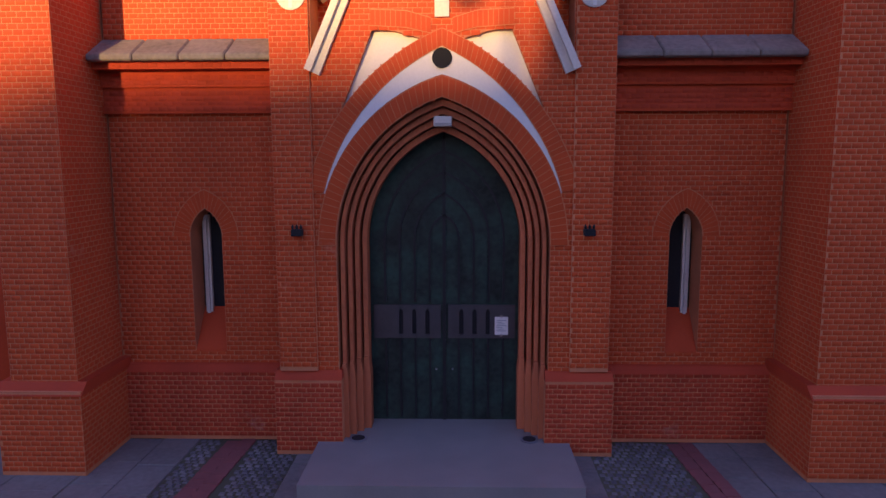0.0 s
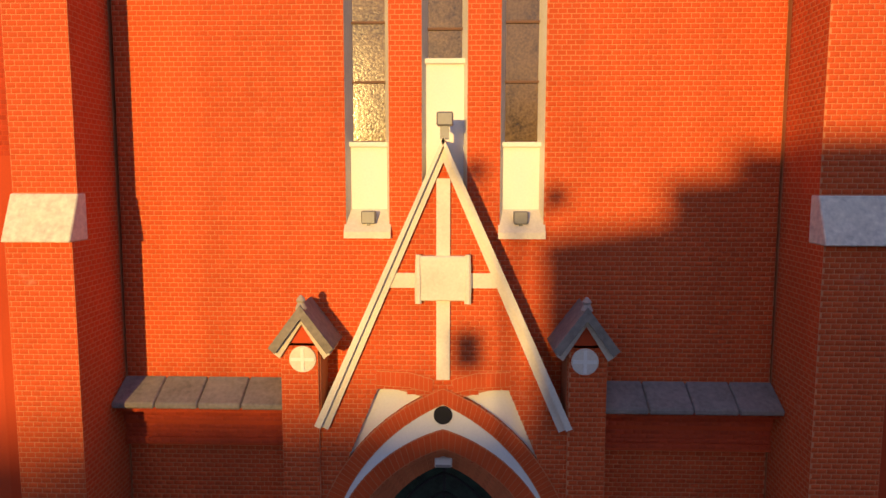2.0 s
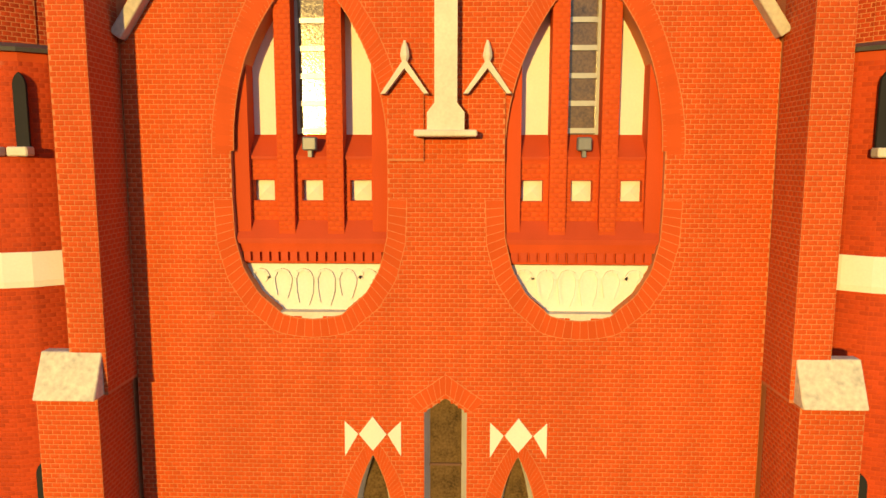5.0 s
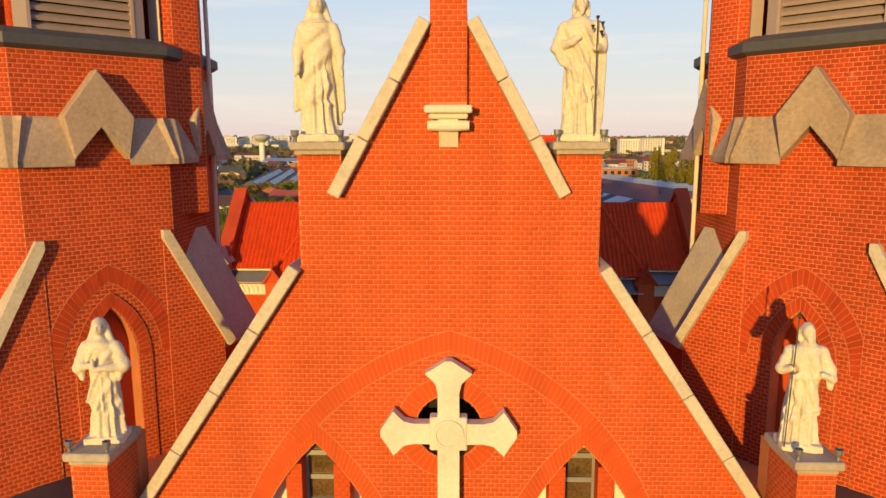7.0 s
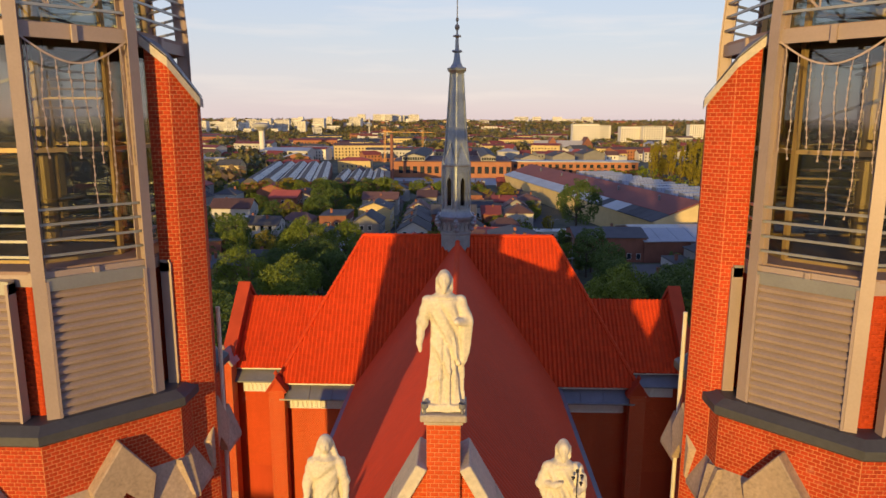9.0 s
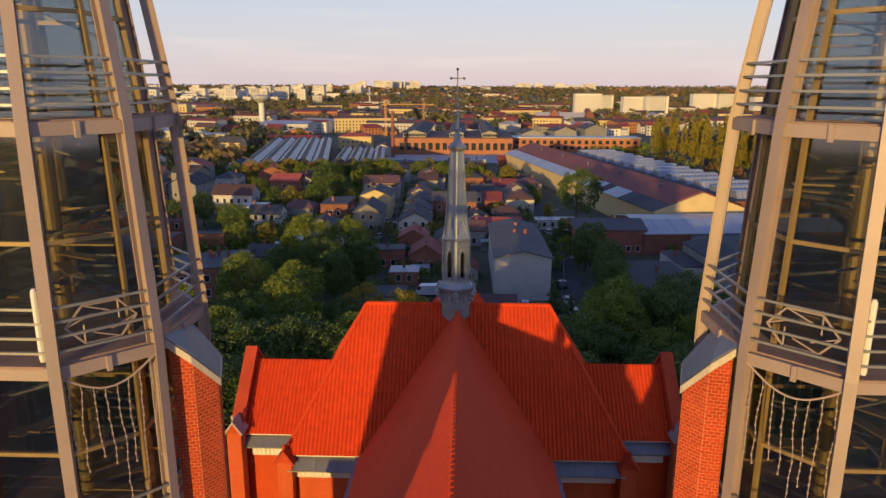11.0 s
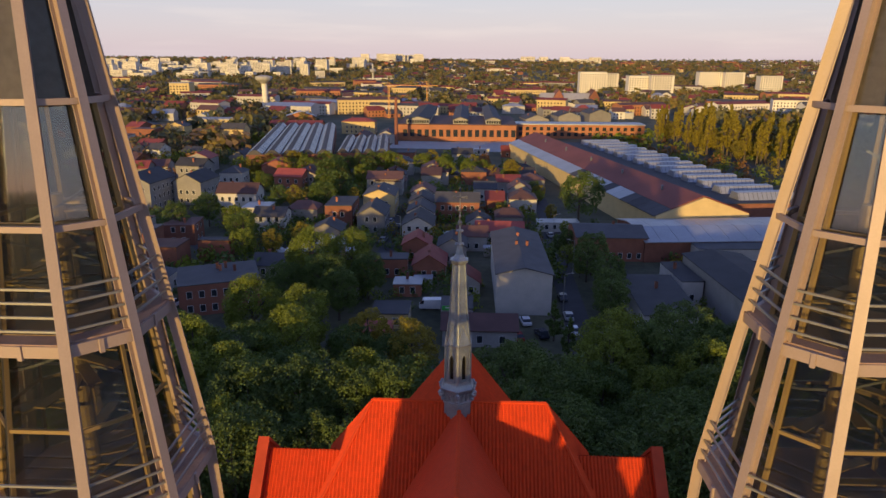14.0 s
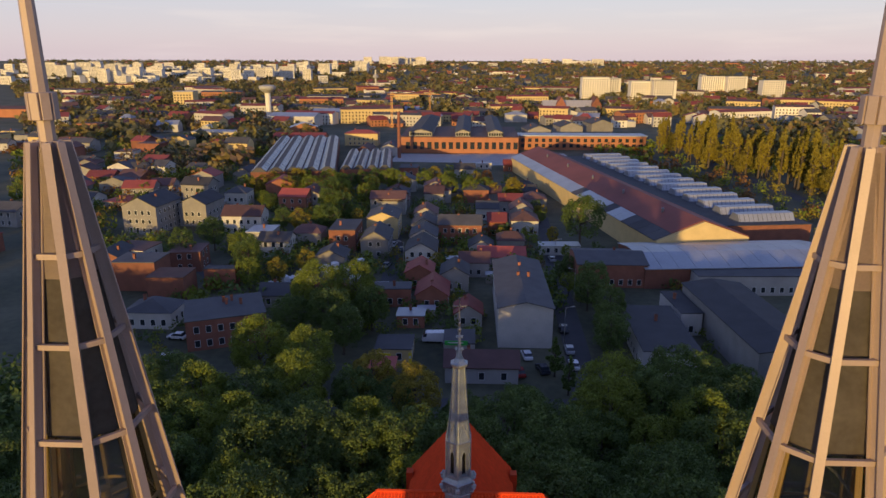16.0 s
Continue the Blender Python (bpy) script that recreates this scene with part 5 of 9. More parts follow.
def tower(s):
    cx, cy = s * TCX, TCY
    side = AP * math.tan(math.pi / 8)
    t = empty("tower", pose(0, DEEP, 0), "octagonal brick tower stage with louvres and corner piers", "tower", "twin towers", "structure")
    bm = bmesh.new()
    ring_loft(bm, cx, cy, [(RC - 0.46, 21.0), (RC - 0.46, 29.2)])
    shaft = part("tower_shaft", bm, BRICK_WALL, t)
    for i in range(8):
        mf = face_matrix(cx, cy, i * math.pi / 4, AP)
        cut = [lancet(0.0, 0.40, 21.5, 23.7, 0.95)] if i in (5, 7) else []
        bm = bmesh.new()
        slab(bm, [(-side, 21.0), (side, 21.0), (side, 29.2), (-side, 29.2)], cut, mf, 0.40)
        part("shaft_wall", bm, MORTAR, t)
    bm = bmesh.new()
    ring_loft(bm, cx, cy, [(RC - 0.55, 29.2), (RC - 0.55, 32.0)])
    upper = part("belfry_wall", bm, BRICK_WALL, t)
    seen = [-math.pi / 4, -math.pi / 2, 0.0] if s < 0 else [-3 * math.pi / 4, -math.pi / 2, math.pi]
    for k, ang in enumerate(seen):
        m = face_matrix(cx, cy, ang, AP)
        outer = [(-side, 21.5), (side, 21.5), (side, 29.2), (-side, 29.2)]
        holes = []
        if k == 0:
            niche_o = lancet(0.0, 0.40, 21.5, 23.7, 0.95)
            holes = [niche_o]
            # flaring wings with stone copings
            for e in (-1, 1):
                bm = bmesh.new()
                wing = [(e * 1.0, 20.5), (e * 2.1, 20.5), (e * 2.1, 23.7), (e * 1.0, 25.85)]
                slab(bm, wing, [], m @ Matrix.Translation((0, -0.02, 0)), 1.2)
                ob = part("wing_wall", bm, MORTAR, t)
                brick_panel(ob, wing, [], m @ Matrix.Translation((0, -0.02, 0)), BRICK_TOWER)
                bm = bmesh.new()
                cp = [(e * 0.98, 25.82), (e * 2.16, 23.52), (e * 2.30, 23.62), (e * 1.10, 25.98), (e * 0.98, 25.98)]
                prism(bm, cp, m, -0.14, 1.3)
                part("wing_coping", bm, STONE_COPE, t, "weathered stone coping")
                if e == -s:
                    back = Vector((-s * 0.30, 1.40, 0))
                    hi0, lo0 = m @ Vector((e * 1.06, 0.16, 25.86)), m @ Vector((e * 2.20, 0.16, 23.56))
                    bm = bmesh.new()
                    cap = [hi0, lo0, lo0 + back, hi0 + back]
                    up_, dn_ = [bm.verts.new(v) for v in cap], [bm.verts.new(v - Vector((0, 0, 0.16))) for v in cap]
                    bm.faces.new(up_); bm.faces.new(dn_[::-1])
                    for j in range(4):
                        bm.faces.new((up_[j], dn_[j], dn_[(j + 1) % 4], up_[(j + 1) % 4]))
                    part("wing_roof", bm, STONE_COPE, t, "broad weathered stone slope behind the coping")
                    bm = bmesh.new()
                    base_ = [Vector((v.x, v.y, 20.5)) for v in cap]
                    up_, dn_ = [bm.verts.new(v - Vector((0, 0, 0.16))) for v in cap], [bm.verts.new(v) for v in base_]
                    bm.faces.new(up_); bm.faces.new(dn_[::-1])
                    for j in range(4):
                        bm.faces.new((up_[j], dn_[j], dn_[(j + 1) % 4], up_[(j + 1) % 4]))
                    part("wing_core", bm, BRICK_WALL, t)
            # niche with stepped arch
            ring("brick_arch", resample(pointed(0.42, 23.7, 0.97, 10), 26), resample(pointed(0.66, 23.7, 1.24, 10), 26), m, t, BRICK_TOWER, 0.03)
            ring("brick_arch", resample(pointed(0.84, 23.7, 1.42, 10), 38), resample(pointed(1.12, 23.7, 1.75, 10), 38), m, t, BRICK_TOWER, 0.012)
            for e in (-1, 1):
                bm = bmesh.new()
                x0, x1 = sorted((e * 0.41, e * 0.66))
                prism(bm, [(x0, 21.5), (x1, 21.5), (x1, 23.7), (x0, 23.7)], m, -0.028, 0.0)
                jb = part("niche_jamb", bm, MORTAR, t)
                brick_panel(jb, [(x0, 21.5), (x1, 21.5), (x1, 23.7), (x0, 23.7)], [], m @ Matrix.Translation((0, -0.028, 0)), BRICK_TOWER)
        brick_panel(shaft, outer, holes, m, BRICK_TOWER, k)
        # stone string with a chevron
        bm = bmesh.new()
        zc = 27.72
        top = [(-side - 0.15, zc + 0.30), (-0.57, zc + 0.30), (0.0, zc + 1.09), (0.57, zc + 0.30), (side + 0.15, zc + 0.30)]
        bot = [(-side - 0.18, zc - 0.42), (-0.44, zc - 0.42), (0.0, zc + 0.16), (0.44, zc - 0.42), (side + 0.18, zc - 0.42)]
        for i in (0, 3):
            q = [(top[i], 0.0), (top[i + 1], 0.0), (bot[i + 1], -0.26), (bot[i], -0.26)]
            fr = [bm.verts.new(m @ Vector((p[0], d, p[1]))) for p, d in q]
            bk = [bm.verts.new(m @ Vector((p[0], 0.1, p[1]))) for p, d in q]
            bm.faces.new(fr)
            bm.faces.new((fr[3], fr[2], bk[2], bk[3]))
            bm.faces.new((fr[0], fr[3], bk[3], bk[0]))
            bm.faces.new((fr[1], fr[2], bk[2], bk[1]))
            lip = [bm.verts.new(m @ Vector((p[0], d, p[1] - (0.10 if j > 1 else 0)))) for j, (p, d) in enumerate(q)]
            bm.faces.new((fr[3], fr[2], lip[2], lip[3]))
        part("chevron_string", bm, STONE_STRING, t, "weathered stone string course")
        bm = bmesh.new()
        prism(bm, [top[1], top[2], top[3], bot[3], bot[2], bot[1]], m, -0.30, 0.08)
        bmesh.ops.bevel(bm, geom=list(bm.edges), offset=0.02, segments=1, affect="EDGES")
        part("chevron", bm, STONE_STRING, t, "weathered stone chevron gablet")
    # ledge at the belfry foot
    bm = bmesh.new()
    ring_loft(bm, cx, cy, [(RC + 0.04, 29.08), (RC + 0.13, 29.14), (RC + 0.13, 29.30), (RC - 0.1, 29.42)])
    part("belfry_ledge", bm, LEAD_DARK, t, "dark lead-covered ledge")
    # piers at the corners of the belfry: plan outlines, the last two points lie inside
    for flip in (1, -1):
        plan = [(cx - s * flip * dx, 3.36 + dy) for dx, dy in ((-2.56, -0.82), (-2.96, -0.73), (-3.30, -0.31), (-2.95, 0.75), (-2.2, 0.6))]
        tops = (36.05, 35.65, 34.95, 34.95, 36.2)
        low = [Vector((x, y, 26.2)) for x, y in plan]
        hi = [Vector((x, y, z)) for (x, y), z in zip(plan, tops)]
        bm = bmesh.new()
        vl, vh = [bm.verts.new(p) for p in low], [bm.verts.new(p) for p in hi]
        for j in range(5):
            k = (j + 1) % 5
            bm.faces.new((vl[j], vl[k], vh[k], vh[j]))
        bm.faces.new((vh[0], vh[1], vh[4]))
        bm.faces.new((vh[1], vh[2], vh[3], vh[4]))
        ob = part("belfry_pier", bm, MORTAR, t)
        for j in (0, 1, 2):
            p, q = low[j], low[j + 1]
            u = (q - p).normalized()
            w_ = Vector((-u.y, u.x, 0))
            mid = sum(low, Vector()) / 5
            if (mid - p).dot(w_) < 0:
                w_ = -w_
            mm = Matrix(((u.x, w_.x, 0, p.x), (u.y, w_.y, 0, p.y), (0, 0, 1, 0), (0, 0, 0, 1)))
            L = (q - p).length
            brick_panel(ob, [(0, 26.2), (L, 26.2), (L, tops[j + 1] - 0.02), (0, tops[j] - 0.02)], [], mm, BRICK_TOWER, j)
        # sloping coping slab with an overhang
        bm = bmesh.new()
        mid = sum(hi, Vector()) / 5
        def grow(p, dz):
            d = p - mid
            return Vector((mid.x + d.x * 1.14, mid.y + d.y * 1.14, p.z + dz - 0.06))
        c0, c1 = [bm.verts.new(grow(p, 0.0)) for p in hi], [bm.verts.new(grow(p, 0.17)) for p in hi]
        for j in range(5):
            k = (j + 1) % 5
            bm.faces.new((c0[j], c0[k], c1[k], c1[j]))
        for c in (c0, c1):
            bm.faces.new((c[0], c[1], c[4]))
            bm.faces.new((c[1], c[2], c[3], c[4]))
        part("pier_coping", bm, STONE_COPE, t, "sloping stone pier coping")
        # added grey sheet: the coping top's shade put into a darker colour
        bm = bmesh.new()
        c0, c1 = [bm.verts.new(mid.lerp(grow(p, 0.174), 0.97)) for p in hi], [bm.verts.new(mid.lerp(grow(p, 0.19), 0.97)) for p in hi]
        for j in range(5):
            k = (j + 1) % 5
            bm.faces.new((c0[j], c0[k], c1[k], c1[j]))
        for c in (c0, c1):
            for j in range(5):
                c[j].co.z += 0.03
            bm.faces.new((c[0], c[1], c[4]))
            bm.faces.new((c[1], c[2], c[3], c[4]))
        part("shade_sheet", bm, LEAD, t, "grey sheet that darkens the coping top like shade")
    for k, ang in enumerate(seen):
        mf = face_matrix(cx, cy, ang, (RC - 0.55) * math.cos(math.pi / 8) + 0.002)
        hw = (RC - 0.55) * math.sin(math.pi / 8)
        brick_panel(upper, [(-hw, 29.3), (hw, 29.3), (hw, 31.9), (-hw, 31.9)], [], mf, BRICK_TOWER, k)
    # louvres
    for k, ang in enumerate(seen):
        m = face_matrix(cx, cy, ang, AP - 0.33)
        lo = empty("louvre", pose(0, DEEP, 0), label="taupe metal louvre panel in the belfry", category="louvre", group="belfry louvres")
        # black sheet stands in for the shade between the slats
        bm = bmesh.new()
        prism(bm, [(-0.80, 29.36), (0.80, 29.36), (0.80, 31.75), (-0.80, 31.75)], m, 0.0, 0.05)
        part("shade_backing", bm, DARK, lo)
        for j in range(15):
            z = 29.42 + 0.155 * j
            bm = bmesh.new()
            q = [bm.verts.new(m @ Vector(p)) for p in ((-0.79, -0.10, z), (0.79, -0.10, z), (0.79, -0.12, z + 0.06), (0.79, -0.01, z + 0.15), (-0.79, -0.01, z + 0.15), (-0.79, -0.12, z + 0.06))]
            bm.faces.new((q[0], q[1], q[2], q[5]))
            bm.faces.new((q[5], q[2], q[3], q[4]))
            part("slat", bm, LOUVRE, lo)
        for u in (-0.815, 0.815):
            bm = bmesh.new()
            prism(bm, [(u - 0.025, 29.36), (u + 0.025, 29.36), (u + 0.025, 31.9), (u - 0.025, 31.9)], m, -0.16, 0.05)
            part("louvre_frame", bm, STEEL, lo)
        bm = bmesh.new()
        prism(bm, [(-0.84, 31.72), (0.84, 31.72), (0.84, 31.95), (-0.84, 31.95)], m, -0.13, 0.05)
        part("apron", bm, STEEL_GREY, lo)

PROFILE = [(29.3, 2.77), (36.2, 2.75), (40.5, 2.50), (44.4, 1.93), (55.2, 0.30)]
def rad(z):
    return float(np.interp(z, [p[0] for p in PROFILE], [p[1] for p in PROFILE]))

def corner(i):
    """Bearing of the i-th spire corner; the diagonal sides are a little narrower than the others."""
    return math.pi / 8 + i * math.pi / 4 + radians(3.6 if i % 2 == 0 else -3.6)

def steel_spire(s):
    """Steel-framed glazed spire on the tower, with platforms, rails, stair and mast."""
    cx, cy = s * TCX, TCY
    sp = empty("steel_spire", pose(0, DEEP, 0), label="tapering beige steel-framed glazed spire with platforms", category="spire", group="steel tower spires")
    def at(i, z, k=1.0):
        a = corner(i)
        return Vector((cx + rad(z) * k * math.cos(a), cy + rad(z) * k * math.sin(a), z))
    for i in range(8):
        a = corner(i)
        out = Vector((math.cos(a), math.sin(a), 0))
        bm = bmesh.new()
        sd = Vector((-out.y, out.x, 0))
        cuts = []
        for z in (29.3, 36.2, 40.5, 44.4, 55.2):
            p = at(i, z)
            w = 0.10 if z < 50 else 0.08
            d, fl, wb = 0.125, 0.026, 0.016
            sec = ((-w, -d), (w, -d), (w, -d + fl), (wb, -d + fl), (wb, d - fl), (w, d - fl), (w, d), (-w, d), (-w, d - fl), (-wb, d - fl), (-wb, -d + fl), (-w, -d + fl))
            cuts.append([bm.verts.new(p + sd * e + out * g) for e, g in sec])
        for lo_, hi_ in zip(cuts, cuts[1:]):
            for e in range(12):
                bm.faces.new((lo_[e], lo_[(e + 1) % 12], hi_[(e + 1) % 12], hi_[e]))
        bm.faces.new(cuts[0][::-1]); bm.faces.new(cuts[-1])
        part("steel_post", bm, STEEL, sp)
    # platforms, edge beams, rails
    for z in (32.05, 36.2, 40.5, 44.4):
        bm = bmesh.new()
        ring_loft(bm, cx, cy, [(rad(z) - 0.02, z - 0.03), (rad(z) - 0.02, z + 0.03)])
        part("platform", bm, DECK, sp, "brown plank platform")
        for i in range(8):
            bm = bmesh.new()
            bar(bm, at(i, z - 0.12), at(i + 1, z - 0.12), 0.10, 0.24)
            part("edge_beam", bm, STEEL, sp)
            mid_ = (at(i, z - 0.12, 1.03) + at(i + 1, z - 0.12, 1.03)) / 2
            bm = bmesh.new()
            box(bm, -0.035, 0.035, -0.05, 0.05, -0.17, 0.13, 0.008)
            bmesh.ops.transform(bm, matrix=Matrix.Translation(mid_) @ Matrix.Rotation((corner(i) + corner(i + 1)) / 2 + (math.pi if i == 7 else 0), 4, "Z"), verts=bm.verts)
            part("clamp_plate", bm, STEEL, sp)
            bm = bmesh.new()
            for h in (0.28, 0.55, 0.82, 1.08):
                bar(bm, at(i, z + h, 1.02), at(i + 1, z + h, 1.02), 0.045)
            part("rail", bm, STEEL_GREY, sp, "four-bar steel railing")
    for z in (46.6, 48.9, 51.0, 52.9):
        for i in range(8):
            bm = bmesh.new()
            bar(bm, at(i, z), at(i + 1, z), 0.09, 0.12)
            part("cross_beam", bm, STEEL, sp)
    # inner glazed drum: panes and posts
    def ins(i, z, k):
        a = corner(i)
        return Vector((cx + k * rad(z) * math.cos(a), cy + k * rad(z) * math.sin(a), z))
    levels = [32.1, 34.1, 36.2, 38.3, 40.5, 42.4, 44.4, 46.6, 48.9]
    for j, (z0, z1) in enumerate(zip(levels, levels[1:])):
        for i in range(8):
            bm = bmesh.new()
            q = [ins(i, z0 + 0.05, 0.74), ins(i + 1, z0 + 0.05, 0.74), ins(i + 1, z1 - 0.05, 0.74), ins(i, z1 - 0.05, 0.74)]
            d = (Vector((cx, cy, (z0 + z1) / 2)) - sum(q, Vector()) / 4).normalized() * 0.012
            f = [bm.verts.new(p) for p in q]
            g = [bm.verts.new(p + d) for p in q]
            bm.faces.new(f); bm.faces.new(list(reversed(g)))
            for e in range(4):
                bm.faces.new((f[e], g[e], g[(e + 1) % 4], f[(e + 1) % 4]))
            p = part("pane", bm, GLASS, sp, "clear glazing pane")
            p.visible_shadow = False
            bm = bmesh.new()
            bar(bm, ins(i, z0, 0.75), ins(i + 1, z0, 0.75), 0.06, 0.08)
            part("transom", bm, BRONZE, sp)
    for i in range(8):
        bm = bmesh.new()
        for z0, z1 in zip(levels, levels[1:]):
            bar(bm, ins(i, z0, 0.75), ins(i, z1, 0.75), 0.08, 0.10)
        part("mullion", bm, BRONZE, sp, "golden bronze mullion")
        # upper metal cladding below the tip
        bm = bmesh.new()
        q = [bm.verts.new(v) for v in (ins(i, 48.9, 0.80), ins(i + 1, 48.9, 0.80), ins(i + 1, 52.4, 0.80), ins(i, 52.4, 0.80))]
        bm.faces.new(q)
        bmesh.ops.solidify(bm, geom=list(bm.faces), thickness=0.03)
        part("upper_pane", bm, DARK_GLASS, sp, "dark glazing under the spire tip")
        bm = bmesh.new()
        q = [bm.verts.new(v) for v in (ins(i, 52.4, 0.84), ins(i + 1, 52.4, 0.84), ins(i + 1, 55.1, 0.84), ins(i, 55.1, 0.84))]
        bm.faces.new(q)
        bmesh.ops.solidify(bm, geom=list(bm.faces), thickness=0.03)
        part("cladding", bm, LOUVRE, sp, "brown metal cladding")
    # core and winding stair
    bm = bmesh.new()
    lathe(bm, [(0.16, 29.4), (0.16, 47.0)], 12, Matrix.Translation((cx, cy, 0)))
    part("stair_core", bm, BRONZE, sp)
    for j in range(78):
        z = 32.2 + j * 0.19
        a = j * math.radians(24)
        r = min(1.35, rad(z) * 0.62)
        bm = bmesh.new()
        d = Vector((math.cos(a), math.sin(a), 0))
        c0 = Vector((cx, cy, z))
        bar(bm, c0 + d * 0.15, c0 + d * r, 0.26, 0.04)
        part("tread", bm, BRONZE, sp)
    bm = bmesh.new()
    for j in range(90):
        z = 33.1 + j * 0.165
        a = j * math.radians(24) * 0.868
        b = (j + 1) * math.radians(24) * 0.868
        r = min(1.35, rad(z) * 0.62)
        bar(bm, (cx + r * math.cos(a), cy + r * math.sin(a), z), (cx + r * math.cos(b), cy + r * math.sin(b), z + 0.165), 0.05)
    part("handrail", bm, LEAD, sp)
    # tip: collar and mast
    bm = bmesh.new()
    lathe(bm, [(0.16, 55.1), (0.16, 55.6)], 8, Matrix.Translation((cx, cy, 0)))
    part("tip", bm, STEEL, sp)
    for i in range(8):
        a = i * math.pi / 4
        bm = bmesh.new()
        box(bm, -0.06, 0.06, -0.09, 0.09, -0.27, 0.27, 0.01)
        bmesh.ops.transform(bm, matrix=Matrix.Translation((cx + 0.22 * math.cos(a), cy + 0.22 * math.sin(a), 55.9)) @ Matrix.Rotation(a, 4, "Z"), verts=bm.verts)
        part("collar_plate", bm, STEEL, sp)
    bm = bmesh.new()
    lathe(bm, [(0.17, 55.6), (0.15, 57.4), (0.11, 60.3), (0.03, 61.8)], 8, Matrix.Translation((cx, cy, 0)))
    part("mast", bm, STEEL, sp)

def light_strings(s):
    """A garland of warm lamp strings hung across the inner front face of the spire."""
    cx, cy = s * TCX, TCY
    ang = -math.pi / 4 if s < 0 else -3 * math.pi / 4
    g = empty("light_string", pose(0, DEEP, 0), label="unlit garland of small lamps hung from the platform edge", category="lights", group="tower light strings")
    m = face_matrix(cx, cy, ang, rad(36.0) * math.cos(math.pi / 8) + 0.10)
    n = 16
    top = [(-0.85 + 1.7 * i / n, 36.0 - 0.42 * math.sin(math.pi * i / n)) for i in range(n + 1)]
    bm = bmesh.new()
    for p, q in zip(top, top[1:]):
        bar(bm, m @ Vector((p[0], 0, p[1])), m @ Vector((q[0], 0, q[1])), 0.03)
    part("swag", bm, LAMPWIRE, g)
    rn = random.Random(8)
    for i in range(1, n, 2):
        bm = bmesh.new()
        u, z = top[i]
        L = rn.uniform(1.5, 2.9)
        k = int(L / 0.16)
        x = u
        for j in range(k):
            x2 = x + rn.uniform(-0.02, 0.025)
            bar(bm, m @ Vector((x, 0, z - 0.16 * j)), m @ Vector((x2, 0, z - 0.16 * (j + 1))), 0.010)
            box_v = box(bm, -0.014, 0.014, -0.014, 0.014, -0.02, 0.02)
            bmesh.ops.transform(bm, matrix=m @ Matrix.Translation((x2, 0, z - 0.16 * (j + 1))), verts=box_v)
            x = x2
        part("lamp_strand", bm, LAMPWIRE, g)
    # wire star frame above the platform rail
    w = empty("wire_star", pose(0, DEEP, 0), label="unlit hexagonal wire star decoration behind the rail", category="decoration", group="tower wire stars")
    m2 = face_matrix(cx, cy, ang, rad(36.8) * math.cos(math.pi / 8) + 0.02)
    hexa = [(0.62 * math.cos(math.pi * i / 3), 36.85 + 0.42 * math.sin(math.pi * i / 3)) for i in range(7)]
    bm = bmesh.new()
    for p, q in zip(hexa, hexa[1:]):
        bar(bm, m2 @ Vector((p[0], 0, p[1])), m2 @ Vector((q[0], 0, q[1])), 0.035)
        bar(bm, m2 @ Vector((p[0] * 0.5, 0, 36.85 + (p[1] - 36.85) * 0.5)), m2 @ Vector((q[0], 0, q[1])), 0.025)
    part("star_frame", bm, STEEL, w)
    # upright tube lamps on the platform
    for k, a in enumerate((-math.pi / 8, math.pi / 8)):
        aa = ang + a * 1.0
        tb = empty("tube_lamp", pose(0, DEEP, 0), label="upright pale tube lamp at the platform post", category="lamp", group="tower tube lamps")
        p = Vector((cx + (rad(36.5) - 0.1) * math.cos(aa), cy + (rad(36.5) - 0.1) * math.sin(aa), 36.3))
        bm = bmesh.new()
        lathe(bm, [(0.05, 0), (0.06, 0.05), (0.06, 1.3), (0.03, 1.36)], 8, Matrix.Translation(p))
        part("tube", bm, PLASTER, tb)

LAMPWIRE = material("pale_lamp_wire", (0.42, 0.32, 0.28), 0.5, spread=0.1)
BRONZE = material("golden_bronze", (0.33, 0.23, 0.10), 0.4, 0.4, spread=0.15, scale=2, fine=20)
for s in (-1, 1):
    tower(s)
    steel_spire(s)
    light_strings(s)
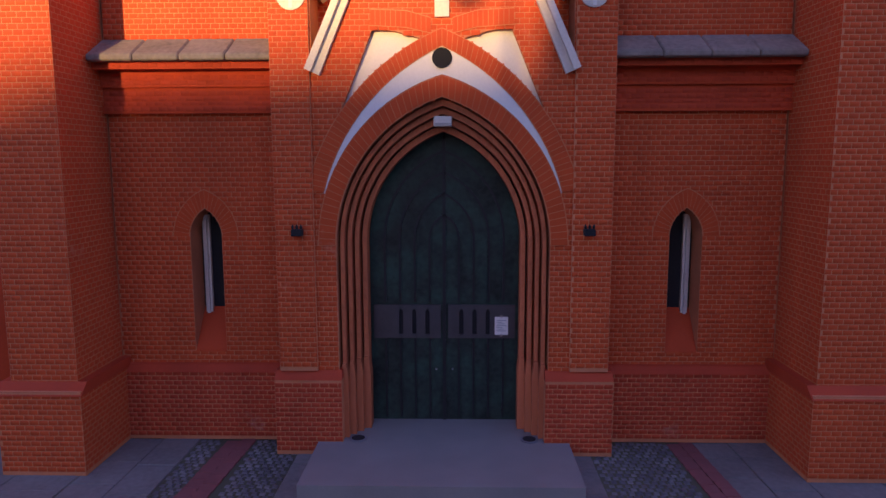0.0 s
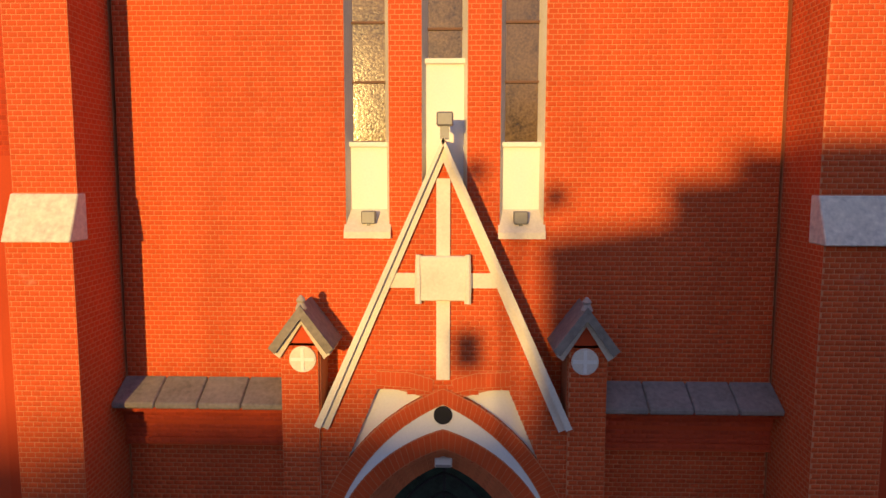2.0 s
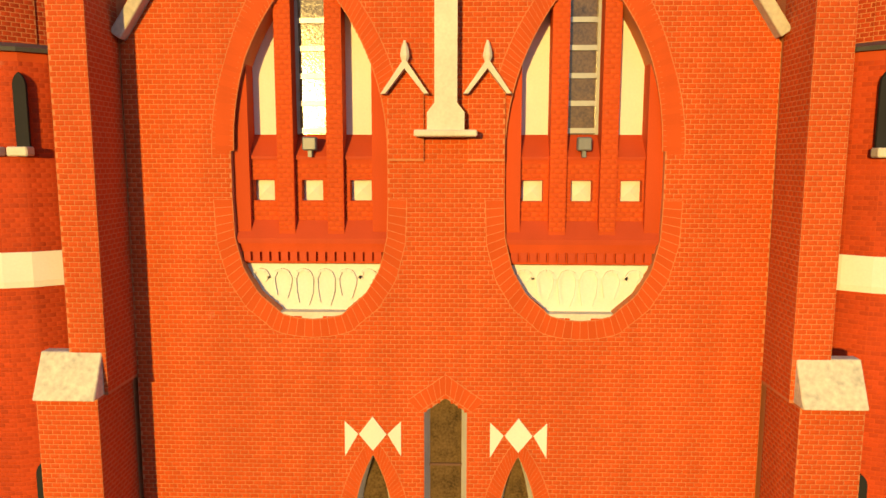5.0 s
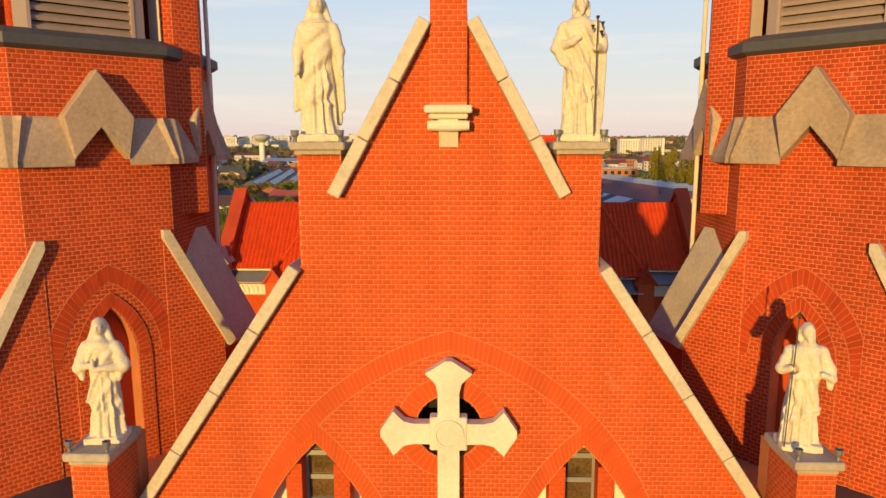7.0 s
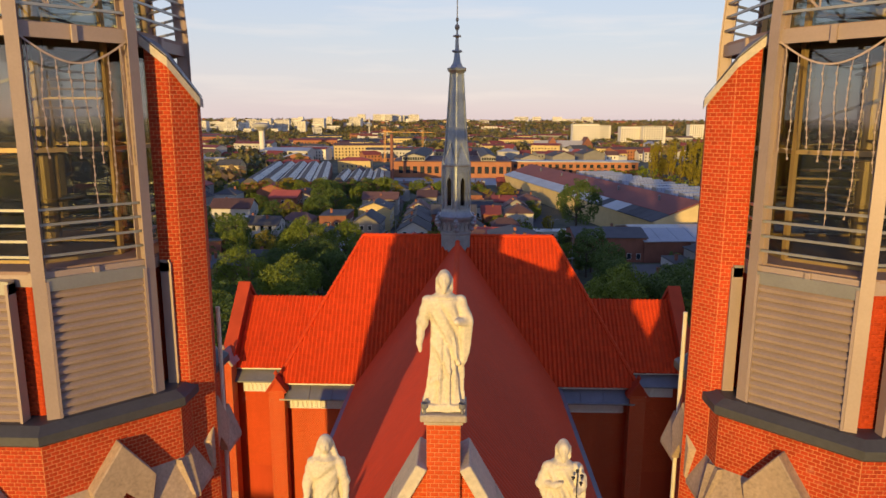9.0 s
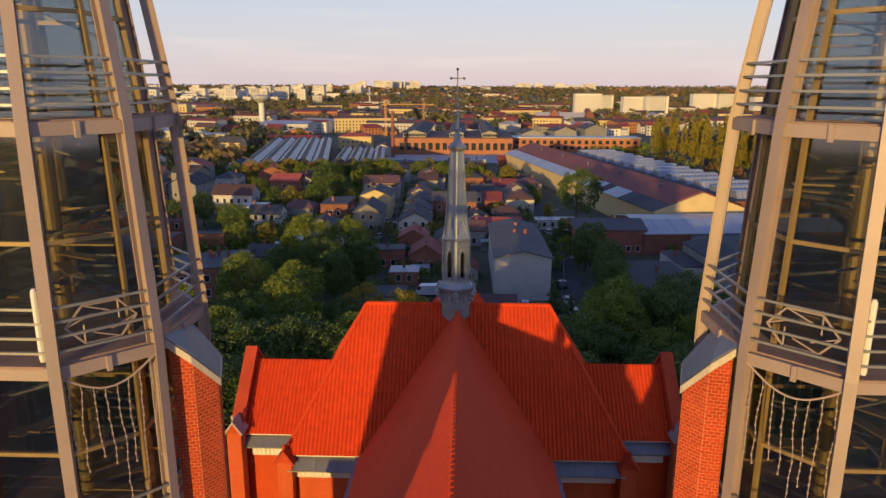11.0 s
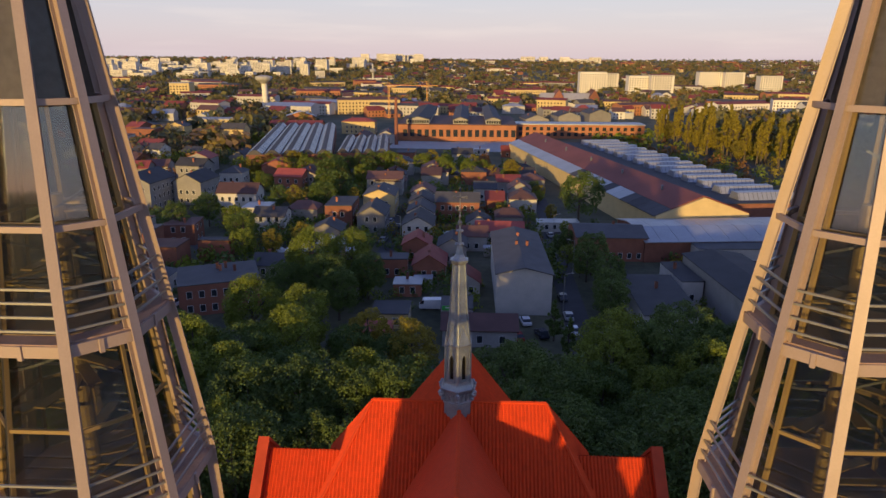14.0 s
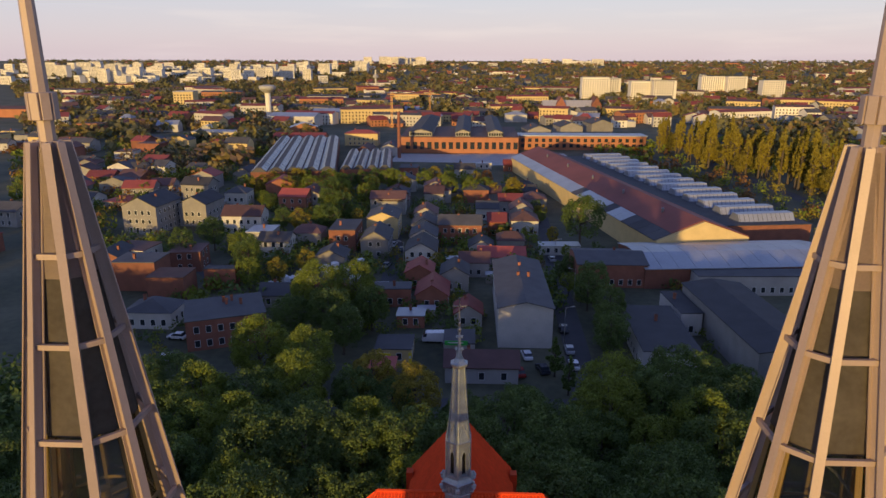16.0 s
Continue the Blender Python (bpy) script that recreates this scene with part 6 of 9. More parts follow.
# ---- nave, transept, choir and ridge turret ----
def tile_skin(name, quad_pts, parent, mat=TILE, w=0.24, h=0.34, label="", relief=1.0):
    """Clay tiles over a flat roof slope. quad_pts: outline in space, first edge is the eave."""
    p = [Vector(q) for q in quad_pts]
    u = (p[1] - p[0]).normalized()
    n = (p[1] - p[0]).cross(p[2] - p[0]).normalized()
    if n.z < 0:
        n = -n
    v = n.cross(u)
    if v.z < 0:
        v = -v
    loop = [((q - p[0]).dot(u), (q - p[0]).dot(v)) for q in p]
    top = max(b for a, b in loop)
    vs, fs = [], []
    rows = int(top / h) + 1
    for r in range(rows):
        v0, v1 = r * h - 0.03, min((r + 1) * h + 0.02, top)
        for a, b in spans([loop], min((r + 0.5) * h, top - 0.01)):
            k = math.floor(a / w)
            while k * w < b:
                x0, x1 = max(a, k * w), min(b, (k + 1) * w - 0.006)
                k += 1
                if x1 - x0 < 0.04:
                    continue
                xm = x0 + (x1 - x0) * 0.42
                i = len(vs)
                for x, y, z in ((x0, v0, 0.040), (xm, v0, 0.115), (x1, v0, 0.032), (x0, v1, 0.014), (xm, v1, 0.090), (x1, v1, 0.006), (x0, v0, 0.0), (x1, v0, 0.0)):
                    vs.append(tuple(p[0] + u * x + v * y + n * (0.01 + z * relief)))
                fs += [(i, i + 1, i + 4, i + 3), (i + 1, i + 2, i + 5, i + 4), (i + 6, i + 7, i + 2, i + 1), (i + 6, i + 1, i)]
    ob = new(name, mesh_from(name, vs, fs, mat))
    ob.parent = parent
    return tagged(ob, label, kind="stuff")

def roof_body(name, verts, faces, mat, parent=None):
    ob = new(name, mesh_from(name, verts, faces, mat))
    ob.parent = parent
    return ob

NZ, NE = 27.5, 20.45
nave = empty("nave", pose(0, DEEP, 0), label="church nave with a steep red clay tile roof", category="church", kind="structure")
roof_body("roof_deck", [(-5.5, 0.6, NE), (0, 0.6, NZ), (5.5, 0.6, NE), (-5.5, 31, NE), (0, 31, NZ), (5.5, 31, NE)], [(0, 1, 4, 3), (1, 2, 5, 4), (0, 2, 1), (3, 4, 5), (0, 3, 5, 2)], BRICK_WALL, nave)
tile_skin("nave_tiles", [(-5.5, 24.8, NE), (-5.5, 0.7, NE), (0, 0.7, NZ), (0, 30.4, NZ)], nave, NAVE_TILE, relief=0.18)
tile_skin("nave_tiles", [(5.5, 0.7, NE), (5.5, 24.8, NE), (0, 30.4, NZ), (0, 0.7, NZ)], nave, NAVE_TILE, relief=0.18)
bm = bmesh.new()
box(bm, -5.2, 5.2, 0.75, 30, G, NE - 0.2)
part("nave_wall", bm, BRICK_WALL, nave)
for s in (-1, 1):
    bm = bmesh.new()
    box(bm, s * 5.62 - 0.12, s * 5.62 + 0.12, 0.8, 24.6, NE - 0.25, NE - 0.05)
    part("gutter", bm, LEAD, nave, "grey gutter")
    bm = bmesh.new()
    lathe(bm, [(0.045, 15.0), (0.045, 30.6)], 8, Matrix.Translation((s * 5.1, 4.0, 0)))
    part("downpipe", bm, STONE_LIGHT, nave, "pale steel lightning and rain pipe")
for j in range(82):
    y = 0.9 + j * 0.36
    bm = bmesh.new()
    lathe(bm, [(0.13, 0), (0.15, 0.04), (0.12, 0.37)], 8, Matrix.Translation((0, y, NZ + 0.02)) @ pose(0, 0, 0, -90))
    part("ridge_tile", bm, TILE, nave)

ALONG = Matrix(((0, 1, 0, 0), (1, 0, 0, 0), (0, 0, 1, 0), (0, 0, 0, 1)))

def pier_gable(x, y0, y1, z, bm):
    """The brick triangle below a gabled pier cap."""
    prism(bm, [(x - 0.43, z - 0.05), (x + 0.43, z - 0.05), (x, z + 0.56)], ID, y0, y1)
    return bm

def pier_cap(x, y0, y1, z):
    """Two sloping slabs meeting in a ridge, with a knob at the front."""
    bm = bmesh.new()
    prism(bm, [(x - 0.60, z - 0.10), (x - 0.48, z - 0.14), (x, z + 0.57), (x + 0.48, z - 0.14), (x + 0.60, z - 0.10), (x, z + 0.76)], ID, y0, y1)
    lathe(bm, [(0.06, z + 0.68), (0.05, z + 0.82), (0.12, z + 0.92), (0.11, z + 1.0), (0.02, z + 1.12)], 7, Matrix.Translation((x, y0 + 0.16, 0)))
    return bm

transept = empty("transept", pose(0, DEEP, 0), label="transept with hipped red tile roof and brick walls", category="church", kind="structure")
TR, TE, TY0, TY1 = 27.7, 20.5, 24.5, 36.3
hx, ex = 5.75, 9.85
V = [(-ex, TY0, TE), (ex, TY0, TE), (ex, TY1, TE), (-ex, TY1, TE), (-hx, 30.4, TR), (hx, 30.4, TR)]
roof_body("roof_deck", V, [(0, 1, 5, 4), (1, 2, 5), (2, 3, 4, 5), (3, 0, 4), (0, 3, 2, 1)], BRICK_WALL, transept)
tile_skin("transept_tiles", [V[0], V[1], V[5], V[4]], transept)
tile_skin("transept_tiles", [V[2], V[3], V[4], V[5]], transept)
tile_skin("transept_tiles", [V[1], V[2], V[5]], transept)
tile_skin("transept_tiles", [V[3], V[0], V[4]], transept)
for a, b in ((V[0], V[4]), (V[1], V[5]), (V[4], V[5])):
    a, b = Vector(a), Vector(b)
    n = int((b - a).length / 0.36)
    for j in range(n):
        p = a.lerp(b, j / n)
        bm = bmesh.new()
        lathe(bm, [(0.12, 0), (0.14, 0.04), (0.11, 0.38)], 6, Matrix.Translation(p + Vector((0, 0, 0.05))) @ (b - a).to_track_quat("Z", "Y").to_matrix().to_4x4())
        part("hip_tile", bm, TILE, transept)
bm = bmesh.new()
box(bm, -9.6, 9.6, 24.8, 36.0, G, 20.2)
tw = part("transept_wall", bm, MORTAR, transept)
for s in (-1, 1):
    x0, x1 = sorted((s * 5.2, s * 9.6))
    brick_panel(tw, [(x0, 12.0), (x1, 12.0), (x1, 19.0), (x0, 19.0)], [], Matrix.Translation((0, 24.8, 0)))
    bm = bmesh.new()
    prism(bm, [(24.12, 19.66), (24.12, 19.74), (24.74, 20.34), (24.82, 20.34), (24.82, 19.60)], ALONG, x0, x1)
    gr = part("gutter_roof", bm, LEAD, transept, "grey metal gutter strip")
    for k in range(4):
        u = x0 + 0.35 + k * (x1 - x0 - 0.7) / 3
        bm = bmesh.new()
        bar(bm, (u, 24.13, 19.77), (u, 24.72, 20.35), 0.05)
        part("seam", bm, LEAD, gr)
    bm = bmesh.new()
    prism(bm, [(24.58, 20.36), (24.58, 20.46), (24.80, 20.50), (24.80, 20.36)], ALONG, x0, x1)
    part("eaves_lip", bm, PLASTER, transept, "pale eaves lip")
    bm = bmesh.new()
    k = 0
    while x0 + 0.1 + 0.16 * k < x1 - 0.1:
        box(bm, x0 + 0.1 + 0.16 * k, x0 + 0.18 + 0.16 * k, 24.66, 24.82, 19.57, 19.68)
        k += 1
    tagged(part("dentil_row", bm, PLASTER, transept), kind="stuff")
    bm = bmesh.new()
    box(bm, x0 + 0.2, x1 - 0.5, 24.68, 24.8, 18.95, 19.55)
    band = part("tracery_band", bm, PLASTER, transept, "pale tracery band below the eaves")
    for j in range(14):
        bm = bmesh.new()
        u = x0 + 0.45 + j * 0.26
        slab(bm, lancet(u, 0.12, 19.00, 19.32, 0.18, 5), [lancet(u, 0.075, 19.03, 19.30, 0.12, 5)], Matrix.Translation((0, 24.63, 0)), 0.05)
        part("tracery_loop", bm, PLASTER, band)
    bm = bmesh.new()
    bar(bm, (x0, 24.08, 19.70), (x1, 24.08, 19.70), 0.07)
    part("gutter_rim", bm, STEEL_GREY, transept)
    # corner pier with little gabled cap
    px = s * 9.75
    bm = bmesh.new()
    box(bm, px - 0.42, px + 0.42, 24.1, 25.0, G, 20.3)
    pr = part("corner_pier", bm, MORTAR, transept)
    brick_panel(pr, [(px - 0.42, 13), (px + 0.42, 13), (px + 0.42, 20.3), (px - 0.42, 20.3)], [], Matrix.Translation((0, 24.1, 0)))
    bm = bmesh.new()
    part("pier_gable", pier_gable(px, 24.06, 25.04, 20.25, bm), BRICK_WALL, transept)
    part("pier_cap", pier_cap(px, 23.96, 25.12, 20.25), BRICK_DARK, transept, "dark red gabled cap with a knob")
    # outer chapel
    ch = empty("side_chapel", pose(0, DEEP, 0), label="low transept wing with a red tile roof and coped gable wall", category="church", group="transept wings", kind="structure")
    xi, xo = s * 7.4, s * 13.15
    Vv = [(xi, 27.0, 20.4), (xo, 27.0, 20.4), (xo, 30.4, 23.85), (xi, 30.4, 23.85), (xo, 33.8, 20.4), (xi, 33.8, 20.4)]
    roof_body("roof_deck", Vv, [(0, 1, 2, 3), (3, 2, 4, 5), (1, 4, 2), (0, 3, 5), (0, 5, 4, 1)], BRICK_WALL, ch)
    tile_skin("chapel_tiles", [Vv[0], Vv[1], Vv[2], Vv[3]] if s > 0 else [Vv[1], Vv[0], Vv[3], Vv[2]], ch)
    tile_skin("chapel_tiles", [Vv[4], Vv[5], Vv[3], Vv[2]] if s > 0 else [Vv[5], Vv[4], Vv[2], Vv[3]], ch)
    bm = bmesh.new()
    a, b = sorted((s * 7.4, s * 13.0))
    box(bm, a, b, 27.3, 33.5, G, 20.2)
    part("chapel_wall", bm, BRICK_WALL, ch)
    brick_panel(ch, [(a, 14), (b, 14), (b, 20.1), (a, 20.1)], [], Matrix.Translation((0, 27.3, 0)))
    bm = bmesh.new()
    a, b = sorted((s * 13.0, s * 13.5))
    prism(bm, [(26.7, G), (34.1, G), (34.1, 20.9), (30.4, 24.5), (26.7, 20.9)], Matrix(((0, 1, 0, 0), (1, 0, 0, 0), (0, 0, 1, 0), (0, 0, 0, 1))), a, b)
    part("gable_wall", bm, BRICK_WALL, ch)
    bm = bmesh.new()
    a, b = sorted((s * 12.9, s * 13.65))
    prism(bm, [(26.55, 20.75), (30.4, 24.45), (34.25, 20.75), (34.25, 21.0), (30.4, 24.75), (26.55, 21.0)], Matrix(((0, 1, 0, 0), (1, 0, 0, 0), (0, 0, 1, 0), (0, 0, 0, 1))), a, b)
    part("gable_coping", bm, BRICK_DARK, ch, "dark red coping")
    bm = bmesh.new()
    box(bm, s * 13.3 - 0.42, s * 13.3 + 0.42, 26.1, 27.0, G, 21.0)
    pr = part("chapel_pier", bm, MORTAR, ch)
    brick_panel(pr, [(s * 13.3 - 0.42, 13), (s * 13.3 + 0.42, 13), (s * 13.3 + 0.42, 21.0), (s * 13.3 - 0.42, 21.0)], [], Matrix.Translation((0, 26.1, 0)))
    bm = bmesh.new()
    part("pier_gable", pier_gable(s * 13.3, 26.06, 27.04, 20.95, bm), BRICK_WALL, ch)
    part("pier_cap", pier_cap(s * 13.3, 25.96, 27.12, 20.95), STONE, ch, "tan gabled cap with a knob")
    bm = bmesh.new()
    a, b = sorted((s * 9.9, s * 12.9))
    prism(bm, [(26.62, 19.62), (26.62, 19.70), (27.24, 20.26), (27.32, 20.26), (27.32, 19.56)], ALONG, a, b)
    part("gutter_roof", bm, LEAD, ch)
    bm = bmesh.new()
    prism(bm, [(27.06, 20.28), (27.06, 20.38), (27.28, 20.42), (27.28, 20.28)], ALONG, a, b)
    part("eaves_lip", bm, PLASTER, ch, "pale eaves lip")
    bm = bmesh.new()
    box(bm, a + 0.3, b - 0.3, 27.18, 27.3, 18.85, 19.45)
    band = part("tracery_band", bm, PLASTER, ch, "pale tracery band below the eaves")
    for j in range(9):
        bm = bmesh.new()
        u = a + 0.46 + j * 0.26
        slab(bm, lancet(u, 0.12, 18.90, 19.22, 0.18, 5), [lancet(u, 0.075, 18.93, 19.20, 0.12, 5)], Matrix.Translation((0, 27.13, 0)), 0.05)
        part("tracery_loop", bm, PLASTER, band)

choir = empty("choir", pose(0, DEEP, 0), label="choir with a steep red tile roof and hipped end", category="church", kind="structure")
roof_body("roof_deck", [(-4.6, 36, 19.4), (4.6, 36, 19.4), (4.6, 46, 19.4), (-4.6, 46, 19.4), (0, 34, 26.8), (0, 42.5, 26.8)], [(0, 4, 5, 3), (1, 2, 5, 4), (2, 3, 5), (0, 1, 4)], TILE, choir)
tile_skin("choir_tiles", [(-4.6, 46, 19.4), (-4.6, 36, 19.4), (0, 34, 26.8), (0, 42.5, 26.8)], choir)
tile_skin("choir_tiles", [(4.6, 36, 19.4), (4.6, 46, 19.4), (0, 42.5, 26.8), (0, 34, 26.8)], choir)
bm = bmesh.new()
box(bm, -4.4, 4.4, 36, 45.8, G, 19.3)
part("choir_wall", bm, BRICK_WALL, choir)
for s in (-1, 1):
    bm = bmesh.new()
    box(bm, s * 4.75 - 0.3, s * 4.75 + 0.3, 43.5, 44.3, G, 20.3)
    part("choir_pier", bm, BRICK_WALL, choir)


def ridge_turret(x, y):
    """A six-sided zinc turret, one corner towards the street."""
    t = empty("ridge_turret", label="slender zinc-clad ridge turret with lantern, spire and cross", category="turret")
    m = Matrix.Translation((x, y, 0))
    bm = bmesh.new()
    lathe(bm, [(1.0, 26.3), (1.0, 27.9), (1.06, 27.95), (1.06, 28.06), (1.0, 28.12), (0.98, 28.55), (1.05, 28.75), (1.17, 28.86), (1.20, 29.0), (1.12, 29.08), (1.0, 29.3), (0.96, 29.5)], 6, m)
    base = part("turret_base", bm, SPIRE_M, t)
    corners = [Vector((math.cos(math.pi / 6 * (2 * k + 1)), math.sin(math.pi / 6 * (2 * k + 1)), 0)) for k in range(6)]
    foot = Vector((x, y, 0))
    for k, d in enumerate(corners):
        side = Vector((-d.y, d.x, 0))
        mm = face_matrix(x, y, math.pi / 3 * k, 0.0)
        # carved band: three little arches on each side, crockets curling out of the corners
        for u in (-0.30, 0.0, 0.30):
            bm = bmesh.new()
            slab(bm, lancet(u, 0.145, 28.16, 28.46, 0.22, 5), [lancet(u, 0.085, 28.20, 28.44, 0.14, 5)], mm @ Matrix.Translation((0, -0.94, 0)), 0.10)
            part("blind_arch", bm, SPIRE_M, base)
        bm = bmesh.new()
        for r, z, w in ((1.10, 28.28, 0.15), (1.22, 28.62, 0.19), (1.30, 28.80, 0.15), (1.20, 29.02, 0.12)):
            lathe(bm, [(w * 0.3, -w), (w * 0.85, -w * 0.5), (w, 0.02), (w * 0.7, w * 0.6), (w * 0.2, w)], 7, Matrix.Translation(foot + d * r + Vector((0, 0, z))))
        part("crocket", bm, SPIRE_M, base)
        bm = bmesh.new()
        bar(bm, foot + d * 0.92 + Vector((0, 0, 29.4)), foot + d * 0.90 + Vector((0, 0, 32.1)), 0.13, 0.13, d)
        part("lantern_post", bm, SPIRE_M, t)
        # lantern side with its slender pointed opening
        bm = bmesh.new()
        slab(bm, [(-0.46, 29.4), (0.46, 29.4), (0.46, 32.05), (-0.46, 32.05)], [lancet(0, 0.15, 29.68, 31.0, 0.38, 6)], mm @ Matrix.Translation((0, -0.79, 0)), 0.08)
        wall = part("lantern_wall", bm, SPIRE_M, t)
        bm = bmesh.new()
        slab(bm, lancet(0, 0.23, 29.58, 31.0, 0.50, 6), [lancet(0, 0.16, 29.68, 31.0, 0.39, 6)], mm @ Matrix.Translation((0, -0.825, 0)), 0.05)
        part("opening_frame", bm, SPIRE_M, wall)
        bm = bmesh.new()
        prism(bm, [(-0.24, 29.48), (0.24, 29.48), (0.24, 29.60), (-0.24, 29.60)], mm, -0.88, -0.78)
        part("opening_sill", bm, SPIRE_M, wall)
        # steep gablet leaning back on the foot of the spire
        bm = bmesh.new()
        p = [mm @ Vector((u, w, v)) for u, w, v in ((-0.44, -0.83, 32.1), (0.44, -0.83, 32.1), (0.0, -0.60, 33.35))]
        q = [mm @ Vector((u, w, v)) for u, w, v in ((-0.40, -0.45, 32.1), (0.40, -0.45, 32.1), (0.0, -0.42, 33.30))]
        pv, qv = [bm.verts.new(c) for c in p], [bm.verts.new(c) for c in q]
        bm.faces.new(pv); bm.faces.new(qv[::-1])
        for a in range(3):
            b = (a + 1) % 3
            bm.faces.new((pv[b], pv[a], qv[a], qv[b]))
        g = part("gablet", bm, SPIRE_M, t)
        bm = bmesh.new()
        for a in (0, 1):
            bar(bm, p[a], p[2], 0.06)
        part("gablet_edge", bm, SPIRE_M, g)
        bm = bmesh.new()
        bar(bm, foot + d * 0.90 + Vector((0, 0, 32.1)), foot + d * 0.715 + Vector((0, 0, 33.3)), 0.09, 0.09, d)
        bar(bm, foot + d * 0.715 + Vector((0, 0, 33.3)), foot + d * 0.425 + Vector((0, 0, 37.35)), 0.08, 0.08, d)
        part("spire_rib", bm, SPIRE_M, t)
        for r, z, w in ((0.25, 38.6, 0.085), (0.20, 39.45, 0.07)):
            bm = bmesh.new()
            lathe(bm, [(w * 0.3, -w * 0.7), (w, -0.1 * w), (w * 0.8, w * 0.5), (w * 0.1, w)], 6, Matrix.Translation(foot + d * r + Vector((0, 0, z))))
            part("crocket", bm, SPIRE_M, t)
    # black body inside, for the shade seen through the lantern openings
    bm = bmesh.new()
    lathe(bm, [(0.62, 29.3), (0.60, 32.1)], 6, m)
    part("lantern_shade", bm, DARK, t)
    bm = bmesh.new()
    lathe(bm, [(0.97, 31.98), (1.0, 32.03), (1.0, 32.10), (0.90, 32.14), (0.69, 33.3), (0.41, 37.33)], 6, m)
    part("spire_cone", bm, SPIRE_M, t)
    bm = bmesh.new()
    lathe(bm, [(0.42, 37.30), (0.46, 37.38), (0.62, 37.52), (0.64, 37.64), (0.42, 37.72), (0.26, 37.95), (0.17, 38.5), (0.19, 38.56), (0.19, 38.64), (0.14, 38.70), (0.10, 39.36), (0.15, 39.42), (0.15, 39.50), (0.07, 39.56), (0.06, 39.8)], 6, m)
    part("spire_top", bm, SPIRE_M, t)
    bm = bmesh.new()
    lathe(bm, [(0.04, 39.75), (0.13, 39.86), (0.15, 39.95), (0.12, 40.04), (0.04, 40.14), (0.04, 40.25), (0.09, 40.33), (0.09, 40.42), (0.03, 40.5)], 10, m)
    part("ball_finial", bm, LEAD, t)
    bm = bmesh.new()
    bar(bm, (x, y, 40.4), (x, y, 42.1), 0.06)
    bar(bm, (x - 0.36, y, 41.55), (x + 0.36, y, 41.55), 0.06)
    for dx, dz in ((-0.38, 0), (0.38, 0), (0, 0.52)):
        lathe(bm, [(0.02, -0.03), (0.08, -0.03), (0.08, 0.03), (0.02, 0.03)], 10, Matrix.Translation((x + dx, y, 41.55 + dz)) @ pose(0, 0, 0, 90))
    part("cross", bm, LEAD, t)

ridge_turret(-0.12, 30.68)

# ---- forecourt ----
step = empty("entrance_step", label="wide grey granite entrance slab before the door", category="step", kind="structure")
bm = bmesh.new()
prism(bm, [(-1.87, G - 0.2), (1.87, G - 0.2), (1.87, 0.60), (-1.87, 0.60)], ID, -2.03, 0.3)
part("slab", bm, GRANITE, step)
for s in (-1, 1):
    lp = empty("ground_light", label="round flush ground light in the entrance slab", category="lamp", group="ground lights")
    bm = bmesh.new()
    lathe(bm, [(0.135, 0.60), (0.135, 0.612), (0.11, 0.614)], 20, Matrix.Translation((s * 1.29, -0.54, 0)))
    part("lamp_ring", bm, LEAD, lp)
    bm = bmesh.new()
    lathe(bm, [(0.10, 0.61), (0.10, 0.617), (0.05, 0.62)], 20, Matrix.Translation((s * 1.29, -0.54, 0)))
    part("lens", bm, DARK, lp)
# ---- ground ----
def height(x, y):
    r = math.hypot(x, y)
    k = min(max((r - 900) / 3200, 0), 1)
    k = k * k * (3 - 2 * k)
    return 0.38 + 40 * k * (0.85 + 0.35 * noise.noise(Vector((x * 0.0006, y * 0.0006, 0)))) 

rings_ = [0, 20, 60, 120, 200, 320, 480, 680, 900, 1100, 1350, 1650, 2000, 2400, 2800, 3300, 3800, 4300, 4900]
na = 72
vs, fs = [], []
for r in rings_:
    for i in range(na):
        a = 2 * math.pi * i / na
        x, y = r * math.cos(a), 10 + r * math.sin(a)
        vs.append((x, y, height(x, y) if r > 800 else 0.38))
for j in range(len(rings_) - 1):
    for i in range(na):
        a, b = j * na + i, j * na + (i + 1) % na
        fs.append((a, b, b + na, a + na) if j else (a, b + na, a + na))
ground = tagged(new("ground", mesh_from("ground", vs, fs, GROUND)), "town ground of grass, gravel and earth reaching the horizon", "ground", kind="structure")
ground.data.shade_smooth()
SETT = material("worn_stone_setts", (0.135, 0.125, 0.12), 0.9, spread=0.4, scale=1.3, fine=20, island=0.3, bump=0.4)
fore = empty("pavement", label="concrete slab forecourt with red brick strips", category="pavement", kind="structure")
rnd = random.Random(5)
edges = [-9, -8, -7, -6, -5.1, -4.45, -3.86, -3.42, -2.97, -2.2, -1.2, -0.2, 0.8, 1.6, 2.2, 3.45, 3.86, 4.4, 5.0, 6.0, 7.0, 8.0, 9.0]
setts_v, setts_f = [], []
red_me = {}
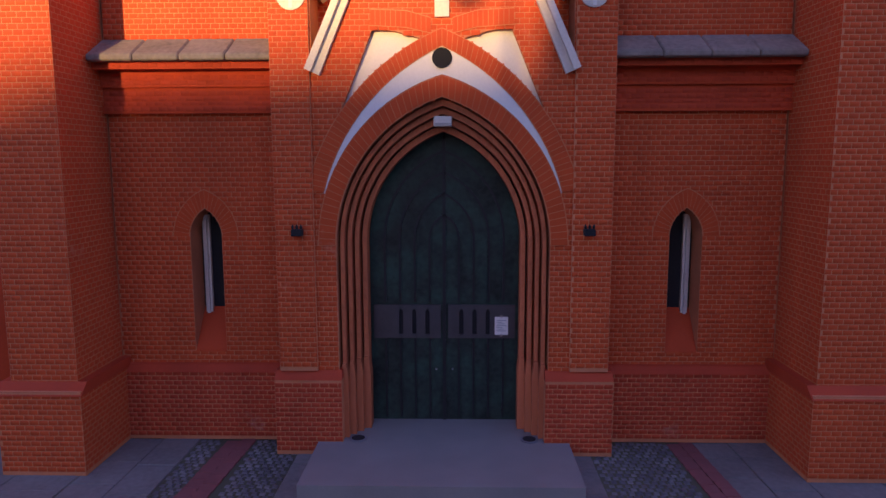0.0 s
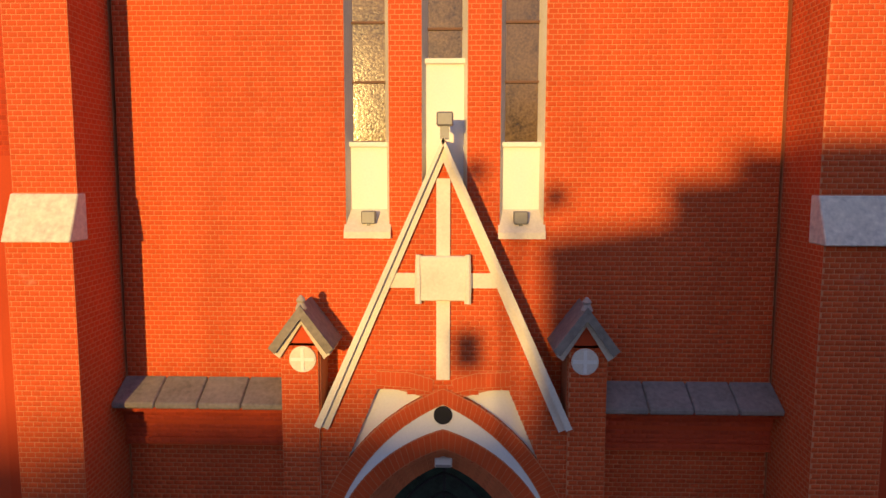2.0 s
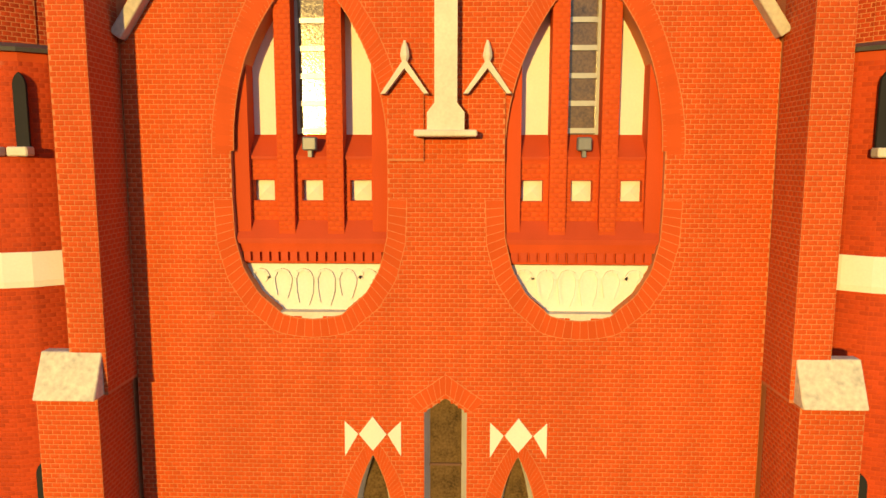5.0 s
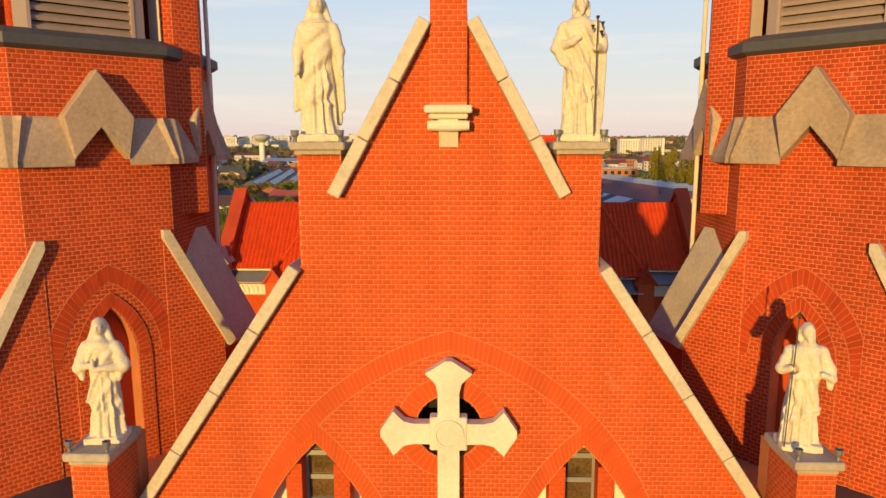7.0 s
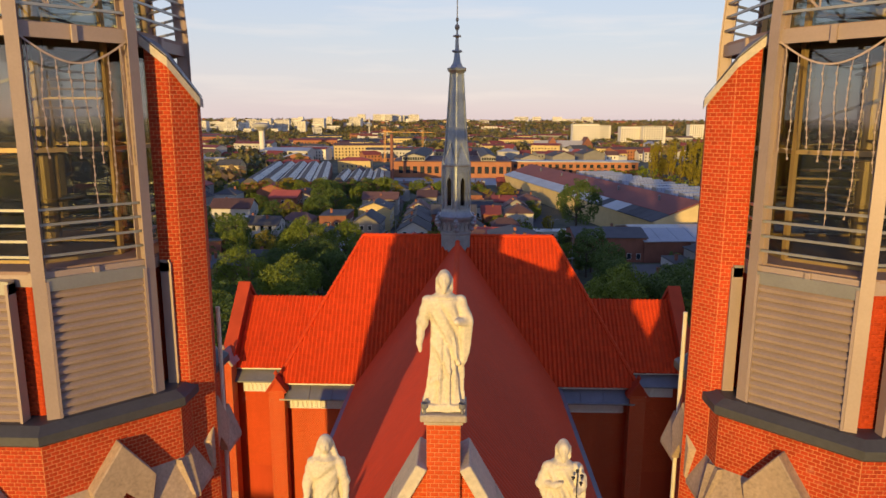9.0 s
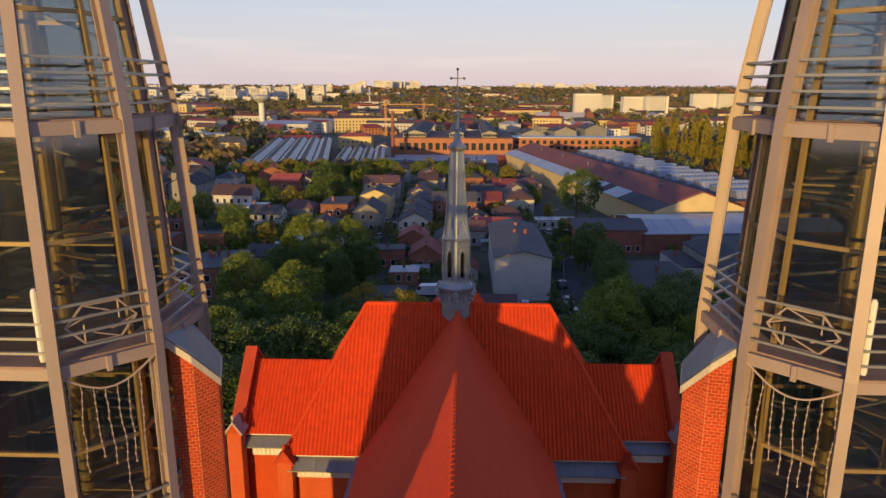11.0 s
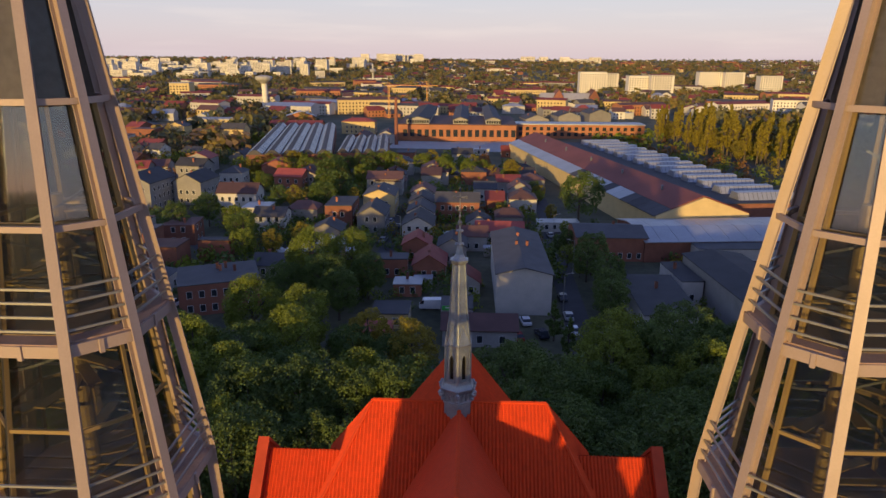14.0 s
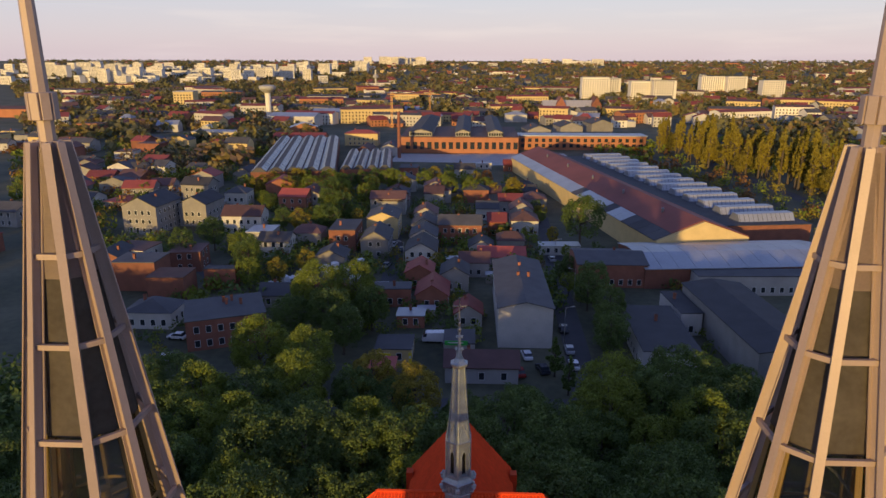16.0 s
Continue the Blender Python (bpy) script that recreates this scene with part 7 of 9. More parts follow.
for a, b in zip(edges, edges[1:]):
    mid = (a + b) / 2
    if -3.42 < mid < -2.97 or 3.45 < mid < 3.86:
        n = 2
        w = (b - a) / n
        for k in range(n):
            for j in range(38):
                key = round(w, 3)
                if key not in red_me:
                    L, t_ = w - 0.008, 0.212
                    red_me[key] = mesh_from("brick", [(0, 0, 0), (L, 0, 0), (L, t_, 0), (0, t_, 0), (0, 0, 0.05), (L, 0, 0.05), (L, t_, 0.05), (0, t_, 0.05)], [(4, 5, 6, 7), (0, 1, 5, 4), (1, 2, 6, 5), (2, 3, 7, 6), (3, 0, 4, 7)], PAVE_RED)
                bo = new("brick", red_me[key])
                bo.parent = fore
                bo.location = (a + k * w + (j * 0.22 * 0.05 if a > 0 else -j * 0.22 * 0.05), -0.4 - 0.22 * j + 0.11 * (k % 2), G - 0.048 + rnd.uniform(-0.004, 0.004))
    elif -3.86 < mid < -3.42 or -2.97 < mid < -2.2 or 2.2 < mid < 3.45:
        for i in range(int((b - a) / 0.11)):
            for j in range(78):
                x, y, h = a + 0.11 * i + rnd.uniform(0, 0.012) + (0.05 if j % 2 else 0), -0.14 - 0.105 * j + rnd.uniform(-0.008, 0.008), G + rnd.uniform(-0.014, 0.006)
                if x + 0.09 > b + 0.02:
                    continue
                k = len(setts_v)
                c = 0.016
                setts_v += [(x, y, G - 0.05), (x + 0.096, y, G - 0.05), (x + 0.096, y - 0.092, G - 0.05), (x, y - 0.092, G - 0.05), (x + c, y - c, h), (x + 0.096 - c, y - c, h), (x + 0.096 - c, y - 0.092 + c, h), (x + c, y - 0.092 + c, h)]
                setts_f += [(k + 4, k + 7, k + 6, k + 5), (k, k + 4, k + 5, k + 1), (k + 1, k + 5, k + 6, k + 2), (k + 2, k + 6, k + 7, k + 3), (k + 3, k + 7, k + 4, k)]
    else:
        y = -0.13
        while y > -8.4:
            d = rnd.uniform(0.5, 1.1)
            bm = bmesh.new()
            box(bm, a + 0.006, b - 0.006, y - d + 0.006, y - 0.006, G - 0.05, G + rnd.uniform(-0.006, 0.006), 0.008)
            part("paving_slab", bm, PAVE, fore)
            y -= d
st_ = new("paving_sett", mesh_from("paving_sett", setts_v, setts_f, SETT))
st_.parent = fore
tagged(st_, "worn dark stone setts with earth in the joints", kind="stuff")
# ---- town materials ----
ROOF_GREY = material("grey_roofing_felt", (0.062, 0.061, 0.064), 0.85, spread=0.25, scale=0.3, fine=4, obj=0.35, bump=0.3)
ROOF_BROWN = material("brown_roof_tiles", (0.11, 0.055, 0.045), 0.8, spread=0.25, scale=0.4, fine=6, obj=0.3, bump=0.3)
ROOF_RED = material("red_roof_tiles", (0.26, 0.055, 0.04), 0.75, spread=0.2, scale=0.4, fine=6, obj=0.3, bump=0.3)
ROOF_METAL = material("pale_metal_roofing", (0.35, 0.365, 0.385), 0.45, 0.5, spread=0.2, scale=0.12, fine=2, bump=0.15)
ROOF_GLASS = material("sawtooth_glazing", (0.19, 0.23, 0.29), 0.35, 0.2, spread=0.3, scale=0.3, fine=2, island=0.3, bump=0.1)
ROOF_RUST = material("rust_brown_hall_roof", (0.21, 0.062, 0.045), 0.8, spread=0.22, scale=0.08, fine=1.5, bump=0.2)
WALL_WHITE = material("white_render", (0.44, 0.42, 0.39), 0.9, spread=0.14, scale=0.4, fine=6, obj=0.12, bump=0.15)
WALL_GREY = material("grey_render", (0.28, 0.265, 0.245), 0.9, spread=0.2, scale=0.3, fine=5, obj=0.3, bump=0.2)
WALL_YELLOW = material("ochre_render", (0.55, 0.42, 0.20), 0.9, spread=0.14, scale=0.3, fine=5, bump=0.15)
WALL_BRICK = material("old_town_brick", (0.24, 0.095, 0.06), 0.9, spread=0.25, scale=0.5, fine=9, obj=0.25, bump=0.3)
WALL_ORANGE = material("orange_factory_brick", (0.36, 0.15, 0.075), 0.9, spread=0.2, scale=0.2, fine=3, bump=0.2)
WALL_BLOCK = material("pale_panel_block", (0.66, 0.62, 0.54), 0.85, spread=0.1, scale=0.05, fine=0.8, obj=0.14, bump=0.1)
WINDOW_M = material("dark_window_glass", (0.03, 0.035, 0.04), 0.12, spread=0.3, scale=0.5, fine=3, bump=0.02)
FRAME_M = material("white_window_frame", (0.62, 0.62, 0.60), 0.6, spread=0.1)
ASPHALT = material("worn_asphalt", (0.055, 0.054, 0.055), 0.9, spread=0.25, scale=0.3, fine=9, bump=0.3)
BARK = material("grey_brown_bark", (0.09, 0.07, 0.05), 0.95, spread=0.3, scale=3, fine=25, bump=0.6)
CONCRETE = material("grey_concrete", (0.36, 0.35, 0.33), 0.9, spread=0.2, scale=0.3, fine=5, bump=0.2)

def leaf_material(name, colour):
    m = material(name, colour, 0.7, spread=0.3, scale=0.5, fine=3, island=0.22, bump=0.0)
    n, l = m.node_tree.nodes, m.node_tree.links
    b = n["Principled BSDF"]
    tr = n.new("ShaderNodeBsdfTranslucent")
    l.new(b.inputs["Base Color"].links[0].from_socket, tr.inputs[0])
    mx = n.new("ShaderNodeMixShader")
    mx.inputs[0].default_value = 0.3
    l.new(b.outputs[0], mx.inputs[1]); l.new(tr.outputs[0], mx.inputs[2])
    l.new(mx.outputs[0], n["Material Output"].inputs[0])
    return m

LEAF = [leaf_material("dark_green_leaves", (0.086, 0.130, 0.022)), leaf_material("fresh_green_leaves", (0.160, 0.200, 0.018)),
        leaf_material("yellow_green_leaves", (0.25, 0.205, 0.018)), leaf_material("russet_leaves", (0.21, 0.105, 0.028))]
# far woods: foliage tones with distance haze and low sun put into the colour
WOOD_LEAF = [leaf_material("olive_spring_wood", (0.175, 0.155, 0.050)), leaf_material("brown_budding_wood", (0.21, 0.135, 0.060)), leaf_material("yellow_budding_wood", (0.25, 0.185, 0.050)), leaf_material("dark_pine_wood", (0.080, 0.090, 0.038))]

# ---- houses ----
def window_set(parent, m, w, h, storeys, step, base=0.9, store_h=2.9, ww=0.95, wh=1.35):
    """Windows in rows on a face: each a frame with a dark pane."""
    n = max(1, int((w - 1.2) / step))
    for f in range(storeys):
        for i in range(n):
            u = (i - (n - 1) / 2) * step
            v = base + f * store_h
            if v + wh > h - 0.1:
                continue
            bm = bmesh.new()
            slab(bm, [(u - ww / 2 - 0.08, v - 0.08), (u + ww / 2 + 0.08, v - 0.08), (u + ww / 2 + 0.08, v + wh + 0.08), (u - ww / 2 - 0.08, v + wh + 0.08)],
                 [[(u - ww / 2, v), (u + ww / 2, v), (u + ww / 2, v + wh), (u - ww / 2, v + wh)]], m @ Matrix.Translation((0, -0.05, 0)), 0.06)
            win = part("window", bm, FRAME_M, parent)
            bm = bmesh.new()
            prism(bm, [(u - ww / 2, v), (u + ww / 2, v), (u + ww / 2, v + wh), (u - ww / 2, v + wh)], m, -0.012, 0.02)
            part("pane", bm, WINDOW_M, win)

def house(x, y, w, d, h, rot=0.0, roof="gable", rise=2.4, wall=None, top=None, storeys=2, along="y", label="", chimneys=1, windows=True, step=2.3):
    """A town house: x, y is the middle of its front; it runs d metres back. Ridge along y (gable to the front) or along x."""
    wall, top = wall or WALL_GREY, top or ROOF_GREY
    M = pose(x, y, 0.3, 0, 0, rot)
    hs = empty("house", None, label or "small town house with a pitched roof", "house", "town houses")
    bm = bmesh.new()
    a = w / 2
    if roof == "gable" and along == "y":
        prism(bm, [(-a, 0), (a, 0), (a, h), (0, h + rise - 0.12), (-a, h)], M, 0, d)
    elif roof == "gable":
        prism(bm, [(0, 0), (d, 0), (d, h), (d / 2, h + rise - 0.12), (0, h)], M @ Matrix(((0, 1, 0, 0), (1, 0, 0, 0), (0, 0, 1, 0), (0, 0, 0, 1))), -a, a)
    else:
        prism(bm, [(-a, 0), (a, 0), (a, h), (-a, h)], M, 0, d)
    part("house_wall", bm, wall, hs)
    bm = bmesh.new()
    o = 0.35
    if roof == "gable" and along == "y":
        k = rise / a
        prism(bm, [(-a - o, h - o * k), (0, h + rise), (a + o, h - o * k), (a + o, h - o * k + 0.16), (0, h + rise + 0.18), (-a - o, h - o * k + 0.16)], M, -o, d + o)
    elif roof == "gable":
        k = rise / (d / 2)
        prism(bm, [(-o, h - o * k), (d / 2, h + rise), (d + o, h - o * k), (d + o, h - o * k + 0.16), (d / 2, h + rise + 0.18), (-o, h - o * k + 0.16)], M @ Matrix(((0, 1, 0, 0), (1, 0, 0, 0), (0, 0, 1, 0), (0, 0, 0, 1))), -a - o, a + o)
    elif roof == "hip":
        vs = [bm.verts.new(M @ Vector(p)) for p in ((-a - o, -o, h), (a + o, -o, h), (a + o, d + o, h), (-a - o, d + o, h), (0 if along == "y" else -a * 0.45, min(a, d * 0.4) if along == "y" else d / 2, h + rise), (0 if along == "y" else a * 0.45, d - min(a, d * 0.4) if along == "y" else d / 2, h + rise))]
        fl = ((0, 1, 4), (1, 2, 5, 4), (2, 3, 5), (3, 0, 4, 5)) if along == "y" else ((0, 1, 5, 4), (1, 2, 5), (2, 3, 4, 5), (3, 0, 4))
        for f in fl + ((3, 2, 1, 0),):
            bm.faces.new([vs[i] for i in f])
    else:
        prism(bm, [(-a - 0.15, h), (a + 0.15, h), (a + 0.15, h + 0.25), (-a - 0.15, h + 0.12)], M, -0.15, d + 0.15)
    rf = part("roof", bm, top, hs)
    rnd = random.Random(int(x * 7 + y * 13))
    for c in range(chimneys):
        u, v = rnd.uniform(-a * 0.5, a * 0.5), rnd.uniform(d * 0.25, d * 0.8)
        z = h + (0 if roof == "flat" else rise * 0.5)
        bm = bmesh.new()
        box(bm, -0.28, 0.28, -0.28, 0.28, 0, 1.5)
        box(bm, -0.34, 0.34, -0.34, 0.34, 1.35, 1.5)
        bmesh.ops.transform(bm, matrix=M @ Matrix.Translation((u, v, z)), verts=bm.verts)
        part("chimney", bm, WALL_BRICK, rf)
    if windows:
        window_set(hs, M, w, h, storeys, step)
        ms = M @ Matrix(((0, 1, 0, -a), (-1, 0, 0, d / 2), (0, 0, 1, 0), (0, 0, 0, 1)))
        window_set(hs, ms, d, h, storeys, step * 1.2)
        mr = M @ Matrix(((0, -1, 0, a), (1, 0, 0, d / 2), (0, 0, 1, 0), (0, 0, 0, 1)))
        if x < 0:
            window_set(hs, mr, d, h, storeys, step * 1.2)
    return hs

house(12.0, 116.6, 10.9, 33, 8.6, 0, "gable", 1.3, WALL_WHITE, ROOF_GREY, 2, label="tall white-rendered gable house with a grey felt roof", chimneys=3, windows=False)
house(3.0, 100.6, 13.2, 7.5, 3.3, 0, "gable", 1.7, WALL_WHITE, ROOF_BROWN, 1, "x", "low white house with a brown roof", 1, step=4.0)
house(-13.8, 108.2, 7.0, 7.0, 3.0, 0, "flat", 0, WALL_YELLOW, ROOF_GREY, 1, label="low yellow shop with a flat roof", chimneys=0)
house(-1.2, 110.5, 6.0, 7.0, 3.4, 0, "flat", 0, WALL_GREY, ROOF_GREY, 1, label="low grey shop building with a flat roof", chimneys=0)
house(-15.5, 100.8, 5.5, 5, 2.5, 0, "flat", 0, WALL_BRICK, ROOF_RED, 1, label="small brick shed with a red roof", chimneys=0, windows=False)
house(-48.0, 114.5, 15.5, 13, 6.4, 22, "flat", 0, WALL_BRICK, ROOF_GREY, 2, label="square red brick building with a flat grey roof", chimneys=4)
house(-8.0, 137.5, 7.5, 10, 3.6, 0, "gable", 2.4, WALL_BRICK, ROOF_RED, 1, label="low house with a dark red gable roof")
house(-19.0, 138.5, 12.0, 5, 4.5, 3, "flat", 0, WALL_BRICK, ROOF_GREY, 1, label="long low brick outbuilding", chimneys=1)
house(-12.8, 167.8, 8.5, 12, 5.4, 0, "gable", 2.4, WALL_WHITE, ROOF_GREY, 2, label="pale gable house with a grey roof")
house(-13.2, 184, 8.0, 10, 5.4, 0, "gable", 2.2, WALL_WHITE, ROOF_GREY, 2, label="pale gable house with a grey roof")
house(-14.0, 200, 8.0, 10, 5.0, 0, "gable", 2.2, WALL_GREY, ROOF_GREY, 2)
house(-14.6, 216, 8.0, 10, 5.0, 0, "gable", 2.2, WALL_GREY, ROOF_BROWN, 2)
house(-27.0, 178, 8.0, 13, 5.8, 0, "gable", 2.4, WALL_GREY, ROOF_GREY, 2)
house(-37.5, 184, 8.0, 14, 7.0, 0, "flat", 0, WALL_BRICK, ROOF_GREY, 2, label="narrow brick house with a flat roof")
house(-27.5, 200, 10.0, 13, 7.0, 0, "gable", 2.0, WALL_YELLOW, ROOF_GREY, 2, label="ochre house with a grey roof")
house(-30.0, 236, 13.0, 9, 6.0, 0, "gable", 2.2, WALL_GREY, ROOF_BROWN, 2, "x")
house(-2.4, 195, 13.5, 9, 6.4, 0, "gable", 2.2, WALL_BRICK, ROOF_GREY, 2, "x", "red brick house with a grey-blue roof")
house(9.6, 205, 6.0, 9, 5.0, 0, "gable", 2.2, WALL_BRICK, ROOF_RED, 1, "x")
house(18.8, 207, 9.0, 10, 5.0, 0, "hip", 2.6, WALL_WHITE, ROOF_BROWN, 2)
house(19.0, 224, 8.0, 9, 5.0, 0, "gable", 2.6, WALL_GREY, ROOF_BROWN, 2)
house(9.6, 168.5, 13.0, 9, 3.8, 0, "gable", 1.9, WALL_WHITE, ROOF_RED, 1, "x", "low white house with a red-brown roof")
house(-74.5, 203.5, 13.0, 9, 6.5, 0, "gable", 2.6, WALL_WHITE, ROOF_BROWN, 2, "x", "white house with a dark brown roof")
house(-108, 202.5, 12.0, 16, 9.5, -6, "gable", 3.0, WALL_GREY, ROOF_GREY, 3, label="large grey gabled house")
house(-95, 214, 10.0, 14, 8.0, -6, "gable", 2.6, WALL_GREY, ROOF_GREY, 2)
house(-88.5, 239, 8.5, 9, 7.0, 0, "hip", 2.2, WALL_WHITE, ROOF_GREY, 2, label="pale cube house with a low hipped roof")
house(-100, 232, 14, 9, 4.0, -8, "flat", 0, WALL_GREY, ROOF_METAL, 1, label="low workshop with a blue-grey metal roof", chimneys=0)
house(-112, 258, 12, 9, 6.5, -8, "gable", 2.5, WALL_GREY, ROOF_GREY, 2, "x")
house(37.0, 155, 17.5, 15, 6.2, 0, "gable", 1.5, WALL_BRICK, ROOF_GREY, 1, "x", "brick workshop with a dark felt roof")
house(-68.5, 123, 10.5, 8, 3.8, 0, "hip", 2.2, WALL_WHITE, ROOF_GREY, 1, label="low house with a dark hipped roof")
house(-72, 140, 9, 8, 6.0, 0, "flat", 0, WALL_BRICK, ROOF_BROWN, 2, label="windowless brick remains of a building", chimneys=0, windows=False)
house(-83, 147, 11, 9, 7.5, 0, "flat", 0, WALL_BRICK, ROOF_GREY, 2, label="windowless brick fire-wall building", chimneys=1, windows=False)
house(-62, 149, 8, 3, 5.5, 0, "flat", 0, WALL_BRICK, ROOF_GREY, 1, label="old brick wall remnant", chimneys=0, windows=False)
house(38.0, 105.2, 10.5, 24, 4.8, -2, "flat", 0, WALL_WHITE, ROOF_GREY, 2, label="low white building with a flat dark roof", chimneys=1)
house(58.0, 101.0, 13, 38, 7.0, 3, "gable", 1.0, WALL_GREY, ROOF_GREY, 1, label="grey sheet-clad warehouse with a low roof", chimneys=0, windows=False)
house(47.5, 124.5, 4.5, 14, 5.0, 3, "flat", 0, WALL_WHITE, ROOF_GREY, 2, label="narrow white rendered annexe building")
house(27.5, 184, 12, 5, 2.8, 0, "flat", 0, WALL_WHITE, ROOF_METAL, 1, label="row of garages with a pale flat roof", chimneys=0)
house(72, 150.5, 30, 6, 5.0, 2, "flat", 0, WALL_GREY, ROOF_GREY, 1, label="long grey workshop with windows", chimneys=0)
rnd = random.Random(21)
for i in range(46):
    x, y = rnd.uniform(-190, -46), rnd.uniform(150, 330)
    if abs(x + 74) < 14 and 195 < y < 220 or (-120 < x < -80 and 195 < y < 270) or (-112 < x < -50 and y > 270):
        continue
    house(x, y, rnd.uniform(8, 13), rnd.uniform(8, 12), rnd.choice((3.4, 5.6, 6.2)), rnd.choice((-8, 0, 6, 82)), rnd.choice(("gable", "gable", "hip", "flat")), 2.3,
          rnd.choice((WALL_WHITE, WALL_GREY, WALL_GREY, WALL_BRICK)), rnd.choice((ROOF_GREY, ROOF_BROWN, ROOF_GREY, ROOF_RED)), 2, rnd.choice("xy"), windows=y < 260, step=2.6)
for i in range(60):
    x, y = rnd.uniform(-340, -150), rnd.uniform(170, 470)
    if x > -190 and y < 330 or abs(x + 165) < 24 and abs(y - 437) < 20:
        continue
    house(x, y, rnd.uniform(8, 16), rnd.uniform(8, 12), rnd.choice((3.4, 5.6, 6.2, 8.4)), rnd.choice((-8, 0, 6, 82)), rnd.choice(("gable", "gable", "hip", "flat")), 2.3,
          rnd.choice((WALL_WHITE, WALL_GREY, WALL_YELLOW, WALL_BRICK)), rnd.choice((ROOF_GREY, ROOF_BROWN, ROOF_GREY, ROOF_RED)), 2, rnd.choice("xy"), windows=False)
for i in range(22):
    x, y = rnd.uniform(-32, 26), rnd.uniform(228, 282)
    if -24 < x < -18:
        continue
    house(x, y, rnd.uniform(7, 11), rnd.uniform(7, 10), rnd.choice((3.4, 5.2)), 0, rnd.choice(("gable", "hip")), 2.2, rnd.choice((WALL_WHITE, WALL_GREY, WALL_BRICK)), rnd.choice((ROOF_GREY, ROOF_BROWN)), 2, rnd.choice("xy"), windows=False)

for x, y, w, d, h, rf, mt, tp, al in ((-26, 121, 7, 6, 3.0, "gable", WALL_GREY, ROOF_BROWN, "x"), (-33, 141, 8, 7, 5.2, "flat", WALL_BRICK, ROOF_GREY, "y"), (-44, 137, 9, 6, 3.2, "gable", WALL_GREY, ROOF_GREY, "x"), (0.5, 127, 6, 7, 3.2, "gable", WALL_GREY, ROOF_RED, "y"), (-12, 126, 6, 5, 2.8, "flat", WALL_BRICK, ROOF_METAL, "y"),
                                    (-3, 150, 7, 9, 4.6, "gable", WALL_GREY, ROOF_GREY, "y"), (-12, 152, 7, 8, 4.4, "gable", WALL_BRICK, ROOF_RED, "y"), (2, 162, 8, 7, 4.2, "gable", WALL_GREY, ROOF_BROWN, "x"), (13, 184, 8, 8, 4.4, "hip", WALL_GREY, ROOF_BROWN, "x"), (4, 178, 7, 8, 4.0, "gable", WALL_WHITE, ROOF_GREY, "y"), (-56, 176, 9, 8, 5.4, "gable", WALL_WHITE, ROOF_GREY, "x"), (-49, 187, 9, 8, 5.2, "hip", WALL_GREY, ROOF_BROWN, "x"),
                                    (-37, 163, 8, 8, 4.8, "gable", WALL_GREY, ROOF_GREY, "y"), (-64, 188, 8, 9, 5.0, "flat", WALL_GREY, ROOF_METAL, "y"), (16, 240, 9, 9, 4.8, "gable", WALL_GREY, ROOF_RED, "x"), (7, 228, 8, 8, 4.4, "gable", WALL_WHITE, ROOF_GREY, "x")):
    house(x, y, w, d, h, 0, rf, 2.0, mt, tp, 1 if h < 4 else 2, al)
for x, y, w, d, h, rf, mt, tp, al, words in ((-112, 432, 34, 12, 6.5, "gable", WALL_ORANGE, ROOF_RED, "x", "long red-roofed works building"), (-72, 440, 22, 12, 8.0, "hip", WALL_YELLOW, ROOF_RED, "x", "two-storey ochre office with a red hipped roof"), (-48, 392, 10, 22, 5.0, "gable", WALL_WHITE, ROOF_GREY, "y", "white works shed with a grey roof"),
                                           (-62, 384, 9, 20, 4.5, "gable", WALL_BRICK, ROOF_BROWN, "y", "brick works shed with a brown roof"), (-106, 300, 9, 14, 4.5, "gable", WALL_GREY, ROOF_GREY, "y", "grey store behind the sawtooth hall"), (-30, 322, 9, 12, 4.0, "flat", WALL_BRICK, ROOF_GREY, "y", "flat-roofed brick store in the yard"),
                                           (8, 345, 8, 5, 3.0, "flat", WALL_WHITE, ROOF_METAL, "x", "white site hut in the yard"), (24, 338, 12, 6, 3.6, "gable", WALL_BRICK, ROOF_RED, "x", "low brick store with a red roof"), (-2, 318, 10, 7, 4.4, "gable", WALL_GREY, ROOF_GREY, "x", "grey store beside the yard"), (36, 318, 9, 8, 4.6, "hip", WALL_WHITE, ROOF_BROWN, "x", "pale house with a brown hipped roof")):
    house(x, y, w, d, h, 0, rf, 2.2, mt, tp, 2, al, words, 1, windows=True, step=3.0)
for x, y, w, d in ((-9, 131, 4, 3), (-22, 147, 5, 3), (7, 157, 4, 3), (-30, 152, 5, 3.5), (16, 163, 5, 3), (-40, 150, 4, 3), (-4, 171, 4, 3)):
    house(x, y, w, d, 2.3, 0, "flat", 0, WALL_GREY, ROOF_METAL, 1, label="low garden shed with a pale flat roof", chimneys=0, windows=False)

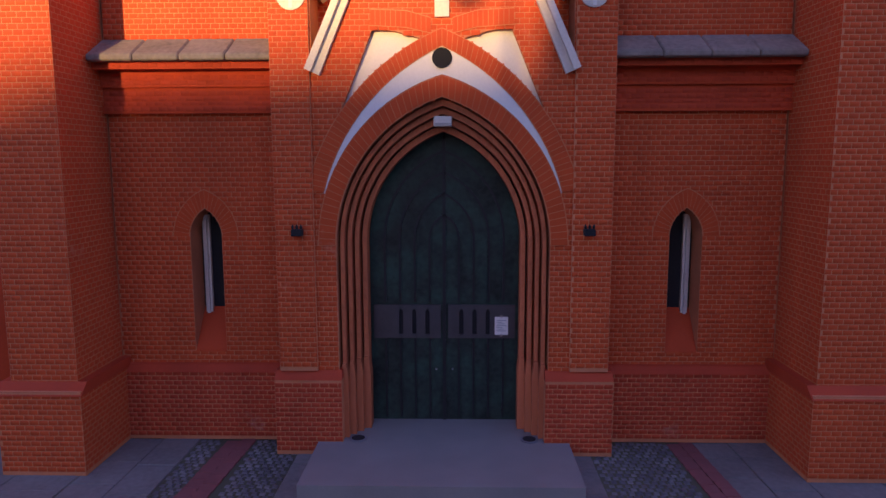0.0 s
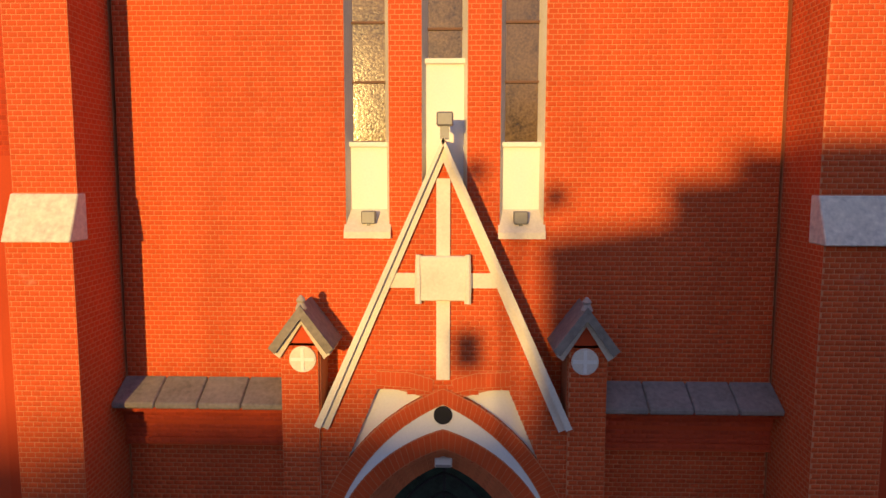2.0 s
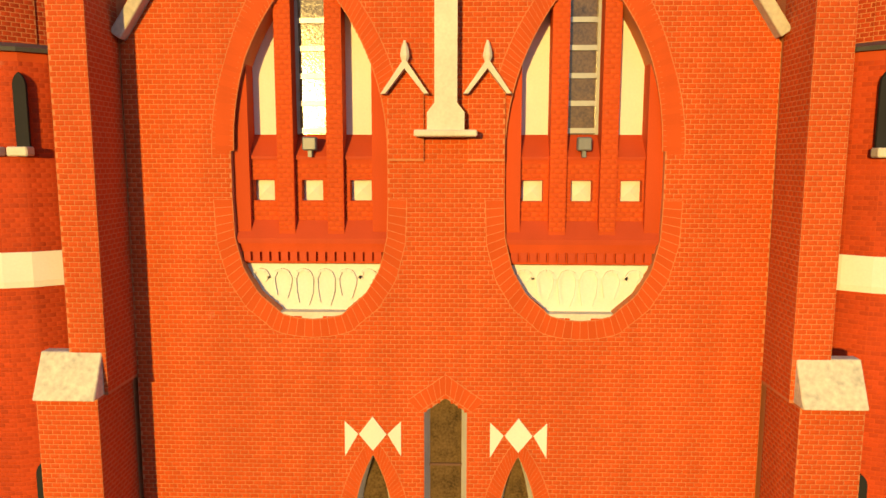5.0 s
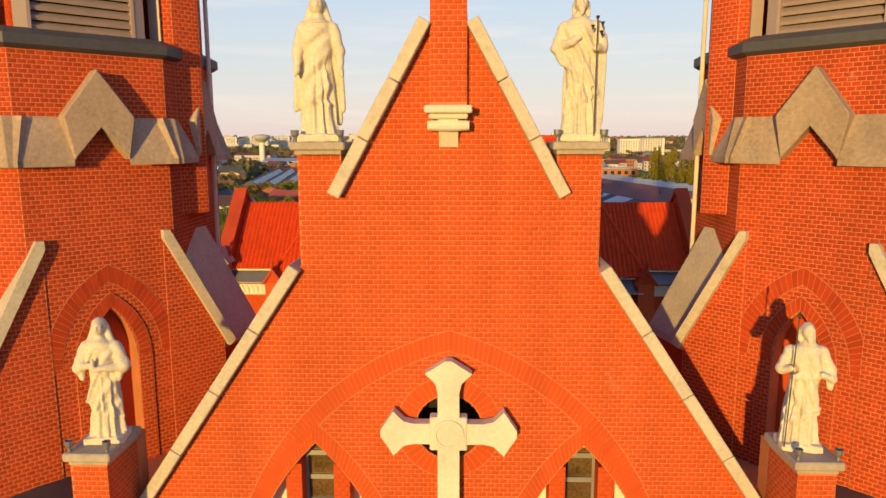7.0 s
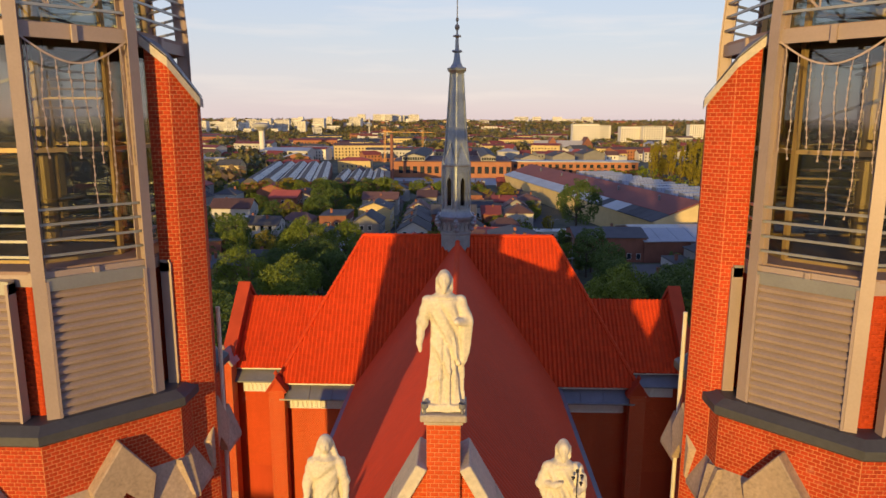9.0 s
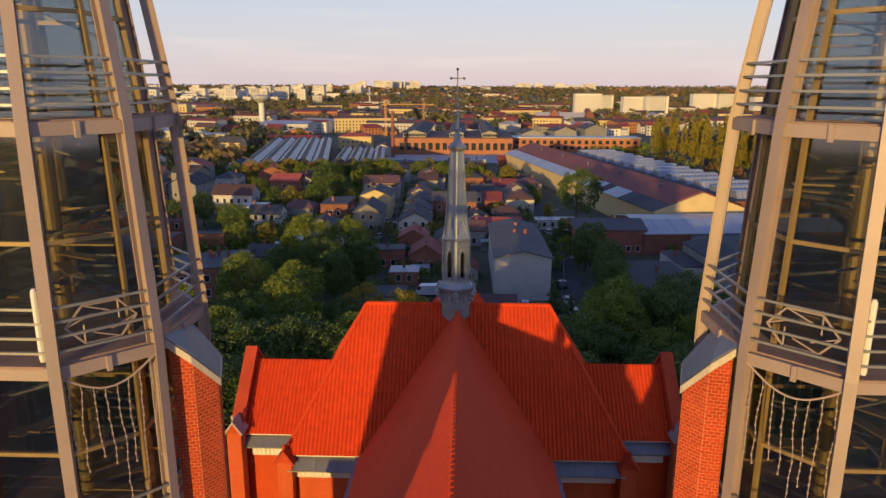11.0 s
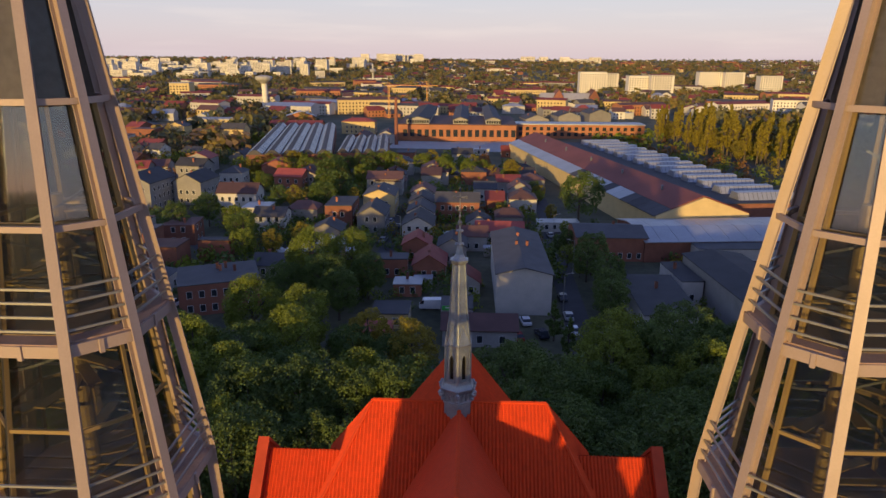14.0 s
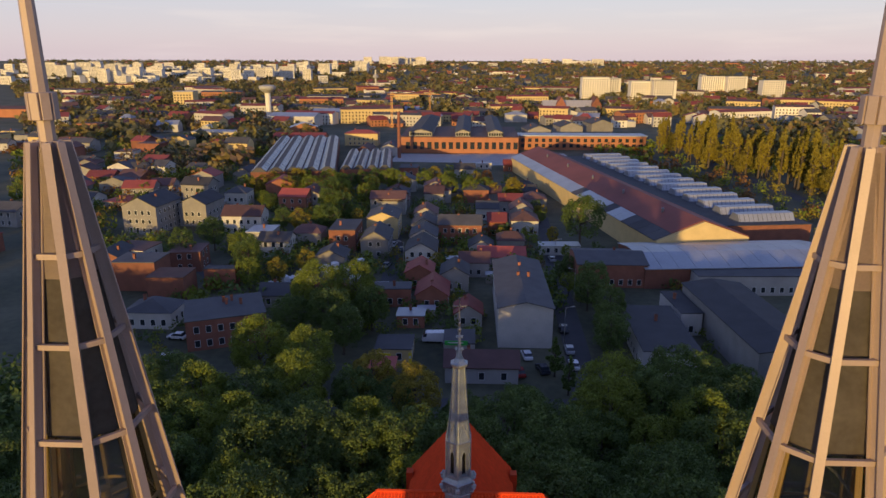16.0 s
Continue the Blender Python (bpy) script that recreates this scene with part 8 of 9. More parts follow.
# ---- works halls ----
def works_hall():
    h = empty("works_hall", label="very long industrial hall with ochre walls and rust-brown roof", category="hall")
    M = Matrix.Translation((67, 178, 0.3)) @ Matrix.Rotation(math.atan2(31, 164), 4, "Z")
    L = 168
    bm = bmesh.new()
    prism(bm, [(-14, 0), (14, 0), (14, 7.2), (0, 12.2), (-14, 7.2)], M, 0, L)
    part("hall_wall", bm, WALL_YELLOW, h)
    bm = bmesh.new()
    prism(bm, [(-9.5, 8.9), (0, 12.3), (14.4, 7.1), (14.4, 7.35), (0, 12.6), (-9.5, 9.2)], M, 0.6, L)
    part("main_roof", bm, ROOF_RUST, h, "rust-brown roof")
    n = 28
    for i in range(n):
        bm = bmesh.new()
        y0, y1 = 0.6 + (L - 1) * i / n, 0.6 + (L - 1) * (i + 1) / n - 0.12
        prism(bm, [(-14.6, 7.05), (-9.5, 8.9), (-9.5, 9.12), (-14.6, 7.27)], M, y0, y1)
        part("roof_panel", bm, ROOF_GREY if i in (0, 1, 2, 3, 6, 11) else ROOF_METAL, h, "pale corrugated roof strip" if i == 8 else "")
    for i in range(5):
        bm = bmesh.new()
        lathe(bm, [(0.35, 0), (0.35, 1.4), (0.5, 1.5), (0.1, 1.9)], 8, M @ Matrix.Translation((-4, 18 + 30 * i, 10.8)))
        part("roof_vent", bm, LEAD, h)
    w = empty("works_hall", label="wide flat works hall with rows of glazed roof lights", category="hall")
    bm = bmesh.new()
    prism(bm, [(14.6, 0), (44, 0), (44, 6.6), (14.6, 7.0)], M, 14, L)
    part("hall_wall", bm, WALL_BRICK, w)
    bm = bmesh.new()
    prism(bm, [(14.5, 7.02), (44.3, 6.62), (44.3, 6.8), (14.5, 7.2)], M, 13.8, L + 0.2)
    part("flat_roof", bm, ROOF_GREY, w)
    for i in range(14):
        y0 = 18 + 10.6 * i
        bm = bmesh.new()
        prism(bm, [(y0, 7.0), (y0 + 6.0, 7.0), (y0 + 4.6, 9.3), (y0 + 1.4, 9.3)], M @ Matrix(((0, 1, 0, 0), (1, 0, 0, 0), (0, 0, 1, 0), (0, 0, 0, 1))), 22, 41)
        rl = part("roof_light", bm, ROOF_METAL, w, "pale glazed roof light")
        bm = bmesh.new()
        for k in range(12):
            u = 22.4 + 1.55 * k
            bar(bm, M @ Vector((u, y0 - 0.02, 7.05)), M @ Vector((u, y0 + 1.38, 9.32)), 0.12)
        part("glazing_rib", bm, LEAD, rl)
    f = empty("metal_roof_shed", label="broad shed with a curved pale metal roof and brick walls", category="hall")
    M2 = Matrix.Translation((70, 157, 0.3)) @ Matrix.Rotation(radians(6), 4, "Z")
    bm = bmesh.new()
    prism(bm, [(0, 0), (22, 0), (22, 6.0), (14, 7.3), (8, 7.3), (0, 5.4)], M2 @ Matrix(((0, 1, 0, 0), (1, 0, 0, 0), (0, 0, 1, 0), (0, 0, 0, 1))), -25, 28)
    part("shed_wall", bm, WALL_BRICK, f)
    for i in range(12):
        bm = bmesh.new()
        u0, u1 = -25.3 + 53.6 * i / 12, -25.3 + 53.6 * (i + 1) / 12 - 0.08
        prism(bm, [(-0.5, 5.3), (8, 7.35), (14, 7.35), (22.5, 6.0), (22.5, 6.15), (14, 7.55), (8, 7.55), (-0.5, 5.5)], M2 @ Matrix(((0, 1, 0, 0), (1, 0, 0, 0), (0, 0, 1, 0), (0, 0, 0, 1))), u0, u1)
        part("roof_sheet", bm, ROOF_METAL, f)

works_hall()

def sawtooth(x0, x1, y0, y1, bays, z, rot=0.0):
    h = empty("sawtooth_hall", label="works hall with long glazed sawtooth roofs", category="hall", group="sawtooth halls")
    M = pose(x0, y0, 0.3, 0, 0, rot)
    w, d = (x1 - x0) / bays, y1 - y0
    bm = bmesh.new()
    prism(bm, [(0, 0), (x1 - x0, 0), (x1 - x0, z), (0, z)], M, 0, d)
    part("hall_wall", bm, WALL_BRICK, h)
    for i in range(bays):
        bm = bmesh.new()
        prism(bm, [(w * i, z), (w * (i + 1) - 0.3, z), (w * (i + 0.62), z + 2.0), (w * (i + 0.38), z + 2.0)], M, 0, d)
        b = part("roof_bay", bm, ROOF_GREY, h)
        n = int(d / 6)
        for k in range(n):
            bm = bmesh.new()
            for (u0, v0), (u1, v1) in (((w * i + 0.3, z + 0.25), (w * (i + 0.36), z + 1.9)), ((w * (i + 0.64), z + 1.9), (w * (i + 1) - 0.6, z + 0.25))):
                sgn = -1 if u0 < w * (i + 0.5) else 1
                q = [bm.verts.new(M @ Vector((u + sgn * 0.10, d * (k + t) / n, v + 0.06))) for u, v, t in ((u0, v0, 0.06), (u1, v1, 0.06), (u1, v1, 0.94), (u0, v0, 0.94))]
                bm.faces.new(q)
            part("roof_light", bm, ROOF_GLASS if (k * 3 + i) % 9 else ROOF_METAL, b)

sawtooth(-98, -60, 287, 420, 5, 7.0, 10)
sawtooth(-60, -36, 300, 362, 4, 6.5, 6)

def factory():
    f = empty("factory", label="orange brick factory with raised roof monitors", category="factory")
    bm = bmesh.new()
    box(bm, -42, 30, 406, 470, 0.3, 10)
    box(bm, 30, 112, 425, 440, 0.3, 9)
    part("factory_wall", bm, WALL_ORANGE, f)
    bm = bmesh.new()
    box(bm, -42.6, 30.6, 405.5, 470.6, 10, 10.5)
    part("factory_roof", bm, ROOF_BROWN, f)
    bm = bmesh.new()
    box(bm, 29.6, 112.6, 424.4, 440.6, 9, 9.6)
    part("factory_roof", bm, ROOF_METAL, f)
    for x, w in ((-30, 14), (-4, 9), (16, 9)):
        bm = bmesh.new()
        prism(bm, [(x - w / 2, 10.5), (x + w / 2, 10.5), (x + w / 2, 13.0), (x, 14.6), (x - w / 2, 13.0)], ID, 408, 520)
        mo = part("roof_monitor", bm, WALL_GREY, f)
        bm = bmesh.new()
        prism(bm, [(x - w / 2 - 0.5, 12.9), (x, 14.7), (x + w / 2 + 0.5, 12.9), (x + w / 2 + 0.5, 13.2), (x, 15.0), (x - w / 2 - 0.5, 13.2)], ID, 407, 521)
        part("monitor_roof", bm, ROOF_GREY, mo)
        for k in range(int(w / 1.5)):
            bm = bmesh.new()
            u = x - w / 2 + 0.5 + 1.5 * k
            prism(bm, [(u, 11.0), (u + 1.1, 11.0), (u + 1.1, 12.6), (u, 12.6)], ID, 407.7, 408.2)
            part("pane", bm, WINDOW_M, mo)
    for i in range(16):
        u = -39 + 4.4 * i
        bm = bmesh.new()
        prism(bm, [(u, 3.0), (u + 2.6, 3.0), (u + 2.6, 7.2), (u, 7.2)], ID, 405.7, 406.2)
        part("window", bm, WINDOW_M, f)
    for i in range(18):
        for v in (2.0, 5.4):
            u = 33 + 4.4 * i
            bm = bmesh.new()
            prism(bm, [(u, v), (u + 2.2, v), (u + 2.2, v + 2.2), (u, v + 2.2)], ID, 424.7, 425.2)
            part("window", bm, WINDOW_M, f)
    for k in range(3):
        house(48 + 24 * k, 460 + 14 * k, 16, 22, 9 + k, 8, "gable", 3, WALL_GREY, ROOF_GREY, 2, windows=False)
    bm = bmesh.new()
    lathe(bm, [(1.1, 0.3), (0.85, 26), (0.95, 26.2), (0.9, 27)], 12, Matrix.Translation((-41, 385, 0)))
    tagged(part("factory_chimney", bm, WALL_BRICK), "slim red brick factory chimney", "chimney")

factory()

# ---- blocks of flats, far houses, water tower, cranes ----
def block(x, y, w, d, h, rot=0.0, wall=None):
    z0 = height(x, y) - 1
    b = empty("apartment_block", None, "pale panel-built apartment block", "building", "far apartment blocks")
    M = pose(x, y, z0, 0, 0, rot)
    bm = bmesh.new()
    prism(bm, [(-w / 2, 0), (w / 2, 0), (w / 2, h), (-w / 2, h)], M, 0, d)
    part("block_wall", bm, wall or WALL_BLOCK, b)
    bm = bmesh.new()
    prism(bm, [(-w / 2 - 0.2, h), (w / 2 + 0.2, h), (w / 2 + 0.2, h + 0.8), (-w / 2 - 0.2, h + 0.8)], M, -0.2, d + 0.2)
    part("roof", bm, CONCRETE, b)
    v, f = [], []
    for j in range(int(h / 2.9)):
        for i in range(int(w / 3.4)):
            u, z = -w / 2 + 1.0 + 3.4 * i, 1.2 + 2.9 * j
            k = len(v)
            v += [tuple(M @ Vector(p)) for p in ((u, -0.06, z), (u + 1.7, -0.06, z), (u + 1.7, -0.06, z + 1.5), (u, -0.06, z + 1.5))]
            f.append((k, k + 1, k + 2, k + 3))
    ob = new("window_grid", mesh_from("window_grid", v, f, WINDOW_M))
    ob.parent = b
    tagged(ob, kind="stuff")

for x, y, w, h in ((178, 985, 38, 31), (200, 990, 30, 29), (228, 915, 32, 28), (254, 905, 30, 29), (372, 1070, 36, 30), (405, 1060, 30, 30), (428, 985, 32, 27)):
    block(x, y, w, 14, h, 4, WALL_BLOCK)
rnd = random.Random(4)
for i in range(190):
    k = rnd.random()
    x, y = -1250 + 900 * k + rnd.uniform(-60, 60), rnd.uniform(1250, 2200) + 200 * k
    block(x, y, rnd.uniform(15, 38), 13, rnd.choice((11, 14, 14, 17, 26, 30)), rnd.uniform(-25, 25))
for i in range(16):
    block(rnd.uniform(-420, -180), rnd.uniform(2700, 3000), rnd.uniform(24, 50), 14, rnd.choice((17, 30, 34)), 0)
for i in range(14):
    block(rnd.uniform(200, 560), rnd.uniform(2900, 3200), rnd.uniform(24, 50), 14, rnd.choice((17, 26)), 0)
block(-325, 760, 22, 20, 20, 5, WALL_YELLOW)
block(-165, 430, 36, 14, 10, -4, WALL_YELLOW)
for x, y, w, d, h in ((-300, 600, 110, 20, 7), (-150, 560, 40, 24, 9), (-120, 640, 60, 20, 7), (-60, 610, 50, 18, 8), (-200, 820, 90, 30, 8), (-90, 900, 120, 30, 8), (60, 700, 50, 20, 8), (-430, 640, 80, 18, 8), (240, 620, 60, 20, 8), (300, 480, 40, 30, 7)):
    house(x, y, w, d, h, rnd.uniform(-6, 6), "gable", 2.5, rnd.choice((WALL_ORANGE, WALL_YELLOW, WALL_WHITE, WALL_BLOCK)), rnd.choice((ROOF_GREY, ROOF_METAL, ROOF_BROWN)), 1, "x", "long low commercial building far off", 0, windows=False)
for i in range(70):
    y = rnd.uniform(330, 900)
    x = rnd.uniform(-0.62, 0.62) * y
    if -110 < x < 170 and y < 530 or (x > 90 and y < 480):
        continue
    house(x, y, rnd.uniform(9, 22), rnd.uniform(9, 12), rnd.uniform(4, 9), rnd.uniform(-20, 20), rnd.choice(("gable", "flat", "hip")), 3.0, rnd.choice((WALL_WHITE, WALL_WHITE, WALL_YELLOW, WALL_ORANGE)), rnd.choice((ROOF_GREY, ROOF_RED, ROOF_BROWN, ROOF_METAL)), 1, rnd.choice("xy"), "house far off among the trees", 0, windows=False)
import collections
FAR = collections.defaultdict(lambda: ([], []))
def far_house(x, y, w, d, h, rot, rise, wall, top):
    """A house too far off to be picked out singly; joined with its like by material."""
    M = pose(x, y, height(x, y) - 0.5, 0, 0, rot)
    for mat, pts, faces in ((wall, [(-w / 2, 0, 0), (w / 2, 0, 0), (w / 2, d, 0), (-w / 2, d, 0), (-w / 2, 0, h), (w / 2, 0, h), (w / 2, d, h), (-w / 2, d, h), (-w / 2, d / 2, h + rise), (w / 2, d / 2, h + rise)], ((0, 1, 5, 4), (1, 2, 6, 9, 5), (2, 3, 7, 6), (3, 0, 4, 8, 7))),
                            (top, [(-w / 2 - 0.4, -0.4, h - 0.1), (w / 2 + 0.4, -0.4, h - 0.1), (w / 2 + 0.4, d / 2, h + rise + 0.2), (-w / 2 - 0.4, d / 2, h + rise + 0.2), (w / 2 + 0.4, d + 0.4, h - 0.1), (-w / 2 - 0.4, d + 0.4, h - 0.1)], ((0, 1, 2, 3), (3, 2, 4, 5)))):
        v, f = FAR[mat.name]
        k = len(v)
        v += [tuple(M @ Vector(q)) for q in pts]
        f += [tuple(k + j for j in q) for q in faces]
    # a row of dark windows along the front
    v, f = FAR[WINDOW_M.name]
    for j in range(int(h / 2.8)):
        for i in range(int(w / 3.0)):
            u, z = -w / 2 + 0.9 + 3.0 * i, 1.0 + 2.8 * j
            k = len(v)
            v += [tuple(M @ Vector(q)) for q in ((u, -0.06, z), (u + 1.1, -0.06, z), (u + 1.1, -0.06, z + 1.4), (u, -0.06, z + 1.4))]
            f.append((k, k + 1, k + 2, k + 3))

for i in range(900):
    near = i < 330
    y = rnd.uniform(520, 1100) if near else rnd.uniform(1000, 3600)
    x = rnd.uniform(-0.66, 0.68) * y
    if not near and x < -0.15 * y and y < 2300 or y < 560 and -120 < x < 175:
        continue
    big = rnd.random() < (0.22 if near else 0.10)
    far_house(x, y, rnd.uniform(26, 60) if big else rnd.uniform(9, 18), rnd.uniform(9, 14), rnd.choice((3.6, 6.0, 6.5, 9.0)) if not big else rnd.choice((7.0, 10.0, 13.0)), rnd.uniform(-30, 30), 3.2 if not big else 1.6,
              rnd.choice((WALL_WHITE, WALL_BLOCK, WALL_YELLOW, WALL_ORANGE, WALL_GREY)), rnd.choice((ROOF_RED, ROOF_BROWN, ROOF_GREY, ROOF_RED)))
for key, (v, f) in FAR.items():
    tagged(new("far_houses", mesh_from("far_houses", v, f, bpy.data.materials[key])), "town houses far off among the trees", "houses", kind="stuff")

wt = empty("water_tower", label="pale concrete mushroom water tower", category="tower")
bm = bmesh.new()
lathe(bm, [(3.2, 0), (2.6, 10), (2.6, 24), (3.0, 25)], 18, Matrix.Translation((-190, 632, 0)))
part("tower_shaft", bm, WALL_BLOCK, wt)
bm = bmesh.new()
lathe(bm, [(2.8, 25), (7.5, 28.5), (8.0, 30.0), (7.6, 31.5), (3, 32.4), (0.5, 32.6)], 18, Matrix.Translation((-190, 632, 0)))
part("tank", bm, CONCRETE, wt)
def crane(x, y, h, arm, sgn):
    c = empty("tower_crane", label="yellow lattice tower crane far off", category="crane")
    bm = bmesh.new()
    for a, b in ((-0.6, -0.6), (0.6, -0.6), (0.6, 0.6), (-0.6, 0.6)):
        bar(bm, (x + a, y + b, 0), (x + a, y + b, h + 4), 0.28)
    for k in range(int(h / 2)):
        bar(bm, (x - 0.6, y - 0.6, 2 * k), (x + 0.6, y - 0.6, 2 * k + 2), 0.16)
    part("mast", bm, CRANE_M, c)
    bm = bmesh.new()
    bar(bm, (x - sgn * arm * 0.25, y, h), (x + sgn * arm, y, h), 0.8, 0.5)
    bar(bm, (x, y, h + 4), (x + sgn * arm * 0.7, y, h + 0.3), 0.15)
    part("jib", bm, CRANE_M, c)
CRANE_M = material("crane_yellow_paint", (0.55, 0.26, 0.05), 0.5, spread=0.1)
crane(-38, 640, 24, 40, -1)
crane(-65, 560, 26, 6, 1)
ch = empty("far_church", label="long pale hall with red brick gables far off", category="building")
bm = bmesh.new()
box(bm, 75, 130, 700, 720, 0, 9)
part("hall_wall", bm, WALL_WHITE, ch)
bm = bmesh.new()
prism(bm, [(699, 9), (710, 15), (721, 9)], Matrix(((0, 1, 0, 0), (1, 0, 0, 0), (0, 0, 1, 0), (0, 0, 0, 1))), 75, 130)
part("roof", bm, WALL_WHITE, ch)
for x in (93, 129):
    bm = bmesh.new()
    prism(bm, [(x - 5, 0), (x + 5, 0), (x + 5, 11), (x, 19), (x - 5, 11)], ID, 697, 722)
    part("red_gable", bm, WALL_BRICK, ch)

# ---- streets ----
def strip(name, pts, w, mat, z=0.40, label=""):
    v, f = [], []
    for i, p in enumerate(pts):
        q = Vector(pts[min(i + 1, len(pts) - 1)]) - Vector(pts[max(i - 1, 0)])
        n = Vector((-q.y, q.x)).normalized() * w / 2
        v += [(p[0] + n.x, p[1] + n.y, z), (p[0] - n.x, p[1] - n.y, z)]
        if i:
            k = 2 * i
            f.append((k - 2, k - 1, k + 1, k))
    return tagged(new(name, mesh_from(name, v, f, mat)), label, "road", kind="structure")

strip("road", [(-200, 88), (-60, 90), (60, 93), (200, 92)], 7, ASPHALT, 0.41, "asphalt street behind the church")
strip("road", [(21.3, 93), (22.5, 120), (23.5, 150), (26, 190), (27, 250)], 5.0, ASPHALT, 0.42, "narrow asphalt side street")
strip("road", [(-20.5, 150), (-21, 181), (-27, 230), (-35, 290)], 4.2, ASPHALT, 0.42, "narrow asphalt side street")
strip("road", [(-60, 150), (-95, 195), (-135, 260), (-175, 330)], 6, ASPHALT, 0.42, "asphalt street between houses")
strip("road", [(150, 100), (140, 250), (132, 400)], 7, ASPHALT, 0.42, "asphalt road beside the works")
strip("pavement", [(-5, 380), (60, 385)], 46, CONCRETE, 0.43, "pale works yard")
strip("pavement", [(-44, 386), (-5, 384)], 34, CONCRETE, 0.435, "pale works yard beside the hall")
strip("road", [(-90, -24), (90, -24)], 9, ASPHALT, 0.405, "street in front of the church")

# ---- unseen houses opposite the church, placed for their shadows ----
def shadow_house(x0, x1, z0, z1, y=-46):
    r = empty("street_house", label="unseen house block placed for its shadow", category="house", group="houses across the street")
    bm = bmesh.new()
    prism(bm, [(x0, 0.3), (x1, 0.3), (x1, z1), (x0, z0)], ID, y - 10, y)
    part("house_wall", bm, WALL_GREY, r)
    bm = bmesh.new()
    prism(bm, [(x0, z0), (x1, z1), (x1, z1 + 0.2), (x0, z0 + 0.2)], ID, y - 10.3, y + 0.3)
    part("roof", bm, ROOF_GREY, r)

# tall outer blocks, added to keep the sun off the trees behind
shadow_house(-147.2, -97.2, 21.0, 22.0)
shadow_house(-97.2, -57.2, 21.5, 21.0)
shadow_house(-57.2, -28.0, 18.5, 18.0)
# set far back so that their shadow edge on the front turns soft
shadow_house(-62, -41.6, 16.4, 16.4, -130)
shadow_house(-41.6, -34.8, 16.8, 17.0, -130)
# stepped roof line after the stepped shadow edge on the wall
shadow_house(-11.4, -9.5, 12.4, 12.7)
shadow_house(-9.5, -8.5, 13.3, 13.4)
shadow_house(-8.5, 2.0, 13.8, 14.0)
# outer blocks on the right, added for shade as well
shadow_house(2.0, 33, 15.6, 16.0)
shadow_house(33, 83, 21.5, 21.0)
shadow_house(83, 143, 20.0, 21.0)
lamp = empty("street_lamp", label="tall double-armed street lamp before the church", category="lamp")
bm = bmesh.new()
lathe(bm, [(0.10, 0.3), (0.06, 11.6)], 10, Matrix.Translation((-7.3, -30, 0)))
part("pole", bm, STEEL_GREY, lamp)
bm = bmesh.new()
bar(bm, (-7.95, -30, 12.2), (-7.3, -30, 11.3), 0.06)
bar(bm, (-6.65, -30, 11.9), (-7.3, -30, 11.3), 0.06)
part("arm", bm, STEEL_GREY, lamp)
for xx, zz in ((-7.92, 12.35), (-6.7, 11.95)):
    bm = bmesh.new()
    lathe(bm, [(0.05, -0.18), (0.17, -0.1), (0.17, 0.1), (0.05, 0.18)], 10, Matrix.Translation((xx, -30, zz)))
    part("lamp_head", bm, LEAD, lamp)
bm = bmesh.new()
box(bm, -8.1, -7.65, -30.03, -29.97, 9.35, 9.95)
part("sign_plate", bm, STEEL_GREY, lamp)

def side_lamp(x, y, h, turn):
    c = empty("street_lamp", pose(x, y, 0.3, 0, 0, turn), "grey street lamp with a short arm beside the side street", "lamp", "side street lamps")
    bm = bmesh.new()
    lathe(bm, [(0.10, 0), (0.06, h)], 8)
    part("pole", bm, STEEL_GREY, c)
    bm = bmesh.new()
    bar(bm, (0, 0, h - 0.05), (1.3, 0, h + 0.25), 0.07)
    part("arm", bm, STEEL_GREY, c)
    bm = bmesh.new()
    box(bm, 1.2, 1.8, -0.12, 0.12, h + 0.2, h + 0.36, 0.03)
    part("lamp_head", bm, CONCRETE, c)

for x, y, t_ in ((20.2, 119, 0), (26.0, 145, 180), (24.5, 172, 0), (-17.5, 168, 180), (-26.5, 205, 0)):
    side_lamp(x, y, 8.0, t_)
tt = empty("relay_tower", label="slender pale relay tower with a round platform", category="tower")
bm = bmesh.new()
lathe(bm, [(1.6, 0), (1.1, 24), (1.0, 38)], 12, Matrix.Translation((-152, 1100, height(-152, 1100))))
part("tower_shaft", bm, WALL_BLOCK, tt)
bm = bmesh.new()
lathe(bm, [(1.2, 24), (4.6, 26), (4.6, 29), (1.2, 31)], 14, Matrix.Translation((-152, 1100, height(-152, 1100))))
part("platform", bm, CONCRETE, tt)

